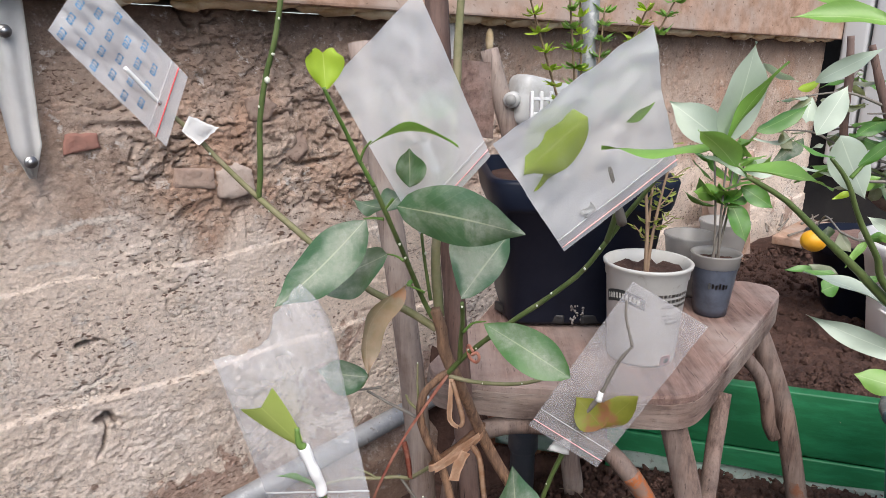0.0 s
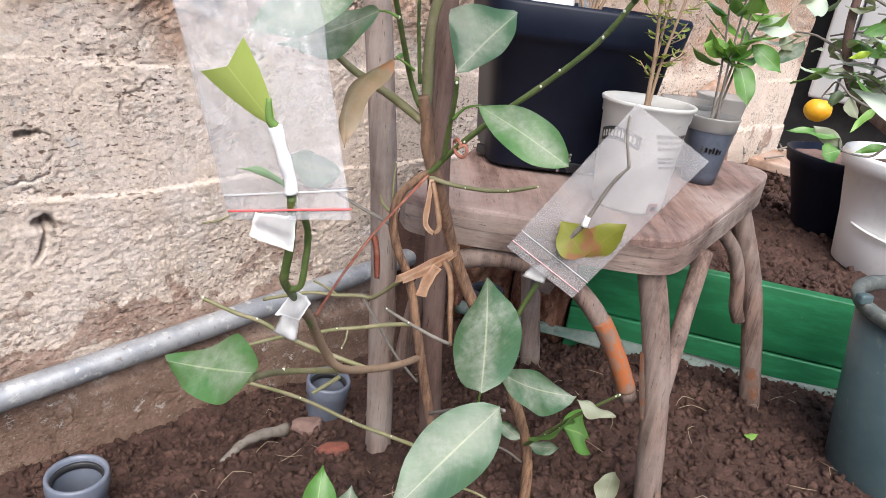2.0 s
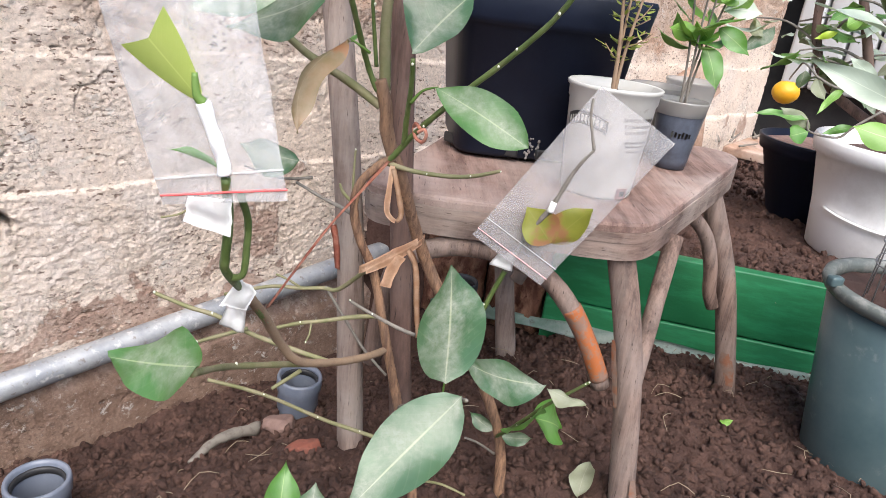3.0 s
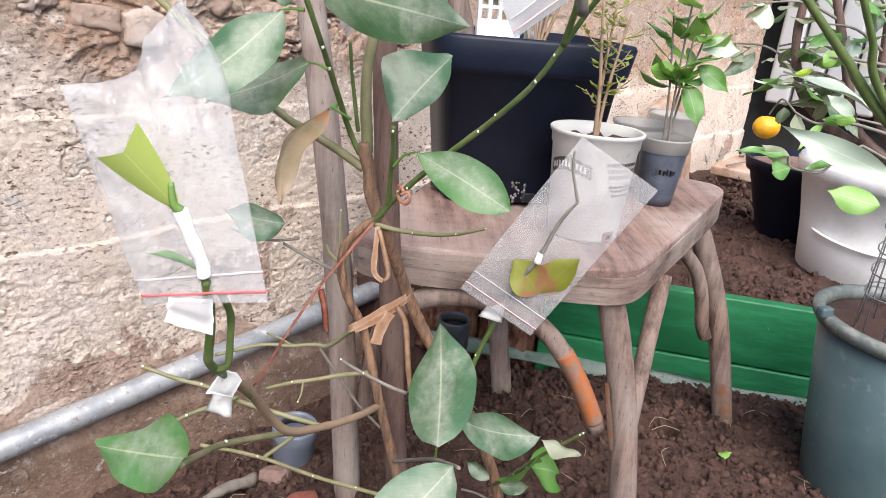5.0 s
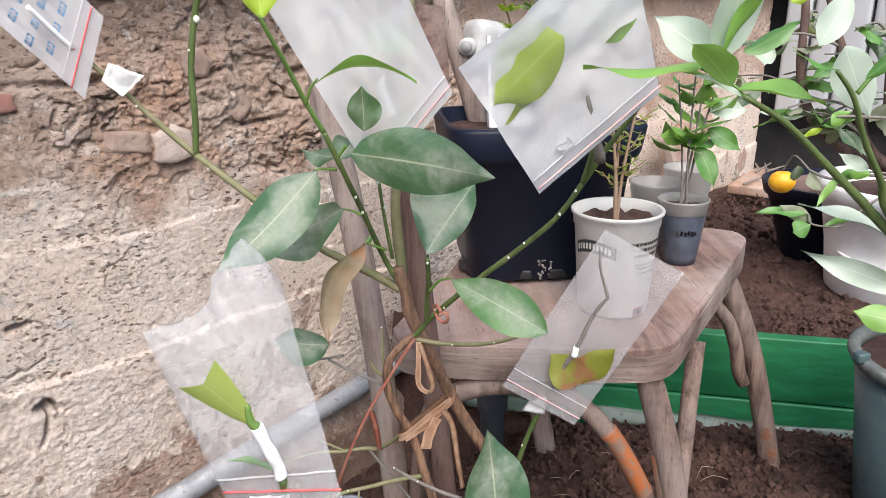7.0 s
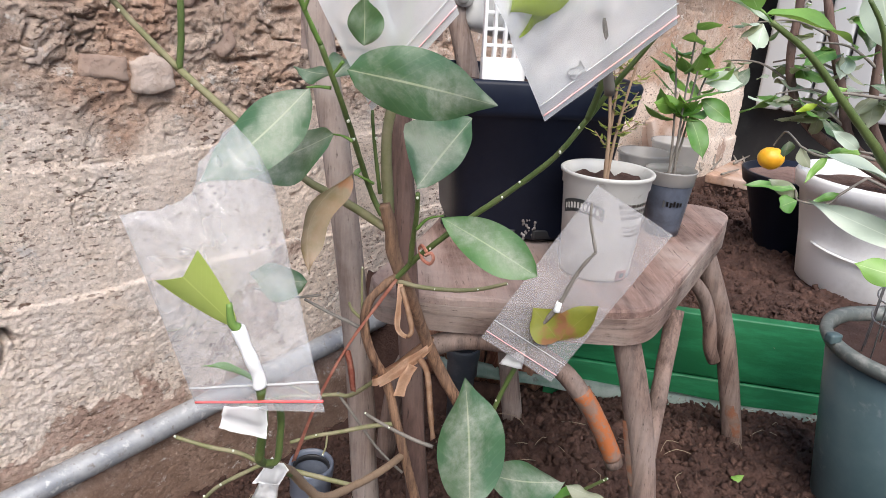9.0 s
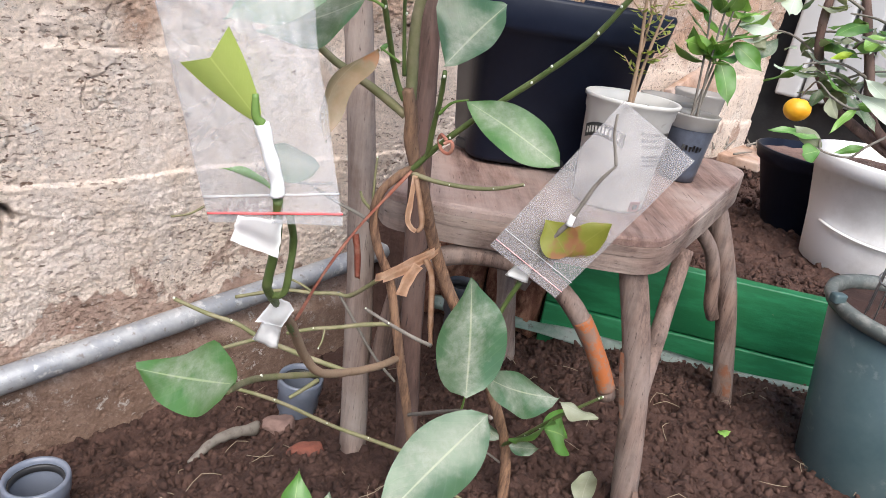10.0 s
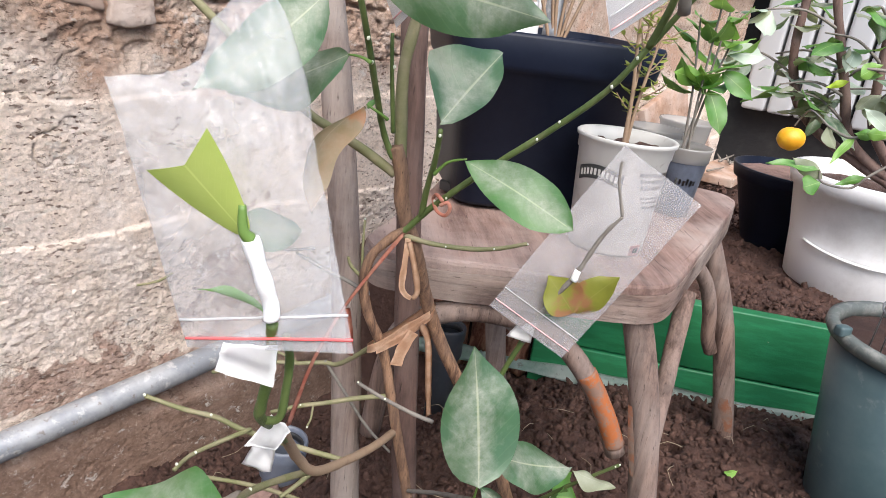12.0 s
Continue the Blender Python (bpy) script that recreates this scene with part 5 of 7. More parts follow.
seedling = thing("dry_seedling", offset(CUP, 0, 0, 0.095), "dry twiggy seedling with fine curled green leaves", "plant")
S = offset(CUP, -0.002, 0.0, 0.09)
stems = [[S, offset(S, -0.002, 0, 0.05), offset(S, -0.008, 0, 0.10), offset(S, -0.012, 0, 0.135)], [offset(S, 0.002, 0, 0), offset(S, 0.004, 0, 0.045), offset(S, 0.010, 0, 0.09), offset(S, 0.016, 0, 0.125)], [offset(S, 0, 0.002, 0), offset(S, 0.001, 0.006, 0.07), offset(S, 0.004, 0.01, 0.13)]]
for k, st in enumerate(stems):
    part("stem", tube(st, 0.0023 - 0.0004 * k, 0.0011, None, 8, 6, 0.2), M_DRYTWIG, seedling)
rnd = random.Random(8)
for k in range(17):
    st = spline(stems[k % 3], 6)
    b = Vector(st[min(5 + (k * 5) % 13, len(st) - 1)][:3])
    a = rnd.uniform(0, 6.28)
    e = b + Vector((0.024 * math.cos(a), 0.014 * math.sin(a), rnd.uniform(0.006, 0.022)))
    line = [b, b.lerp(e, 0.5) + Vector((0, 0, -0.002)), e]
    part("twig", tube(line, 0.0008, 0.0005, None, 5, 4), M_DRYTWIG, seedling)
    small_leaves(seedling, line, 8, 0.0125, 60 + k, M_LEAFSEED, 0.36)

# clouded grey cup with a green seedling, and a pale cup behind it
GC = (0.337, 0.815, 0.3113)
gcup = thing("plastic_cup", GC, "clouded ribbed drinking cup with soil and citrus seedlings", "cup")
prof = [(0.010, 0), (0.0196, 0)]
for k in range(9):
    z = 0.010 + 0.006 * k
    prof += [(0.0198 + 0.0092 * z / 0.078, z), (0.0198 + 0.0092 * z / 0.078 + 0.0006, z + 0.003)]
prof += [(0.0276, 0.066), (0.0262, 0.066), (0.0190, 0.003), (0.010, 0.003), (0.010, 0)]
part("cup_body", lathe(prof, GC, None, 48), M_GREYCUP, gcup)
part("cup_rim", lathe([(0.0276, 0.0622), (0.0284, 0.0625), (0.0292, 0.0755), (0.0303, 0.0770), (0.0302, 0.0790), (0.0288, 0.0790), (0.0272, 0.0722), (0.0270, 0.0622), (0.0276, 0.0622)], GC, None, 48), M_CUPCLEAR, gcup, "clear upper rim")
part("soil", soil_disc(GC, 0.0262, GC[2] + 0.069), M_SOIL, gcup, "dark soil")
gr = lambda z: 0.0198 + 0.0092 * z / 0.078 + 0.0010
for k in range(6):
    print_bar(gcup, GC, gr, -122 + 9 * k, -117 + 9 * k, 0.038 + 0.001 * (k % 2), 0.046 - 0.001 * (k % 3), M_INK, "ink_mark")
    if k % 2 == 0:
        print_bar(gcup, GC, gr, -122 + 9 * k, -115 + 9 * k, 0.0415, 0.0435, M_INK, "ink_mark")
for PC, lab in (((0.398, 0.948, 0.3178), "dusty translucent drinking cup behind the seedlings"), ((0.329, 0.884, 0.3140), "dusty translucent drinking cup beside the black pot")):
    pcup = thing("plastic_cup", PC, lab, "cup", "pale drinking cups")
    prof = [(0.010, 0), (0.0225, 0)]
    for k in range(9):
        z = 0.010 + 0.006 * k
        prof += [(0.0228 + 0.0105 * z / 0.08, z), (0.0228 + 0.0105 * z / 0.08 + 0.0006, z + 0.003)]
    prof += [(0.0330, 0.077), (0.0348, 0.079), (0.0346, 0.082), (0.0325, 0.0815), (0.0215, 0.003), (0.010, 0.003), (0.010, 0)]
    part("cup_body", lathe(prof, PC, None, 48), M_CUPCLEAR, pcup)
    part("soil", soil_disc(PC, 0.0290, PC[2] + 0.055), M_SOIL, pcup, "dark soil")

citrus_seedlings = thing("citrus_seedling", offset(GC, 0, 0, 0.068), "young citrus seedlings with glossy light green leaves", "plant")
C0 = offset(GC, 0, 0, 0.066)
tops3 = [(0.012, 0.0, 0.16), (-0.015, 0.01, 0.15), (0.028, 0.008, 0.135), (-0.004, -0.01, 0.18)]
for k, tp in enumerate(tops3):
    line = [offset(C0, 0.003 * k - 0.005, 0, 0), offset(C0, 0.4 * tp[0], 0.4 * tp[1], 0.07), offset(C0, *tp)]
    part("stem", tube(line, 0.0016, 0.001, None, 7, 6), M_GREYTWIG, citrus_seedlings)
    small_leaves(citrus_seedlings, [line[1], line[2]], 9, 0.039, 80 + k, (M_LEAFLIGHT, M_LEAFCLEAN)[k % 2], 0.62)
for b, t, e, mm in (((0.0, 0, 0.085), (-0.040, -0.012, 0.090), (0.0, 0.0, 0.11), M_LEAFLIGHT), ((0.01, 0, 0.075), (0.028, -0.015, 0.028), (0.05, 0, 0.075), M_LEAFCLEAN), ((0.02, 0, 0.095), (0.058, -0.01, 0.070), (0.03, 0.01, 0.15), M_LEAFCLEAN), ((0.02, 0, 0.115), (0.066, 0.0, 0.115), (0.03, 0.02, 0.16), M_LEAFPALE)):
    leaf(citrus_seedlings, offset(C0, *b), offset(C0, *t), offset(C0, *e), mm, 0.55, 0.2, 0.08)

# ---- green pot with a wire cage ----
GP = (0.626, 0.694, -0.008)
gpot = thing("plant_pot", GP, "dark green plastic plant pot with dried mud on its foot", "pot")
part("pot_body", lathe([(0.04, 0), (0.074, 0), (0.075, 0.003), (0.104, 0.217), (0.0995, 0.217), (0.071, 0.008), (0.04, 0.008), (0.04, 0)], GP, None, 72), M_GREENPOT, gpot)
part("pot_rim", lathe([(0.103, 0.213), (0.109, 0.216), (0.113, 0.223), (0.112, 0.230), (0.107, 0.231), (0.101, 0.231), (0.0985, 0.223), (0.099, 0.213), (0.103, 0.213)], GP, None, 72), M_GREENRIM, gpot, "worn grey-green rolled rim")
part("soil", soil_disc(GP, 0.0985, 0.208), M_SOIL, gpot, "dry soil with straws")
bm = bmesh.new()
rnd = random.Random(6)
for _ in range(700):
    a = radians(rnd.gauss(208, 20))
    z = abs(rnd.gauss(0, 0.025)) + 0.012
    r = 0.075 + 0.029 * z / 0.232
    bmesh.ops.create_icosphere(bm, subdivisions=1, radius=rnd.uniform(0.0010, 0.0028), matrix=Matrix.Translation((GP[0] + r * math.cos(a), GP[1] + r * math.sin(a), z)) @ pose(0, 0, 0, 0, 0, math.degrees(a)) @ Matrix.Diagonal((0.3, 1.3, 1.1, 1)))
tagged(part("mud", bm, M_DIRT, gpot, "dried grey mud splashed on the pot"), kind="stuff")
part("handle_lug", block((0.016, 0.012, 0.012), pose(GP[0] - 0.112, GP[1] + 0.012, 0.226, 0, 0, 10), None, 0.003), M_GREENPOT, gpot)
cage = thing("wire_cage", (GP[0] - 0.02, GP[1] - 0.01, 0.22), "grey wire mesh cage standing in the green pot", "wire cage")
cx, cy, cr = GP[0] - 0.030, GP[1] - 0.01, 0.048
for k in range(12):
    a = 2 * math.pi * k / 12
    lean = 0.008 * math.sin(a * 2)
    part("wire", tube([(cx + cr * math.cos(a), cy + cr * math.sin(a), 0.200), (cx + (cr + lean) * math.cos(a), cy + (cr + lean) * math.sin(a), 0.42)], 0.0009, 0.0009, None, 5, 1, smooth_line=False), M_WIRE, cage)
for z in (0.255, 0.28, 0.305, 0.33, 0.355, 0.38, 0.405):
    part("wire", tube([(cx + cr * math.cos(2 * math.pi * k / 24), cy + cr * math.sin(2 * math.pi * k / 24), z + 0.002 * math.sin(k)) for k in range(25)], 0.0009, 0.0009, None, 5, 1, smooth_line=False), M_WIRE, cage)

# ---- on the raised bed: white bucket, black pot, planks; beyond them the radiator ----
BED = 0.098
WB = (0.937, 1.20, BED - 0.008)
bucket = thing("bucket", WB, "large white plastic bucket with soil on the raised bed", "bucket")
part("bucket_body", lathe([(0.06, 0), (0.118, 0), (0.122, 0.004), (0.133, 0.09), (0.150, 0.178), (0.158, 0.180), (0.163, 0.205), (0.160, 0.212), (0.154, 0.211), (0.146, 0.16), (0.114, 0.008), (0.06, 0.008), (0.06, 0)], WB, None, 72), M_BUCKET, bucket)
part("soil", soil_disc(WB, 0.148, WB[2] + 0.182), M_SOIL, bucket, "dark soil")
bm = bmesh.new()
tube([(WB[0] + 0.1375 * math.cos(radians(a)), WB[1] + 0.1375 * math.sin(radians(a)), WB[2] + 0.088 - 0.012 * math.sin(radians((a - 185) * 180 / 110))) for a in range(185, 300, 5)], 0.0028, 0.0028, bm, 6, 1, smooth_line=False)
part("handle", bm, M_BUCKET, bucket, "hanging wire handle with white sleeve")

FP = (0.92, 1.41, BED - 0.014)
fpot = thing("plant_pot", FP, "black plastic pot of dry soil on the raised bed", "pot")
part("pot_body", lathe([(0.05, 0), (0.080, 0), (0.083, 0.004), (0.126, 0.142), (0.134, 0.145), (0.140, 0.168), (0.141, 0.172), (0.135, 0.173), (0.077, 0.008), (0.05, 0.008), (0.05, 0)], FP, None, 56), M_BLACKPOT, fpot)
part("soil", soil_disc(FP, 0.129, FP[2] + 0.158), M_STONE, fpot, "pale dry soil")

boards = thing("leaning_boards", wall_point(1.62, BED, 0.1), "old brown boards leaning at the clay wall", "boards")
for s, w, z1, tilt in ((1.50, 0.10, 0.22, 3), (1.60, 0.07, 0.19, -2), (1.68, 0.06, 0.20, 1)):
    p = wall_point(s, BED + z1 / 2 - 0.03, 0.07)
    part("board", block((w, 0.02, z1), Matrix.Translation(p) @ pose(0, 0, 0, -8, tilt, 46), None, 0.003), M_PLANK, boards)
p = wall_point(1.52, BED + 0.20, 0.10)
part("board", block((0.26, 0.02, 0.11), Matrix.Translation(p) @ pose(0, 0, 0, -12, -16, 46), None, 0.003), M_PLANK, boards)
bm = block((0.30, 0.12, 0.025), Matrix.Translation(wall_point(1.95, BED + 0.016, 0.16)) @ pose(0, 0, 0, 0, 0, 48), None, 0.004)
solo("plank", bm, M_PLANK, "short pinkish plank lying on the raised bed", "plank", smooth=False)
bm = bmesh.new()
rnd = random.Random(9)
for _ in range(9):
    q = wall_point(rnd.uniform(1.75, 2.05), BED + 0.035 + rnd.uniform(0, 0.02), rnd.uniform(0.08, 0.2))
    tube([q, q + ALONG * rnd.uniform(0.05, 0.16) + OUT * rnd.uniform(-0.05, 0.08) + Vector((0, 0, rnd.uniform(-0.005, 0.01)))], 0.004, 0.002, bm, 6, 2)
solo("stick_heap", bm, M_GREYTWIG, "small heap of grey sticks on the plank", "sticks", kind="stuff")

# far end: black wall with a white radiator
p = wall_point(2.45, 0.55, 1.0)
solo("wall_far", block((0.08, 2.8, 1.9), Matrix.Translation(p) @ pose(0, 0, 0, 0, 0, 44), None, 0), M_BLACKWALL, "dark far wall of the greenhouse", "wall", kind="structure", smooth=False)
rad = thing("radiator", wall_point(2.33, 0.27, 0.45), "white ribbed panel radiator on the dark far wall", "radiator")
for k in range(9):
    q = wall_point(2.35, 0.275 + 0.29, 0.09 + 0.085 * k)
    part("radiator_section", block((0.07, 0.076, 0.58), Matrix.Translation(q) @ pose(0, 0, 0, 0, 0, 44), None, 0.012, 3), M_RADIATOR, rad)
part("radiator_pipe", tube([wall_point(2.37, 0.29, 0.1), wall_point(2.37, 0.29, 0.8)], 0.012, 0.012, None, 12, 1, smooth_line=False), M_RADIATOR, rad)

# ---- the citrus tree in the middle, with its stakes, ties and grafts ----
tree = thing("citrus_tree", (0.05, 0.57, 0.0), "young grafted citrus tree with pruned twigs and dusty leaves", "tree")


BARK = []


def branch(points, r0, r1, material, name="branch", label="", sides=9, lumps=0.18):
    slim = 0.72 if name == "branch" else 0.84
    line = [Vector(q[:3]) for q in spline([tuple(q) for q in points], 12)]
    BARK.extend((q, slim * (r0 + (r1 - r0) * k / (len(line) - 1))) for k, q in enumerate(line))
    return part(name, tube(points, r0 * slim, r1 * slim, None, sides, 6, lumps, r0 * 900), material, tree, label)


def seals(points, r=0.0016):
    """Drops of wax on the bark nearest to the points."""
    r *= 0.42
    for p in points:
        q, thick = min(BARK, key=lambda e: (e[0] - Vector(p)).length)
        way = (Vector(p) - q).normalized() if (Vector(p) - q).length > 1e-5 else Vector((0, -1, 0))
        part("wax_seal", bead(q + way * (thick + 0.2 * r), r), M_BEAD, tree)


# stems
FORK = (-0.005, 0.54, 0.416)
branch([FORK, (0.001, 0.542, 0.398), (0.004, 0.545, 0.375), (0.02, 0.556, 0.333), (0.035, 0.578, 0.286), (0.053, 0.588, 0.244), (0.085, 0.592, 0.186), (0.115, 0.592, 0.132), (0.142, 0.592, 0.066), (0.149, 0.585, 0.006), offset((0.15, 0.585, -0.009), 0, 0, -0.10)], 0.0060, 0.0068, M_BARKBROWN, "stem", "brown cracked stem", 12)
branch([(0.011, 0.545, 0.358), (-0.002, 0.545, 0.349), (-0.015, 0.545, 0.332), (-0.017, 0.548, 0.308), (-0.01, 0.55, 0.283), (0.003, 0.552, 0.254), (0.012, 0.552, 0.217), (0.022, 0.553, 0.176), (0.034, 0.556, 0.126), (0.047, 0.56, 0.072), (0.059, 0.56, 0.017), offset((0.062, 0.56, 0.003), 0, 0, -0.08)], 0.0038, 0.0058, M_BARKBROWN, "stem", "second brown stem", 11)
branch([(-0.006, 0.54, 0.408), (-0.015, 0.535, 0.428), (-0.027, 0.5, 0.474), (-0.035, 0.476, 0.504), (-0.045, 0.462, 0.534)], 0.0032, 0.0023, M_BARKGREEN, "branch", "dark green leading shoot")
branch([(-0.045, 0.462, 0.534), (-0.053, 0.452, 0.553), (-0.06, 0.437, 0.575), (-0.066, 0.425, 0.592), (-0.069, 0.42, 0.601)], 0.0022, 0.0016, M_SHOOT, "branch", "bright green young shoot")
branch([(-0.001, 0.545, 0.408), (-0.004, 0.552, 0.466), (0.005, 0.555, 0.519), (0.011, 0.558, 0.587), (0.013, 0.56, 0.639), offset((0.014, 0.56, 0.664), 0.004, 0, 0.06)], 0.0062, 0.0040, M_OLIVE, "branch", "thick olive upright")
branch([(-0.008, 0.535, 0.426), (-0.011, 0.53, 0.449), (-0.014, 0.526, 0.474), (-0.015, 0.525, 0.488)], 0.0022, 0.0016, M_BARKGREEN)
seals([(-0.009, 0.525, 0.468), (-0.026, 0.48, 0.48), (-0.025, 0.495, 0.469)], 0.0028)
LONG = [(-0.003, 0.545, 0.396), (-0.026, 0.548, 0.41), (-0.048, 0.552, 0.421), (-0.074, 0.556, 0.437), (-0.124, 0.56, 0.473), (-0.136, 0.565, 0.481), (-0.153, 0.565, 0.504)]
branch([LONG[0], LONG[1], LONG[2], LONG[3], LONG[6]], 0.0048, 0.0038, M_OLIVE, "branch", "long olive branch")
branch([LONG[6], (-0.179, 0.562, 0.532), (-0.198, 0.555, 0.557), (-0.215, 0.545, 0.578), (-0.231, 0.535, 0.6)], 0.0034, 0.0022, M_OLIVE)
branch([LONG[6], (-0.149, 0.562, 0.531), (-0.146, 0.558, 0.568), (-0.138, 0.555, 0.604), (-0.127, 0.55, 0.636), offset((-0.118, 0.55, 0.661), 0.004, 0, 0.04)], 0.0034, 0.0030, M_BARKGREEN, "branch", "green upright shoot")
seals([(-0.133, 0.55, 0.598), (-0.129, 0.55, 0.62), (-0.145, 0.555, 0.58), (-0.129, 0.547, 0.62), (-0.122, 0.545, 0.647), (-0.145, 0.56, 0.49), (-0.189, 0.555, 0.541)], 0.0024)
seals([(-0.131, 0.548, 0.599)], 0.0060)
RIGHT = [(0.006, 0.545, 0.354), (0.017, 0.538, 0.37), (0.029, 0.522, 0.389), (0.053, 0.500, 0.419), (0.077, 0.478, 0.447), (0.098, 0.457, 0.475), (0.112, 0.444, 0.502), (0.122, 0.435, 0.523), (0.131, 0.427, 0.540), (0.139, 0.420, 0.556)]
branch(RIGHT, 0.0034, 0.0018, M_BARKGREEN, "branch", "long green branch to one side", 11)
branch([RIGHT[6], (0.113, 0.43, 0.524), (0.111, 0.425, 0.535)], 0.0028, 0.0024, M_BARKGREEN)
seals([(0.097, 0.447, 0.479), (0.076, 0.468, 0.457), (0.07, 0.476, 0.441), (0.028, 0.515, 0.388), (0.015, 0.53, 0.392), (0.097, 0.445, 0.477), (0.1, 0.437, 0.497)], 0.0022)
branch([(0.017, 0.538, 0.37), (0.017, 0.525, 0.392), (0.018, 0.508, 0.417), (0.017, 0.493, 0.439)], 0.0032, 0.0022, M_BARKGREEN)
seals([(0.017, 0.492, 0.435)], 0.0026)
branch([(0.019, 0.512, 0.407), (0.026, 0.506, 0.417), (0.036, 0.498, 0.422)], 0.0020, 0.0007, M_SHOOT)
branch([(0.005, 0.545, 0.353), (0.026, 0.54, 0.35), (0.053, 0.535, 0.35), (0.073, 0.53, 0.354), (0.091, 0.525, 0.361)], 0.0029, 0.0020, M_OLIVE)
seals([(0.036, 0.534, 0.35), (0.069, 0.527, 0.354), (0.091, 0.523, 0.361)])
# lower left: the grafted branch
branch([(0.022, 0.560, 0.180), (0.003, 0.52, 0.194), (-0.02, 0.474, 0.215), (-0.04, 0.430, 0.241), (-0.050, 0.410, 0.266), (-0.055, 0.378, 0.303), (-0.058, 0.345, 0.333)], 0.0044, 0.0040, M_DRYTWIG, "branch", "bent brown lower branch")
branch([(-0.054, 0.385, 0.295), (-0.058, 0.347, 0.331), (-0.061, 0.320, 0.355), (-0.060, 0.314, 0.366), (-0.057, 0.308, 0.385), (-0.056, 0.299, 0.407)], 0.0030, 0.0029, M_BARKGREEN, "branch", "green graft stem")
branch([(-0.060, 0.325, 0.350), (-0.054, 0.322, 0.354), (-0.052, 0.320, 0.368), (-0.051, 0.318, 0.382), (-0.052, 0.308, 0.397)], 0.0024, 0.0023, M_BARKGREEN)
branch([(-0.030, 0.452, 0.226), (-0.048, 0.435, 0.235), (-0.072, 0.391, 0.259), (-0.075, 0.35, 0.283), (-0.077, 0.318, 0.3)], 0.0032, 0.0026, M_OLIVE)
seals([(-0.071, 0.387, 0.265)], 0.0026)
branch([(-0.022, 0.472, 0.216), (-0.062, 0.475, 0.226), (-0.087, 0.468, 0.24), (-0.104, 0.464, 0.252), (-0.122, 0.462, 0.258), (-0.144, 0.46, 0.268)], 0.0028, 0.0020, M_OLIVE)
seals([(-0.144, 0.459, 0.269), (-0.106, 0.462, 0.255)], 0.0024)
branch([(-0.083, 0.468, 0.241), (-0.11, 0.44, 0.244), (-0.118, 0.42, 0.247)], 0.0021, 0.0017, M_OLIVE)
seals([(-0.109, 0.438, 0.246), (-0.119, 0.425, 0.254)], 0.0024)
branch([(0.046, 0.56, 0.073), (0.001, 0.552, 0.094), (-0.034, 0.546, 0.11), (-0.082, 0.533, 0.14), (-0.126, 0.52, 0.16)], 0.0030, 0.0022, M_OLIVE)
seals([(-0.082, 0.53, 0.143), (-0.035, 0.543, 0.113), (0.004, 0.549, 0.097)], 0.002)
branch([(0.014, 0.552, 0.216), (-0.011, 0.553, 0.212), (-0.036, 0.555, 0.205), (-0.058, 0.556, 0.2), (-0.079, 0.558, 0.192)], 0.0030, 0.0022, M_OLIVE)
branch([(-0.047, 0.555, 0.203), (-0.048, 0.55, 0.193), (-0.051, 0.548, 0.186)], 0.0014, 0.0010, M_OLIVE)
seals([(-0.058, 0.552, 0.205), (-0.05, 0.546, 0.187)], 0.002)
branch([(-0.015, 0.54, 0.234), (0.004, 0.522, 0.233), (0.023, 0.512, 0.229), (0.04, 0.505, 0.226)], 0.0019, 0.0023, M_GREYTWIG)
seals([(-0.015, 0.538, 0.236), (0.004, 0.519, 0.235)], 0.002)
branch([(-0.001, 0.565, 0.255), (-0.028, 0.595, 0.217), (-0.042, 0.6, 0.214), (-0.063, 0.6, 0.212), (-0.092, 0.6, 0.211), (-0.132, 0.6, 0.199)], 0.0030, 0.0022, M_OLIVE)
branch([(-0.063, 0.6, 0.212), (-0.074, 0.6, 0.219), (-0.086, 0.6, 0.224)], 0.0018, 0.0014, M_OLIVE)
branch([(-0.041, 0.6, 0.216), (-0.019, 0.6, 0.18), (0, 0.6, 0.151), (0.022, 0.6, 0.126)], 0.0020, 0.0018, M_GREYTWIG)
branch([(-0.043, 0.462, 0.213), (-0.053, 0.452, 0.21), (-0.061, 0.447, 0.206)], 0.0024, 0.0018, M_OLIVE)
branch([(-0.013, 0.55, 0.295), (-0.02, 0.555, 0.305), (-0.047, 0.57, 0.312), (-0.068, 0.58, 0.319)], 0.0026, 0.0016, M_GREYTWIG)
branch([(-0.054, 0.572, 0.327), (-0.08, 0.575, 0.323), (-0.111, 0.58, 0.329)], 0.0016, 0.0012, M_GREYTWIG)
branch([(-0.019, 0.55, 0.319), (-0.02, 0.555, 0.338), (-0.02, 0.56, 0.357)], 0.0016, 0.0012, M_OLIVE)
branch([(-0.018, 0.548, 0.316), (-0.027, 0.55, 0.324), (-0.03, 0.55, 0.331)], 0.0020, 0.0016, M_OLIVE)
seals([(-0.02, 0.558, 0.358)], 0.0018)
branch([(-0.177, 0.66, 0.259), (-0.19, 0.66, 0.25), (-0.207, 0.66, 0.245)], 0.0016, 0.0014, M_OLIVE)
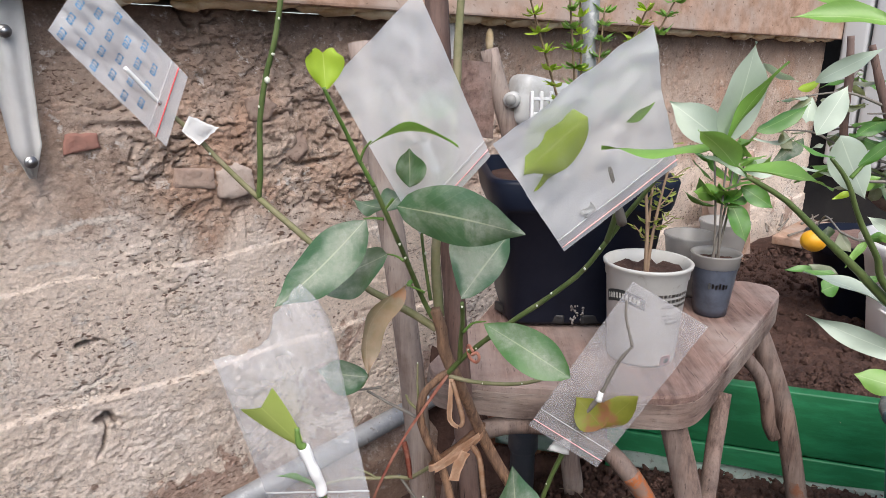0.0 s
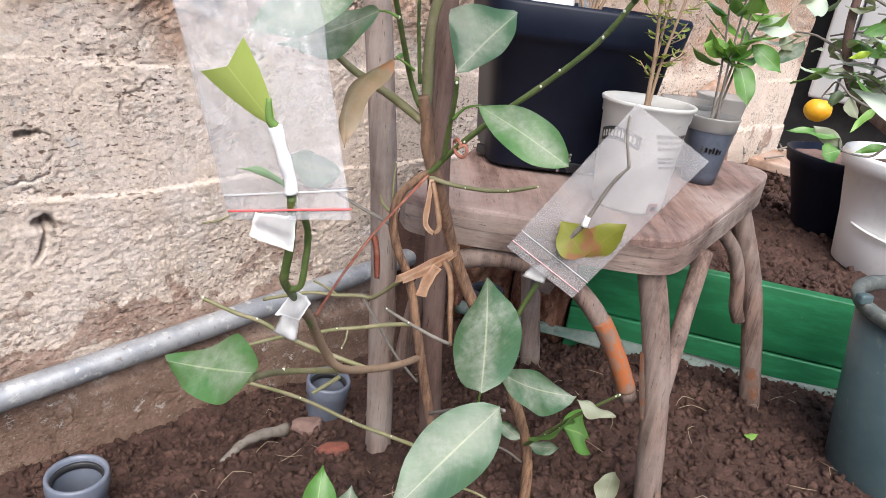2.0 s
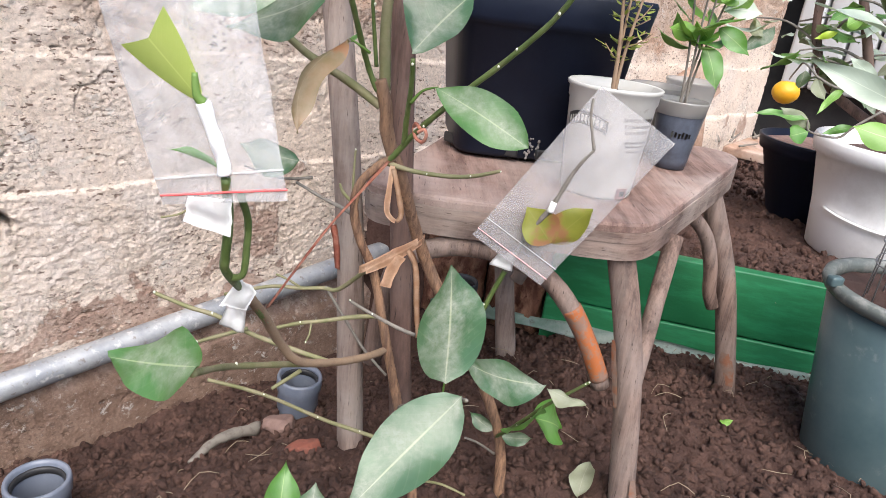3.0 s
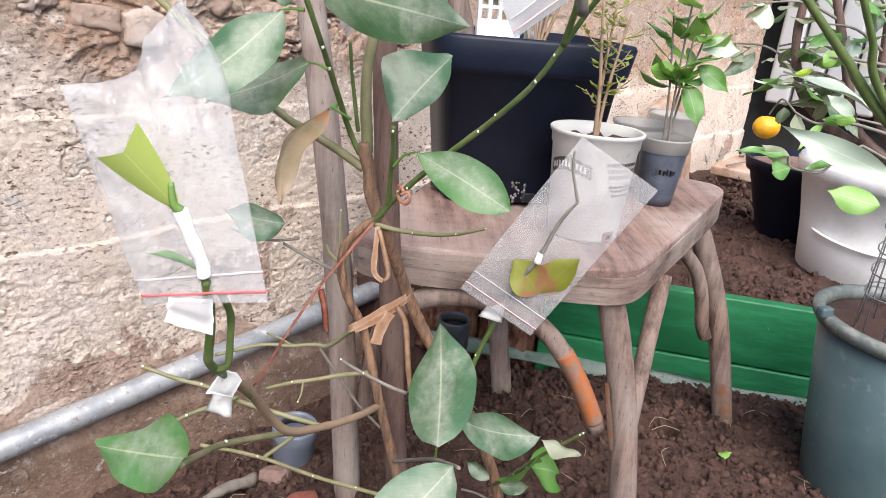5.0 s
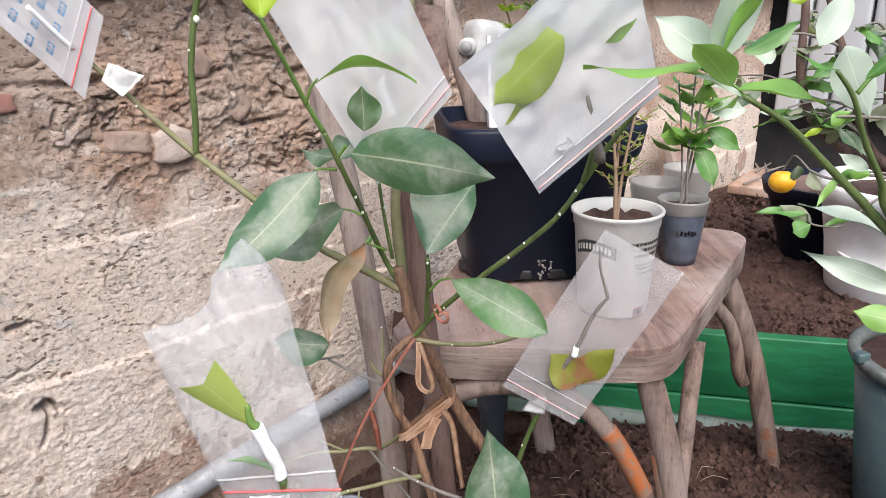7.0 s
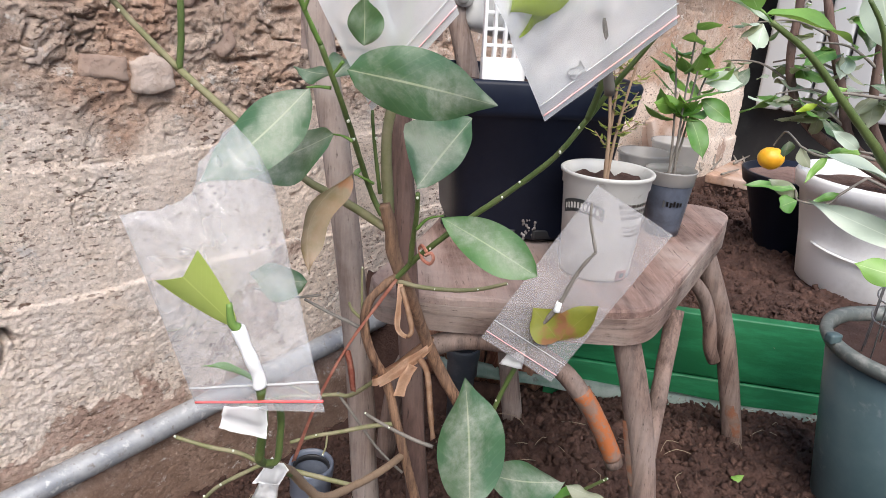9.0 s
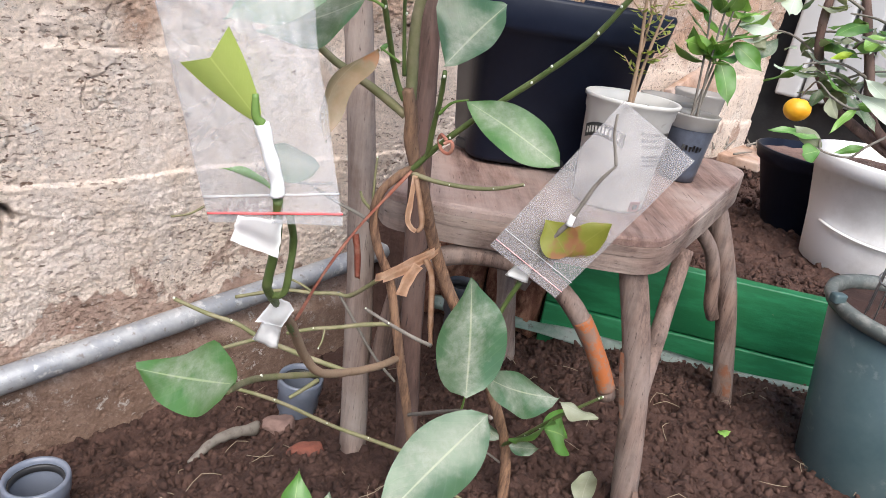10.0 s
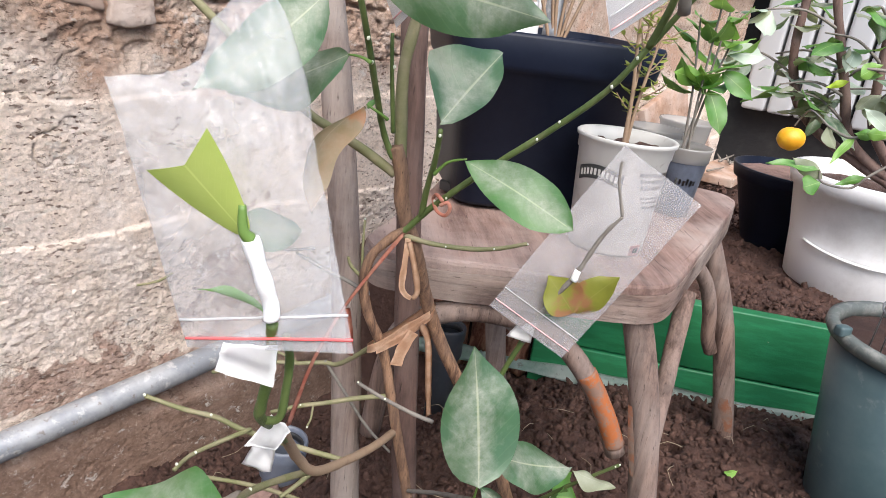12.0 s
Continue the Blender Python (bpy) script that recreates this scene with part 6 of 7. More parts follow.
# lower right
branch([(0.096, 0.59, 0.163), (0.101, 0.584, 0.202), (0.109, 0.58, 0.233), (0.117, 0.576, 0.259)], 0.0030, 0.0034, M_BARKGREEN, "branch", "short green graft stem")
seals([(0.1, 0.578, 0.222)], 0.0024)
branch([(0.138, 0.59, 0.07), (0.148, 0.56, 0.108), (0.163, 0.53, 0.152), (0.177, 0.512, 0.18), (0.186, 0.5, 0.198)], 0.0026, 0.0018, M_BARKGREEN)
seals([(0.186, 0.498, 0.2), (0.147, 0.556, 0.109), (0.157, 0.54, 0.126), (0.183, 0.5, 0.196)], 0.002)
branch([(0.035, 0.556, 0.121), (0.05, 0.5, 0.167), (0.059, 0.44, 0.214), (0.066, 0.4, 0.241), (0.069, 0.383, 0.252)], 0.0024, 0.0018, M_GREYTWIG)
branch([(0.06, 0.436, 0.216), (0.059, 0.428, 0.234)], 0.0016, 0.0007, M_SHOOT)
branch([(0.139, 0.59, 0.049), (0.118, 0.57, 0.076), (0.1, 0.55, 0.097)], 0.0018, 0.0014, M_GREYTWIG)
branch([(0.057, 0.56, 0.035), (0.081, 0.54, 0.05), (0.105, 0.53, 0.047)], 0.0020, 0.0016, M_OLIVE)
branch([(-0.032, 0.465, 0.525), (-0.037, 0.468, 0.518), (-0.039, 0.47, 0.515)], 0.0016, 0.0007, M_SHOOT)
branch([(-0.04, 0.475, 0.508), (-0.047, 0.478, 0.508), (-0.055, 0.48, 0.507)], 0.0018, 0.0007, M_SHOOT)
branch([(-0.027, 0.49, 0.473), (-0.033, 0.495, 0.475), (-0.04, 0.5, 0.475)], 0.0017, 0.0007, M_SHOOT)
branch([(-0.013, 0.525, 0.436), (-0.02, 0.52, 0.441), (-0.027, 0.518, 0.445)], 0.0018, 0.0007, M_SHOOT)
branch([(-0.053, 0.452, 0.552), (-0.049, 0.447, 0.561), (-0.044, 0.443, 0.567)], 0.0016, 0.0007, M_SHOOT)

# leaves: base, tip, a point on the side where one half lies
leaf(tree, (-0.029, 0.458, 0.521), (0.056, 0.434, 0.508), (0.008, 0.448, 0.495), M_LEAF, 0.50, 0.14, 0.05, 0.02, 1.0, 1.3)
leaf(tree, (-0.053, 0.48, 0.507), (-0.11, 0.43, 0.457), (-0.102, 0.47, 0.504), M_LEAF, 0.47, 0.22, 0.08, 0.03, 2.0, 1.15)
leaf(tree, (-0.04, 0.5, 0.475), (-0.11, 0.515, 0.444), (-0.072, 0.53, 0.479), M_LEAF, 0.62, 0.16, 0.05, 0.03, 3.0, 1.1)
leaf(tree, (-0.028, 0.518, 0.444), (-0.053, 0.475, 0.385), (-0.068, 0.52, 0.406), M_LEAFBROWN, 0.44, 0.35, -0.10, 0.03, 4.0, 1.1, "browning drooping leaf", bend=0.16)
leaf(tree, (-0.064, 0.56, 0.343), (-0.106, 0.545, 0.357), (-0.087, 0.58, 0.373), M_LEAF, 0.80, 0.35, 0.05, 0.03, 5.0, 1.3)
leaf(tree, (0.016, 0.491, 0.443), (0.056, 0.535, 0.484), (0.001, 0.515, 0.473), M_LEAF, 0.42, 0.22, 0.05, 0.03, 6.0, 1.2, corner=0.98)
leaf(tree, (0.034, 0.494, 0.422), (0.095, 0.452, 0.397), (0.078, 0.492, 0.440), M_LEAFHALF, 0.47, 0.18, 0.05, 0.02, 7.0, 1.5, far=1.35)
leaf(tree, (0.059, 0.425, 0.236), (0.062, 0.508, 0.288), (0.079, 0.466, 0.276), M_LEAF, 0.62, 0.10, 0.03, 0.02, 8.0, 1.25)
leaf(tree, (0.064, 0.372, 0.262), (0.002, 0.322, 0.216), (0.034, 0.392, 0.287), M_LEAF, 0.50, 0.14, 0.06, 0.02, 9.0, 1.25)
leaf(tree, (0.154, 0.514, 0.183), (0.079, 0.480, 0.221), (0.125, 0.545, 0.22), M_LEAF, 0.48, 0.30, 0.08, 0.03, 10.0, 1.15)
leaf(tree, (0.157, 0.515, 0.18), (0.188, 0.5, 0.177), (0.161, 0.5, 0.176), M_LEAFDRY, 0.55, 0.5, 0.05, 0.06, 11.0, 1.0)
leaf(tree, (0.162, 0.53, 0.15), (0.135, 0.56, 0.1), (0.176, 0.62, 0.081), M_LEAFCLEAN, 0.5, 0.2, 0.05, 0.03, 12.0)
leaf(tree, (0.158, 0.545, 0.128), (0.204, 0.6, 0.078), (0.194, 0.6, 0.098), M_LEAFCLEAN, 0.55, 0.2, 0.06, 0.03, 13.0)
leaf(tree, (0.139, 0.57, 0.086), (0.167, 0.56, 0.094), (0.148, 0.55, 0.083), M_LEAF, 0.6, 0.25, 0.05, 0.03, 14.0)
leaf(tree, (0.132, 0.585, 0.081), (0.109, 0.6, 0.091), (0.13, 0.6, 0.09), M_LEAF, 0.6, 0.2, 0.05, 0.03, 15.0)
leaf(tree, (-0.072, 0.314, 0.307), (-0.131, 0.352, 0.284), (-0.095, 0.350, 0.311), M_LEAFHALF, 0.50, 0.16, 0.04, 0.03, 16.0, 1.5, corner=0.62)
leaf(tree, (-0.052, 0.42, 0.09), (-0.05, 0.455, 0.137), (-0.076, 0.43, 0.117), M_LEAFCLEAN, 0.55, 0.35, 0.05, 0.03, 17.0)
leaf(tree, (-0.029, 0.42, 0.093), (-0.025, 0.44, 0.131), (-0.05, 0.43, 0.115), M_LEAF, 0.8, 0.2, 0.05, 0.03, 18.0)
leaf(tree, (-0.068, 0.42, 0.6), (-0.069, 0.42, 0.625), (-0.057, 0.42, 0.617), M_LEAFYOUNG, 1.0, 0.35, 0.03, 0.02, 19.0, 2.2, "bright yellow-green heart-shaped young leaf", notch=0.16)
leaf(tree, (-0.045, 0.443, 0.565), (0.012, 0.447, 0.563), (-0.02, 0.5, 0.546), M_LEAFLIGHT, 0.30, 0.4, 0.17, 0.02, 20.0, 1.0)
leaf(tree, (-0.02, 0.452, 0.535), (-0.02, 0.447, 0.562), (-0.005, 0.445, 0.557), M_LEAF, 0.85, 0.3, 0.05, 0.04, 21.0, 1.1)
leaf(tree, (-0.038, 0.47, 0.517), (-0.065, 0.5, 0.517), (-0.05, 0.5, 0.524), M_LEAF, 0.42, 0.2, 0.05, 0.03, 22.0)
leaf(tree, (-0.038, 0.47, 0.515), (-0.027, 0.5, 0.522), (-0.042, 0.5, 0.528), M_LEAF, 0.7, 0.2, 0.08, 0.03, 23.0)
leaf(tree, (-0.026, 0.52, 0.442), (-0.02, 0.525, 0.448), (-0.03, 0.53, 0.447), M_LEAFCLEAN, 0.6, 0.4, 0.02, 0.02, 24.0)

# stakes behind the tree
a, b = (0.051, 0.585, 0), (0.003, 0.6, 0.477)
c = (-0.029, 0.64, 0.66)
bm = tube([offset(a, 0, 0, -0.05), (0.027, 0.615, 0.228), (0.01, 0.625, 0.429), offset(c, 0.02, 0, 0.05)], 0.0115, 0.0100, None, 9, 8, 0.15, 2)
solo("wooden_stake", bm, M_STAKE, "reddish-brown wooden stake supporting the citrus tree", "stake")

# ---- ties ----
def ribbon(points, width, material, name, label, category, thick=0.0008, twist=0.0, across=(0, 0, 1)):
    bm = bmesh.new()
    line = [Vector(q[:3]) for q in spline(points, 8)]
    rows = []
    for k, q in enumerate(line):
        way = (line[min(k + 1, len(line) - 1)] - line[max(k - 1, 0)]).normalized()
        side = Vector(across)
        side = (side - way * side.dot(way)).normalized()
        side = Matrix.Rotation(twist * k / len(line), 3, way) @ side
        w = width * (1 + 0.25 * noise.noise(q * 90))
        rows.append([bm.verts.new(q + side * (w * u)) for u in (-0.5, -0.17, 0.17, 0.5)])
    for a, b in zip(rows, rows[1:]):
        for j in range(3):
            bm.faces.new((a[j], b[j], b[j + 1], a[j + 1]))
    bmesh.ops.solidify(bm, geom=bm.faces[:], thickness=thick)
    return solo(name, bm, material, label, category, "plant ties")


ribbon([(0.037, 0.568, 0.281), (0.017, 0.553, 0.275), (-0.005, 0.538, 0.266), (-0.008, 0.56, 0.255), (0.019, 0.6, 0.252), (0.042, 0.6, 0.272), (0.039, 0.572, 0.278), (0.015, 0.551, 0.268), (-0.004, 0.538, 0.263)], 0.0062, M_TIE, "plant_tie", "tan rubber strip tying both stems to the stake", "plant tie")
ribbon([(0.024, 0.552, 0.273), (0.017, 0.55, 0.26), (0.013, 0.549, 0.245)], 0.010, M_TIE, "plant_tie", "loose tan tail of the stem tie", "plant tie")
ribbon([(0.029, 0.555, 0.278), (0.037, 0.56, 0.261), (0.042, 0.56, 0.222), (0.046, 0.562, 0.192)], 0.0055, M_TIE, "plant_tie", "hanging tan strip behind the leaf", "plant tie")
ribbon([(0.01, 0.538, 0.353), (0.009, 0.532, 0.334), (0.009, 0.531, 0.318), (0.016, 0.531, 0.311), (0.02, 0.531, 0.317), (0.016, 0.532, 0.335), (0.011, 0.537, 0.351)], 0.0042, M_TIE, "plant_tie", "hanging loop of tan rubber strip", "plant tie", 0.001, 0, (1, 0, 0))
ribbon([(0.007, 0.54, 0.356), (-0.01, 0.525, 0.337), (-0.03, 0.5, 0.316), (-0.046, 0.46, 0.3), (-0.055, 0.39, 0.301)], 0.0034, M_REDTIE, "plant_tie", "faded red strip tying the lower branch", "plant tie", 0.0008, 0, (1, 0, 0.6))
ribbon([(-0.029, 0.5, 0.315), (-0.026, 0.5, 0.301), (-0.024, 0.502, 0.279)], 0.0048, M_REDTIE, "plant_tie", "dangling shred of faded red strip", "plant tie", 0.0008, 0.6, (1, 0, 0))
ring = [(0.026, 0.515, 0.386), (0.03, 0.512, 0.389), (0.032, 0.512, 0.385), (0.03, 0.516, 0.379), (0.025, 0.522, 0.38), (0.023, 0.53, 0.385), (0.024, 0.525, 0.39), (0.027, 0.515, 0.389)]
solo("plant_tie", tube(ring, 0.0013, 0.0013, None, 7, 5), M_REDTIE, "small red twist of string round a branch", "plant tie", "plant ties")


# ---- plastic zip bags over the grafts ----
def bag(tl, tr, br, bl, films, label, puff=0.006, red=M_RED, seal_at=(0.86, 0.93), seed=0.0, crumple=0.0012, top=((0, 0), (1, 0))):
    tl, tr, br, bl = (Vector(q) for q in (tl, tr, br, bl))
    ob = thing("zip_bag", (tl + tr + br + bl) / 4, label, "plastic bag", "graft bags")
    n = (tr - tl).cross(bl - tl).normalized()
    if n.y > 0:
        n = -n

    def at(u, v, s):
        p = tl.lerp(tr, u).lerp(bl.lerp(br, u), v)
        bulge = puff * max(math.sin(math.pi * u), 0.0) ** 0.6 * (max(math.sin(math.pi * v / 0.86), 0.0) ** 0.6 if v < 0.86 else 0.0)
        w = crumple * noise.fractal(Vector((u * 5 + seed, v * 6, 0.5)), 1.0, 2.0, 4) * 2.2
        w *= 1 - 0.85 * smooth(v, 0.6, 0.84)
        p += n * (s * bulge + w)
        if len(top) > 2:
            p += (tl - bl).normalized() * float(np.interp(u, [q[0] for q in top], [q[1] for q in top])) * (1 - v) ** 3
            p += n * 0.004 * (1 - v) ** 2 * abs(noise.noise(Vector((u * 9 + seed, v * 5, 1))))
            p += n * 0.0026 * smooth(v, 0.42, 0.05) * noise.turbulence(Vector((u * 7 + seed, v * 9, 2)), 4, True)
            p += n * 0.003 * smooth(abs(u - 0.70 - 0.06 * v), 0.05, 0.0) * (1 - v)
        return p

    nu, nv = (60, 72) if len(top) > 2 else (30, 34)
    for s in (1, -1):
        bm = bmesh.new()
        rows = [[bm.verts.new(at(i / nu, k / nv, s) + n * (0.0003 * s)) for k in range(nv + 1)] for i in range(nu + 1)]
        for a, b in zip(rows, rows[1:]):
            for k in range(nv):
                bm.faces.new((a[k], b[k], b[k + 1], a[k + 1]))
        part("film", bm, films[0 if s > 0 else 1], ob)
    bm = tube([at(i / 12, seal_at[0], 1) + n * 0.0009 for i in range(13)], 0.0005, 0.0005, None, 6, 1, smooth_line=False)
    part("zip_seal", bm, M_FILMSEAL, ob, "whitish zip seal")
    if red is not None:
        bm = tube([at(i / 16, seal_at[1], 1) + n * 0.0012 for i in range(17)], 0.0005, 0.0005, None, 6, 1, smooth_line=False)
        part("red_stripe", bm, red, ob, "red opening stripe")
    return ob, at, n


bag_l, at_l, n_l = bag((-0.104, 0.297, 0.481), (-0.054, 0.327, 0.490), (-0.029, 0.287, 0.404), (-0.086, 0.313, 0.388), (M_FILM, M_FILMCLEAR), "clear crumpled zip bag tied over a graft with one leaf", 0.011, M_RED, (0.87, 0.95), 1.0, 0.0011, ((0, 0), (0.30, 0), (0.45, 0.002), (0.55, 0.013), (0.7, 0.020), (0.84, 0.026), (0.93, 0.015), (1, 0.0)))
bag_r, at_r, n_r = bag((0.176, 0.6, 0.422), (0.244, 0.585, 0.384), (0.145, 0.556, 0.256), (0.082, 0.566, 0.293), (M_FILMGREY, M_FILMGREY), "frosted narrow zip bag over a grafted twig", 0.005, M_PINK, (0.885, 0.955), 2.0, 0.0006)
bag_m, at_m, n_m = bag((-0.07, 0.455, 0.604), (-0.014, 0.455, 0.659), (0.034, 0.463, 0.555), (-0.015, 0.49, 0.493), (M_FILMFRONT, M_FILMMILK), "milky zip bag over the upper graft", 0.007, M_PINK, (0.90, 0.955), 3.0, 0.0010)
bag_t, at_t, n_t = bag((0.028, 0.345, 0.577), (0.109, 0.37, 0.636), (0.142, 0.41, 0.558), (0.077, 0.405, 0.505), (M_FILMFRONT, M_FILMDENSE), "milky zip bag with a yellow-green leaf pressed inside", 0.007, M_PINK, (0.87, 0.945), 4.0, 0.0012)
bag_g, at_g, n_g = bag((-0.274, 0.5, 0.635), (-0.242, 0.5, 0.674), (-0.194, 0.54, 0.603), (-0.218, 0.545, 0.549), (M_FILM, M_FILMMILK), "milky zip bag with rows of small blue print", 0.004, M_RED, (0.83, 0.90), 5.0, 0.0014)
# rows of small blue marks
for r in range(6):
    for c in range(4):
        u, v = 0.06 + 0.245 * c + (0.10 if r % 2 else 0), 0.05 + 0.128 * r
        if u > 0.85:
            continue
        bm = bmesh.new()
        for k, (du, w) in enumerate(((0.0, 0.044), (0.050, 0.032), (0.090, 0.044))):
            q = [at_g(u + du + e * w, v + f, 1) + n_g * 0.0009 for e, f in ((0, 0), (1, 0.004), (1, 0.050), (0, 0.046))]
            q2 = [at_g(u + du + e * w, v + f, 1) + n_g * 0.0009 for e, f in ((0.3, 0.011), (0.72, 0.013), (0.72, 0.037), (0.3, 0.035))]
            vo, vi = [bm.verts.new(p) for p in q], [bm.verts.new(p) for p in q2]
            for j in range(4 if k == 0 else 3):
                bm.faces.new((vo[j], vo[(j + 1) % 4], vi[(j + 1) % 4], vi[j]))
        part("print_mark", bm, M_INKBLUE, bag_g)

# grafts and leaves inside the bags
graft = thing("graft", (-0.057, 0.298, 0.409), "grafted scion bound with white tape and a yellow-green leaf", "graft", "grafts in bags")
part("tape_wrap", tube([(-0.056, 0.298, 0.409), (-0.0575, 0.296, 0.418), (-0.0605, 0.294, 0.429), (-0.063, 0.293, 0.438)], 0.0030, 0.0024, None, 12, 6, 0.5), M_TAPE, graft, "white grafting tape")
part("scion", tube([(-0.063, 0.293, 0.438), (-0.065, 0.292, 0.441), (-0.0655, 0.292, 0.449)], 0.0022, 0.0012, None, 8, 4), M_SHOOT, graft)
leaf(graft, (-0.064, 0.293, 0.439), (-0.085, 0.292, 0.463), (-0.073, 0.286, 0.475), M_LEAFSCION, 0.86, 0.12, 0.0, 0.0, 30.0, 1.0, "yellow-green leaf cut short", cut=0.15)
leaf(graft, (-0.059, 0.299, 0.411), (-0.080, 0.302, 0.416), (-0.070, 0.296, 0.420), M_LEAFCLEAN, 0.26, 0.9, 0.05, 0.02, 31.0)
graft2 = thing("graft", (0.144, 0.562, 0.325), "dark grafted twig with a two-lobed reddish-green leaf", "graft", "grafts in bags")
part("scion", tube([(0.116, 0.573, 0.26), (0.132, 0.566, 0.303), (0.144, 0.562, 0.325), (0.152, 0.558, 0.349), (0.159, 0.556, 0.365), (0.167, 0.553, 0.378)], 0.0026, 0.0014, None, 8, 6, 0.3), M_GREYTWIG, graft2)
part("scion", tube([(0.167, 0.553, 0.378), (0.164, 0.556, 0.39), (0.161, 0.559, 0.403), (0.161, 0.562, 0.417)], 0.0014, 0.0010, None, 8, 6, 0.3), M_GREYTWIG, graft2)
part("tape_wrap", tube([(0.143, 0.561, 0.321), (0.145, 0.561, 0.33)], 0.003, 0.0026, None, 8, 3, 0.2), M_TAPE, graft2)
leaf(graft2, (0.149, 0.562, 0.293), (0.124, 0.566, 0.322), (0.133, 0.562, 0.294), M_LEAFREDDISH, 0.95, 0.2, 0.03, 0.02, 32.0, 1.2, "reddish-green leaf lobe")
leaf(graft2, (0.148, 0.562, 0.293), (0.177, 0.556, 0.329), (0.171, 0.56, 0.294), M_LEAFREDDISH, 0.72, 0.2, 0.03, 0.02, 33.0, 1.2)
graft3 = thing("graft", (-0.009, 0.495, 0.551), "scion bound with white tape inside the milky bag", "graft", "grafts in bags")
part("tape_wrap", tube([(-0.003, 0.495, 0.538), (-0.008, 0.495, 0.55), (-0.011, 0.493, 0.561)], 0.0034, 0.003, None, 8, 4, 0.3), M_TAPE, graft3)
part("scion", tube([(-0.011, 0.493, 0.561), (-0.016, 0.49, 0.574), (-0.02, 0.485, 0.588)], 0.0022, 0.0014, None, 8, 4, 0.3), M_GREYTWIG, graft3)
part("stock", tube([(0.001, 0.515, 0.526), (-0.003, 0.497, 0.539)], 0.003, 0.003, None, 8, 3), M_BARKGREEN, graft3)
leaf(graft3, (-0.016, 0.487, 0.59), (0.013, 0.482, 0.586), (-0.005, 0.48, 0.607), M_LEAFCLEAN, 0.75, 0.3, 0.02, 0.02, 34.0)
graft4 = thing("graft", (0.104, 0.41, 0.547), "grafted twig with a yellow-green leaf inside the milky bag", "graft", "grafts in bags")
part("scion", tube([(0.114, 0.418, 0.52), (0.104, 0.405, 0.544), (0.095, 0.395, 0.566)], 0.0030, 0.0022, None, 8, 4, 0.3), M_GREYTWIG, graft4)
leaf(graft4, (0.079, 0.372, 0.589), (0.045, 0.362, 0.559), (0.053, 0.362, 0.587), M_LEAFOLIVE, 0.85, 0.2, 0.03, 0.02, 35.0, 1.2)
leaf(graft4, (0.073, 0.378, 0.567), (0.053, 0.374, 0.548), (0.062, 0.37, 0.564), M_LEAFOLIVE, 0.5, 0.2, 0.03, 0.02, 36.0)
leaf(graft4, (0.103, 0.385, 0.585), (0.118, 0.385, 0.596), (0.109, 0.38, 0.596), M_LEAFLIGHT, 0.5, 0.2, 0.03, 0.02, 37.0)
graft5 = thing("graft", (-0.224, 0.53, 0.596), "thin scion bound with white tape in the printed bag", "graft", "grafts in bags")
part("tape_wrap", tube([(-0.216, 0.537, 0.583), (-0.224, 0.525, 0.598), (-0.23, 0.515, 0.61)], 0.0018, 0.0015, None, 8, 4, 0.3), M_TAPE, graft5)


# pieces of white paper tape
def flag(corners, label, material=M_PAPER, seed=0.0):
    tl, tr, br, bl = (Vector(q) for q in corners)
    n = (tr - tl).cross(bl - tl).normalized()
    bm = bmesh.new()
    rows = []
    for i in range(9):
        row = []
        for k in range(9):
            u, v = i / 8, k / 8
            p = tl.lerp(tr, u).lerp(bl.lerp(br, u), v)
            p += n * 0.0028 * noise.noise(Vector((u * 2.2 + seed, v * 2.2, seed)))
            if i in (0, 8) or k in (0, 8):
                p += (p - (tl + br) / 2) * 0.07 * noise.noise(Vector((u * 6, v * 6, seed)))
            row.append(bm.verts.new(p))
        rows.append(row)
    for a, b in zip(rows, rows[1:]):
        for k in range(8):
            bm.faces.new((a[k], b[k], b[k + 1], a[k + 1]))
    bmesh.ops.solidify(bm, geom=bm.faces[:], thickness=0.0004)
    return solo("paper_tape", bm, material, label, "tape", "white tapes")


flag([(-0.072, 0.302, 0.397), (-0.054, 0.300, 0.398), (-0.055, 0.303, 0.380), (-0.075, 0.304, 0.385)], "thin white tape closing the crumpled bag", M_FILMDENSE, 1)
flag([(-0.058, 0.334, 0.347), (-0.05, 0.334, 0.339), (-0.056, 0.338, 0.326), (-0.069, 0.338, 0.328)], "white paper tape flag on the lower branch", M_PAPER, 2)
flag([(-0.065, 0.34, 0.329), (-0.056, 0.34, 0.327), (-0.058, 0.343, 0.31), (-0.071, 0.343, 0.314)], "lower torn lobe of the white tape flag", M_PAPER, 3)
flag([(-0.199, 0.548, 0.573), (-0.176, 0.548, 0.564), (-0.193, 0.548, 0.55), (-0.206, 0.548, 0.561)], "white paper tape on the long branch", M_PAPER, 4)
flag([(0.106, 0.565, 0.278), (0.122, 0.565, 0.281), (0.121, 0.567, 0.262), (0.1, 0.567, 0.267)], "white tape closing the frosted bag", M_PAPER, 5)
flag([(0.083, 0.395, 0.531), (0.089, 0.395, 0.538), (0.094, 0.398, 0.532), (0.087, 0.398, 0.528)], "bit of white tape inside the milky bag", M_PAPER, 6)

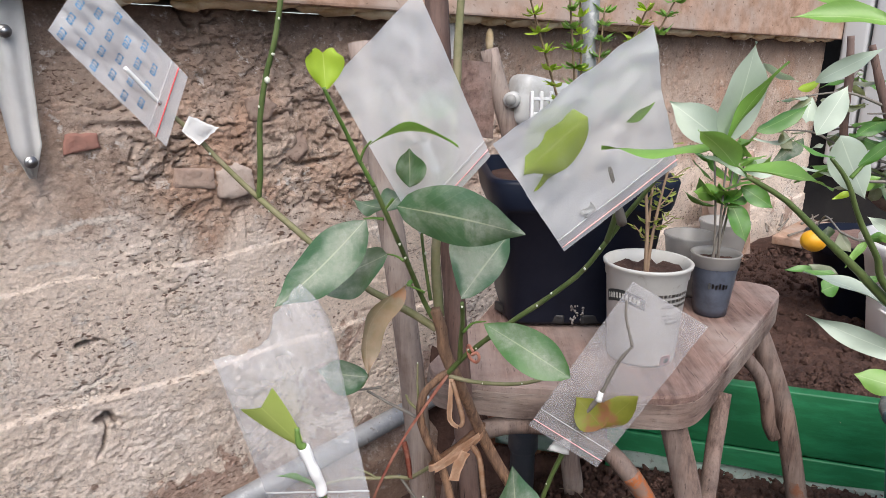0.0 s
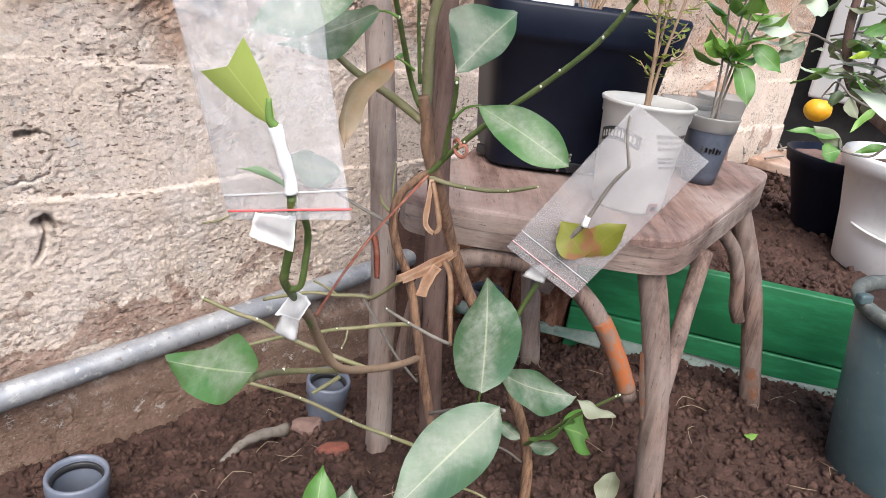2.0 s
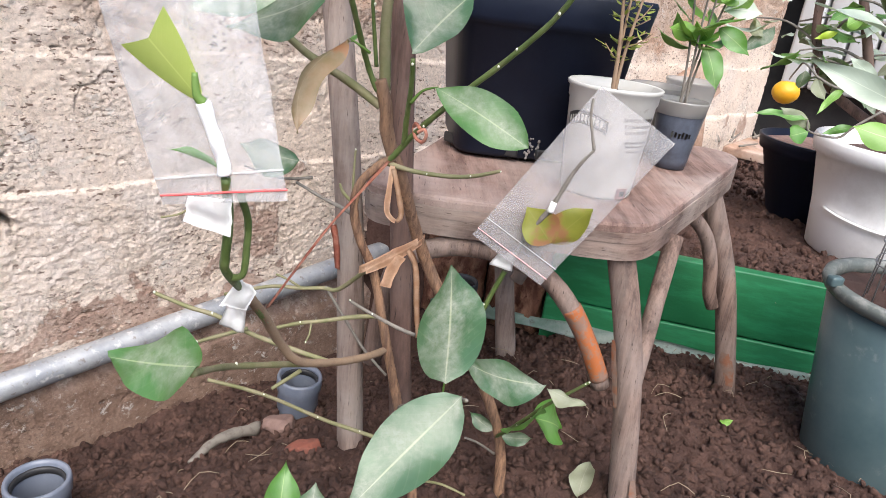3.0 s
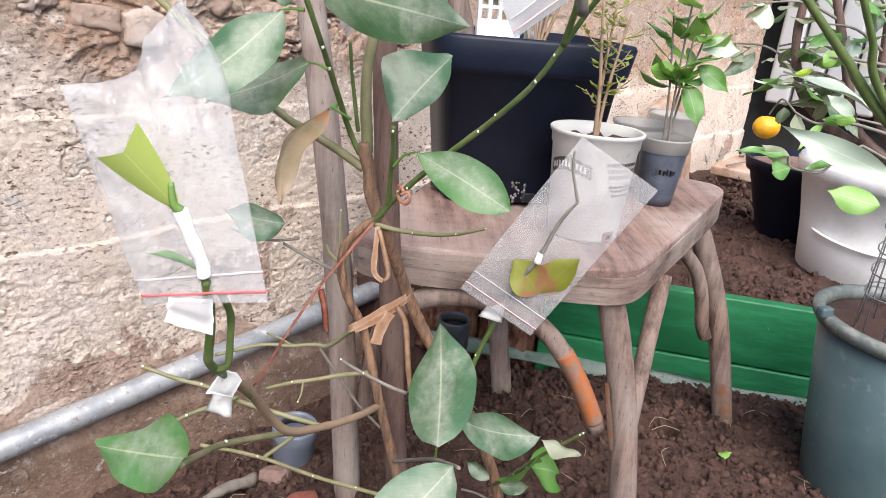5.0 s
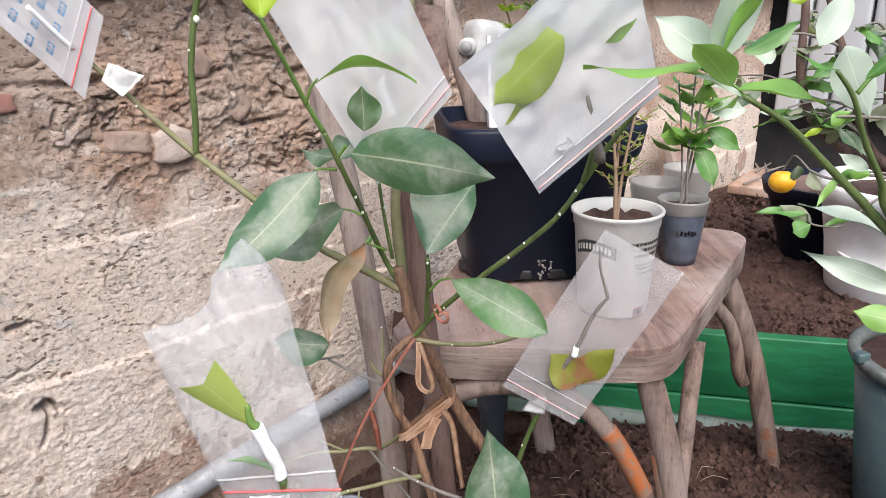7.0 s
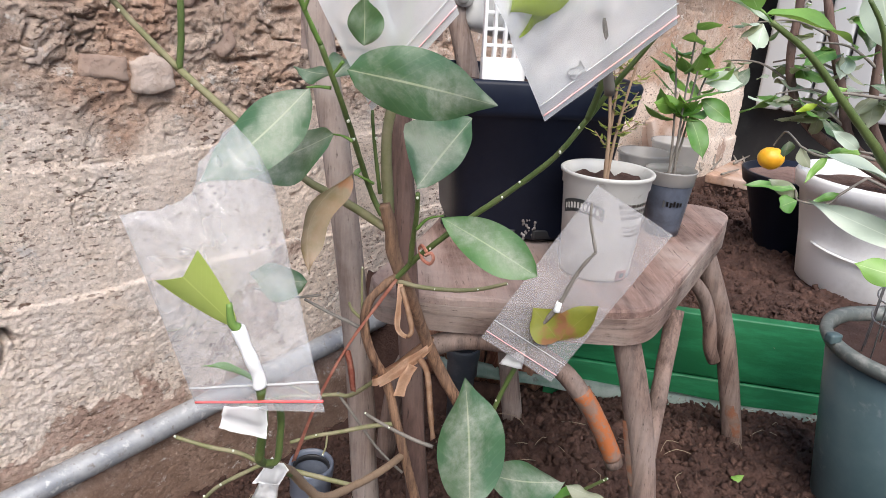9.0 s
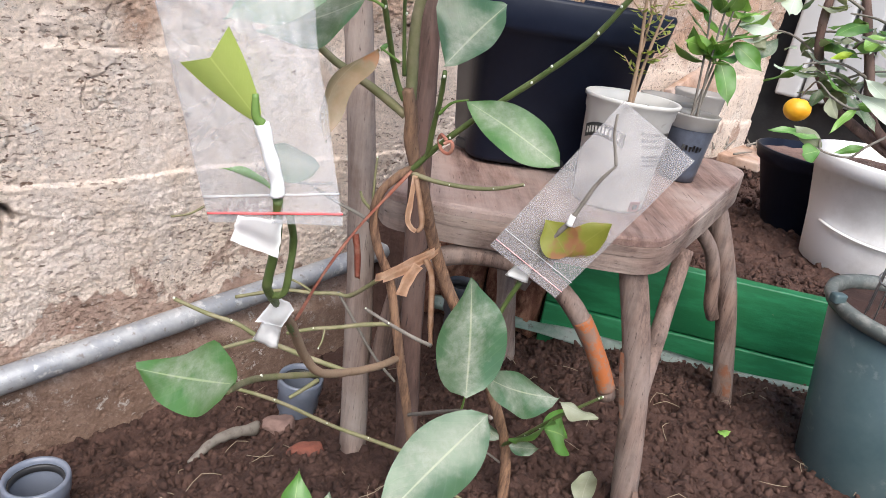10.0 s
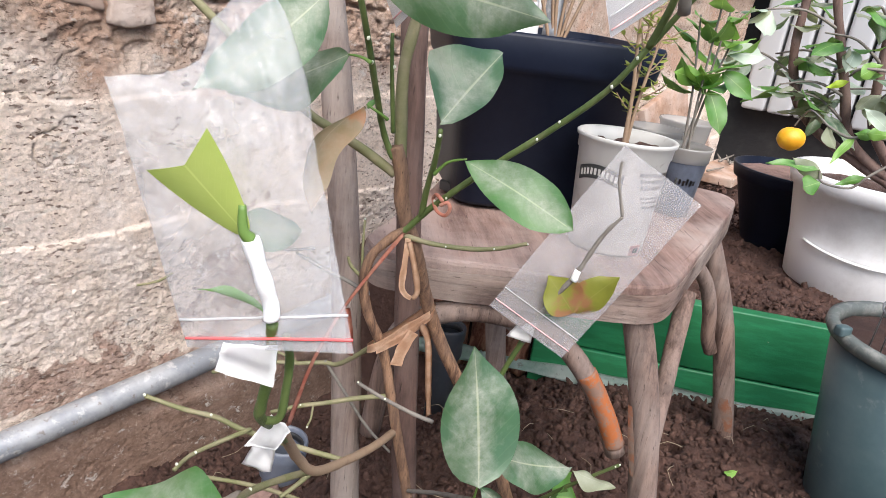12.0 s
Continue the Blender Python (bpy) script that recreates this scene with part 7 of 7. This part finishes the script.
# fallen leaves on the soil
for a, b, c, mm, lab in (((0.449, 0.729, 0), (0.47, 0.735, 0), (0.447, 0.705, 0), M_LEAFLIGHT, "small bright green leaf lying on the soil"), ((0.234, 0.586, 0), (0.258, 0.634, 0), (0.229, 0.62, 0), M_LEAFDRY, "pale dry leaf lying on the soil")):
    bm = leaf_mesh(soil_pt(a, 0.006), soil_pt(b, 0.010), soil_pt(c, 0.008), 0.55, 0.3, 0.08, 0.04, 3.0)
    solo("fallen_leaf", bm, mm, lab, "leaf", "fallen leaves")

# ---- citrus branches that reach in beside the chair ----
near = thing("citrus_tree", (0.48, 0.36, 0.0), "citrus with long pale-backed leaves, sheen in their colour, on thick green branches", "tree")


def near_branch(points, r0, r1, material=M_BARKGREEN):
    return part("branch", tube(points, r0 * 0.7, r1 * 0.7, None, 9, 6, 0.15, 4), material, near)


N0 = (0.156, 0.345, 0.562)
near_branch([N0, (0.179, 0.348, 0.549), (0.202, 0.352, 0.53), (0.225, 0.356, 0.511), (0.253, 0.36, 0.487), (0.36, 0.365, 0.40), (0.42, 0.36, 0.25), (0.44, 0.36, -0.02)], 0.0017, 0.0052)
near_branch([(0.191, 0.335, 0.573), (0.202, 0.337, 0.561), (0.214, 0.342, 0.541), (0.23, 0.348, 0.52), (0.248, 0.355, 0.495), (0.33, 0.362, 0.42), (0.375, 0.362, 0.36)], 0.0013, 0.0036)
near_branch([(0.203, 0.337, 0.563), (0.209, 0.335, 0.572), (0.216, 0.33, 0.579)], 0.0016, 0.0007, M_SHOOT)
near_branch([(0.137, 0.36, 0.576), (0.153, 0.352, 0.567), N0], 0.0014, 0.0007, M_SHOOT)
NL = [
    ((0.143, 0.36, 0.577), (0.08, 0.338, 0.577), (0.121, 0.39, 0.577), M_LEAFLIGHT, 0.27, 0.35, 0.03),
    ((0.152, 0.35, 0.566), (0.125, 0.335, 0.586), (0.145, 0.33, 0.582), M_LEAFLIGHT, 0.50, 0.3, 0.05),
    ((0.145, 0.35, 0.578), (0.15, 0.34, 0.627), (0.133, 0.34, 0.602), M_LEAFPALE, 0.56, 0.15, 0.02),
    ((0.143, 0.345, 0.579), (0.162, 0.33, 0.618), (0.158, 0.34, 0.597), M_LEAFLIGHT, 0.20, 0.3, 0.06),
    ((0.153, 0.345, 0.565), (0.209, 0.36, 0.553), (0.187, 0.37, 0.564), M_LEAFLIGHT, 0.30, 0.35, 0.05),
    ((0.148, 0.36, 0.577), (0.123, 0.375, 0.597), (0.132, 0.365, 0.577), M_LEAFPALE, 0.60, 0.2, 0.03),
    ((0.156, 0.345, 0.561), (0.134, 0.355, 0.572), (0.143, 0.34, 0.563), M_LEAFPALE, 0.28, 0.3, 0.03),
    ((0.193, 0.336, 0.573), (0.173, 0.34, 0.582), (0.198, 0.36, 0.581), M_LEAFCLEAN, 0.26, 0.3, 0.04),
    ((0.187, 0.345, 0.583), (0.202, 0.35, 0.607), (0.187, 0.35, 0.599), M_LEAFPALE, 0.50, 0.15, 0.03),
    ((0.199, 0.345, 0.583), (0.217, 0.345, 0.551), (0.196, 0.345, 0.566), M_LEAFPALE, 0.60, 0.12, 0.02),
    ((0.205, 0.336, 0.569), (0.217, 0.325, 0.587), (0.211, 0.33, 0.574), M_LEAFCLEAN, 0.30, 0.3, 0.04),
    ((0.202, 0.4, 0.603), (0.212, 0.395, 0.608), (0.205, 0.39, 0.596), M_LEAFYOUNG, 0.60, 0.5, 0.02),
    ((0.206, 0.39, 0.607), (0.229, 0.37, 0.625), (0.217, 0.38, 0.624), M_LEAFPALE, 0.30, 0.2, 0.05),
    ((0.188, 0.3, 0.634), (0.15, 0.31, 0.636), (0.167, 0.3, 0.629), M_LEAFLIGHT, 0.36, 0.45, 0.05),
    ((0.189, 0.33, 0.642), (0.151, 0.34, 0.652), (0.169, 0.33, 0.641), M_LEAFLIGHT, 0.25, 0.3, 0.04),
    ((0.257, 0.36, 0.484), (0.21, 0.38, 0.501), (0.228, 0.36, 0.49), M_LEAFPALE, 0.28, 0.3, 0.05),
    ((0.269, 0.36, 0.456), (0.216, 0.38, 0.475), (0.242, 0.37, 0.458), M_LEAFPALE, 0.26, 0.3, 0.05),
    ((0.26, 0.35, 0.443), (0.237, 0.36, 0.447), (0.253, 0.36, 0.456), M_LEAFLIGHT, 0.65, 0.2, 0.04),
    ((0.191, 0.42, 0.577), (0.221, 0.42, 0.594), (0.204, 0.41, 0.578), M_LEAFCLEAN, 0.45, 0.25, 0.04),
    ((0.181, 0.4, 0.617), (0.202, 0.4, 0.607), (0.186, 0.39, 0.618), M_LEAFPALE, 0.42, 0.2, 0.03),
]
for k, (b, t, e, mm, w, fo, cu) in enumerate(NL):
    leaf(near, b, t, e, mm, w, fo, cu, 0.02, 40.0 + k, 1.05)

# ---- calamondin in the green pot: one ripe fruit on a thin twig ----
cal = thing("calamondin", (GP[0] - 0.01, GP[1], 0.22), "calamondin with small leaves growing from the green pot", "plant")
part("trunk", tube([(GP[0] + 0.01, GP[1], 0.21), (GP[0] + 0.015, GP[1] + 0.01, 0.35), (GP[0] + 0.005, GP[1] + 0.02, 0.50), (GP[0] - 0.01, GP[1] + 0.03, 0.62)], 0.006, 0.0035, None, 9, 6, 0.15), M_GREYTWIG, cal)
F = (0.432, 0.775, 0.416)
T = [(0.5, 0.72, 0.433), (0.452, 0.715, 0.432), (0.428, 0.72, 0.441), (0.430, 0.752, 0.450), (0.434, 0.770, 0.441), (0.4325, 0.775, 0.432)]
part("twig", tube([(GP[0] + 0.012, GP[1] + 0.01, 0.40), T[0], T[1], T[2]], 0.0022, 0.0012, None, 7, 6), M_GREYTWIG, cal)
part("twig", tube([T[2], T[3], T[4], T[5], offset(F, 0, 0, 0.014)], 0.0011, 0.0008, None, 6, 5), M_GREYTWIG, cal)
bm = bmesh.new()
bmesh.ops.create_uvsphere(bm, u_segments=28, v_segments=18, radius=0.0138, matrix=Matrix.Translation(F) @ Matrix.Diagonal((1.05, 1.0, 0.92, 1)))
for v in bm.verts:
    d = (v.co - Vector(F)).normalized()
    v.co += d * (0.0006 * noise.noise(d * 3) - 0.0018 * smooth(d.z, 0.9, 1.0))
fruit = part("fruit", bm, M_FRUIT, cal, "ripe orange calamondin fruit")
part("calyx", tube([offset(F, 0, 0, 0.0115), offset(F, 0, 0, 0.0155)], 0.0028, 0.0012, None, 8, 2), M_SHOOT, fruit)
CL = [
    ((0.428, 0.72, 0.44), (0.442, 0.715, 0.419), (0.419, 0.71, 0.425), M_LEAFDRY, 0.85),
    ((0.457, 0.715, 0.432), (0.428, 0.7, 0.406), (0.441, 0.7, 0.413), M_LEAFLIGHT, 0.24),
    ((0.42, 0.73, 0.444), (0.424, 0.74, 0.425), (0.438, 0.74, 0.43), M_LEAF, 0.8),
    ((0.421, 0.7, 0.399), (0.372, 0.715, 0.399), (0.393, 0.7, 0.394), M_LEAFCLEAN, 0.30),
    ((0.426, 0.7, 0.391), (0.392, 0.705, 0.408), (0.412, 0.7, 0.41), M_LEAFDRY, 0.45),
    ((0.425, 0.7, 0.388), (0.401, 0.69, 0.383), (0.411, 0.7, 0.394), M_LEAFCLEAN, 0.85),
    ((0.464, 0.69, 0.399), (0.434, 0.69, 0.389), (0.445, 0.69, 0.4), M_LEAFCLEAN, 0.32),
    ((0.43, 0.7, 0.491), (0.449, 0.7, 0.504), (0.448, 0.7, 0.477), M_LEAFLIGHT, 0.75),
    ((0.436, 0.72, 0.484), (0.414, 0.72, 0.476), (0.426, 0.72, 0.494), M_LEAFYOUNG, 0.35),
    ((0.432, 0.72, 0.494), (0.461, 0.71, 0.494), (0.439, 0.71, 0.504), M_LEAFCLEAN, 0.5),
    ((0.477, 0.71, 0.437), (0.452, 0.71, 0.437), (0.462, 0.71, 0.445), M_LEAFCLEAN, 0.5),
    ((0.481, 0.7, 0.44), (0.456, 0.7, 0.44), (0.464, 0.7, 0.452), M_LEAFLIGHT, 0.6),
    ((0.47, 0.69, 0.446), (0.436, 0.69, 0.464), (0.454, 0.69, 0.45), M_LEAFPALE, 0.4),
]
for k, (b, t, e, mm, w) in enumerate(CL):
    leaf(cal, b, t, e, mm, w, 0.2, 0.05, 0.03, 70.0 + k)
part("twig", tube([(0.484, 0.685, 0.418), (0.464, 0.69, 0.399), (0.454, 0.695, 0.386), (0.427, 0.7, 0.388), (0.421, 0.7, 0.399)], 0.0014, 0.0010, None, 6, 5), M_GREYTWIG, cal)
part("twig", tube([(GP[0] + 0.008, GP[1] + 0.01, 0.36), (0.484, 0.685, 0.418)], 0.002, 0.0014, None, 6, 5), M_GREYTWIG, cal)
part("twig", tube([(GP[0] + 0.01, GP[1] + 0.02, 0.48), (0.451, 0.7, 0.499), (0.434, 0.72, 0.489)], 0.002, 0.0012, None, 6, 5), M_GREYTWIG, cal)
part("twig", tube([(GP[0] + 0.012, GP[1] + 0.015, 0.42), (0.48, 0.7, 0.442)], 0.0018, 0.0012, None, 6, 5), M_GREYTWIG, cal)

# ---- citrus in the white bucket ----
bc = thing("citrus_tree", (WB[0], WB[1], WB[2] + 0.21), "bushy citrus with drooping grey-green leaves in the white bucket", "tree")
trunks = [
    [(WB[0] + 0.02, WB[1], WB[2] + 0.20), (0.853, 1.22, 0.358), (0.808, 1.22, 0.449), (0.771, 1.24, 0.557), (0.742, 1.25, 0.644)],
    [(WB[0] + 0.01, WB[1], WB[2] + 0.20), (0.802, 1.27, 0.373), (0.74, 1.28, 0.473), (0.729, 1.28, 0.588), (0.72, 1.28, 0.66)],
    [(WB[0] + 0.03, WB[1], WB[2] + 0.20), (0.871, 1.2, 0.39), (0.845, 1.2, 0.513), (0.823, 1.2, 0.619)],
]
for tr in trunks:
    part("trunk", tube(tr, 0.010, 0.006, None, 10, 8, 0.15), M_STAKE, bc)
rnd = random.Random(17)
for k in range(10):
    tr = spline(trunks[k % 3], 6)
    b = Vector(tr[8 + (k * 3) % 12][:3])
    a = rnd.uniform(0, 6.28)
    e = b + Vector((0.14 * math.cos(a), 0.12 * math.sin(a), rnd.uniform(0.0, 0.06)))
    line = [b, b.lerp(e, 0.5) + Vector((0, 0, 0.015)), e]
    part("twig", tube(line, 0.0028, 0.0014, None, 6, 5), M_GREYTWIG, bc)
    for j in range(8):
        u = rnd.uniform(0.15, 1.0)
        q = b.lerp(e, u)
        aa = rnd.uniform(0, 6.28)
        d = Vector((math.cos(aa), math.sin(aa), rnd.uniform(-0.9, 0.2))).normalized()
        s = rnd.uniform(0.045, 0.085)
        leaf(bc, q, q + d * s, q + d.cross(Vector((0, 0, 1))) + Vector((0, 0, rnd.uniform(-0.4, 0.4))), rnd.choice((M_LEAFCLEAN, M_LEAF, M_LEAFDRY, M_LEAFPALE)), rnd.uniform(0.4, 0.6), 0.25, rnd.uniform(-0.1, 0.12), 0.03, nu=8, nv=4)
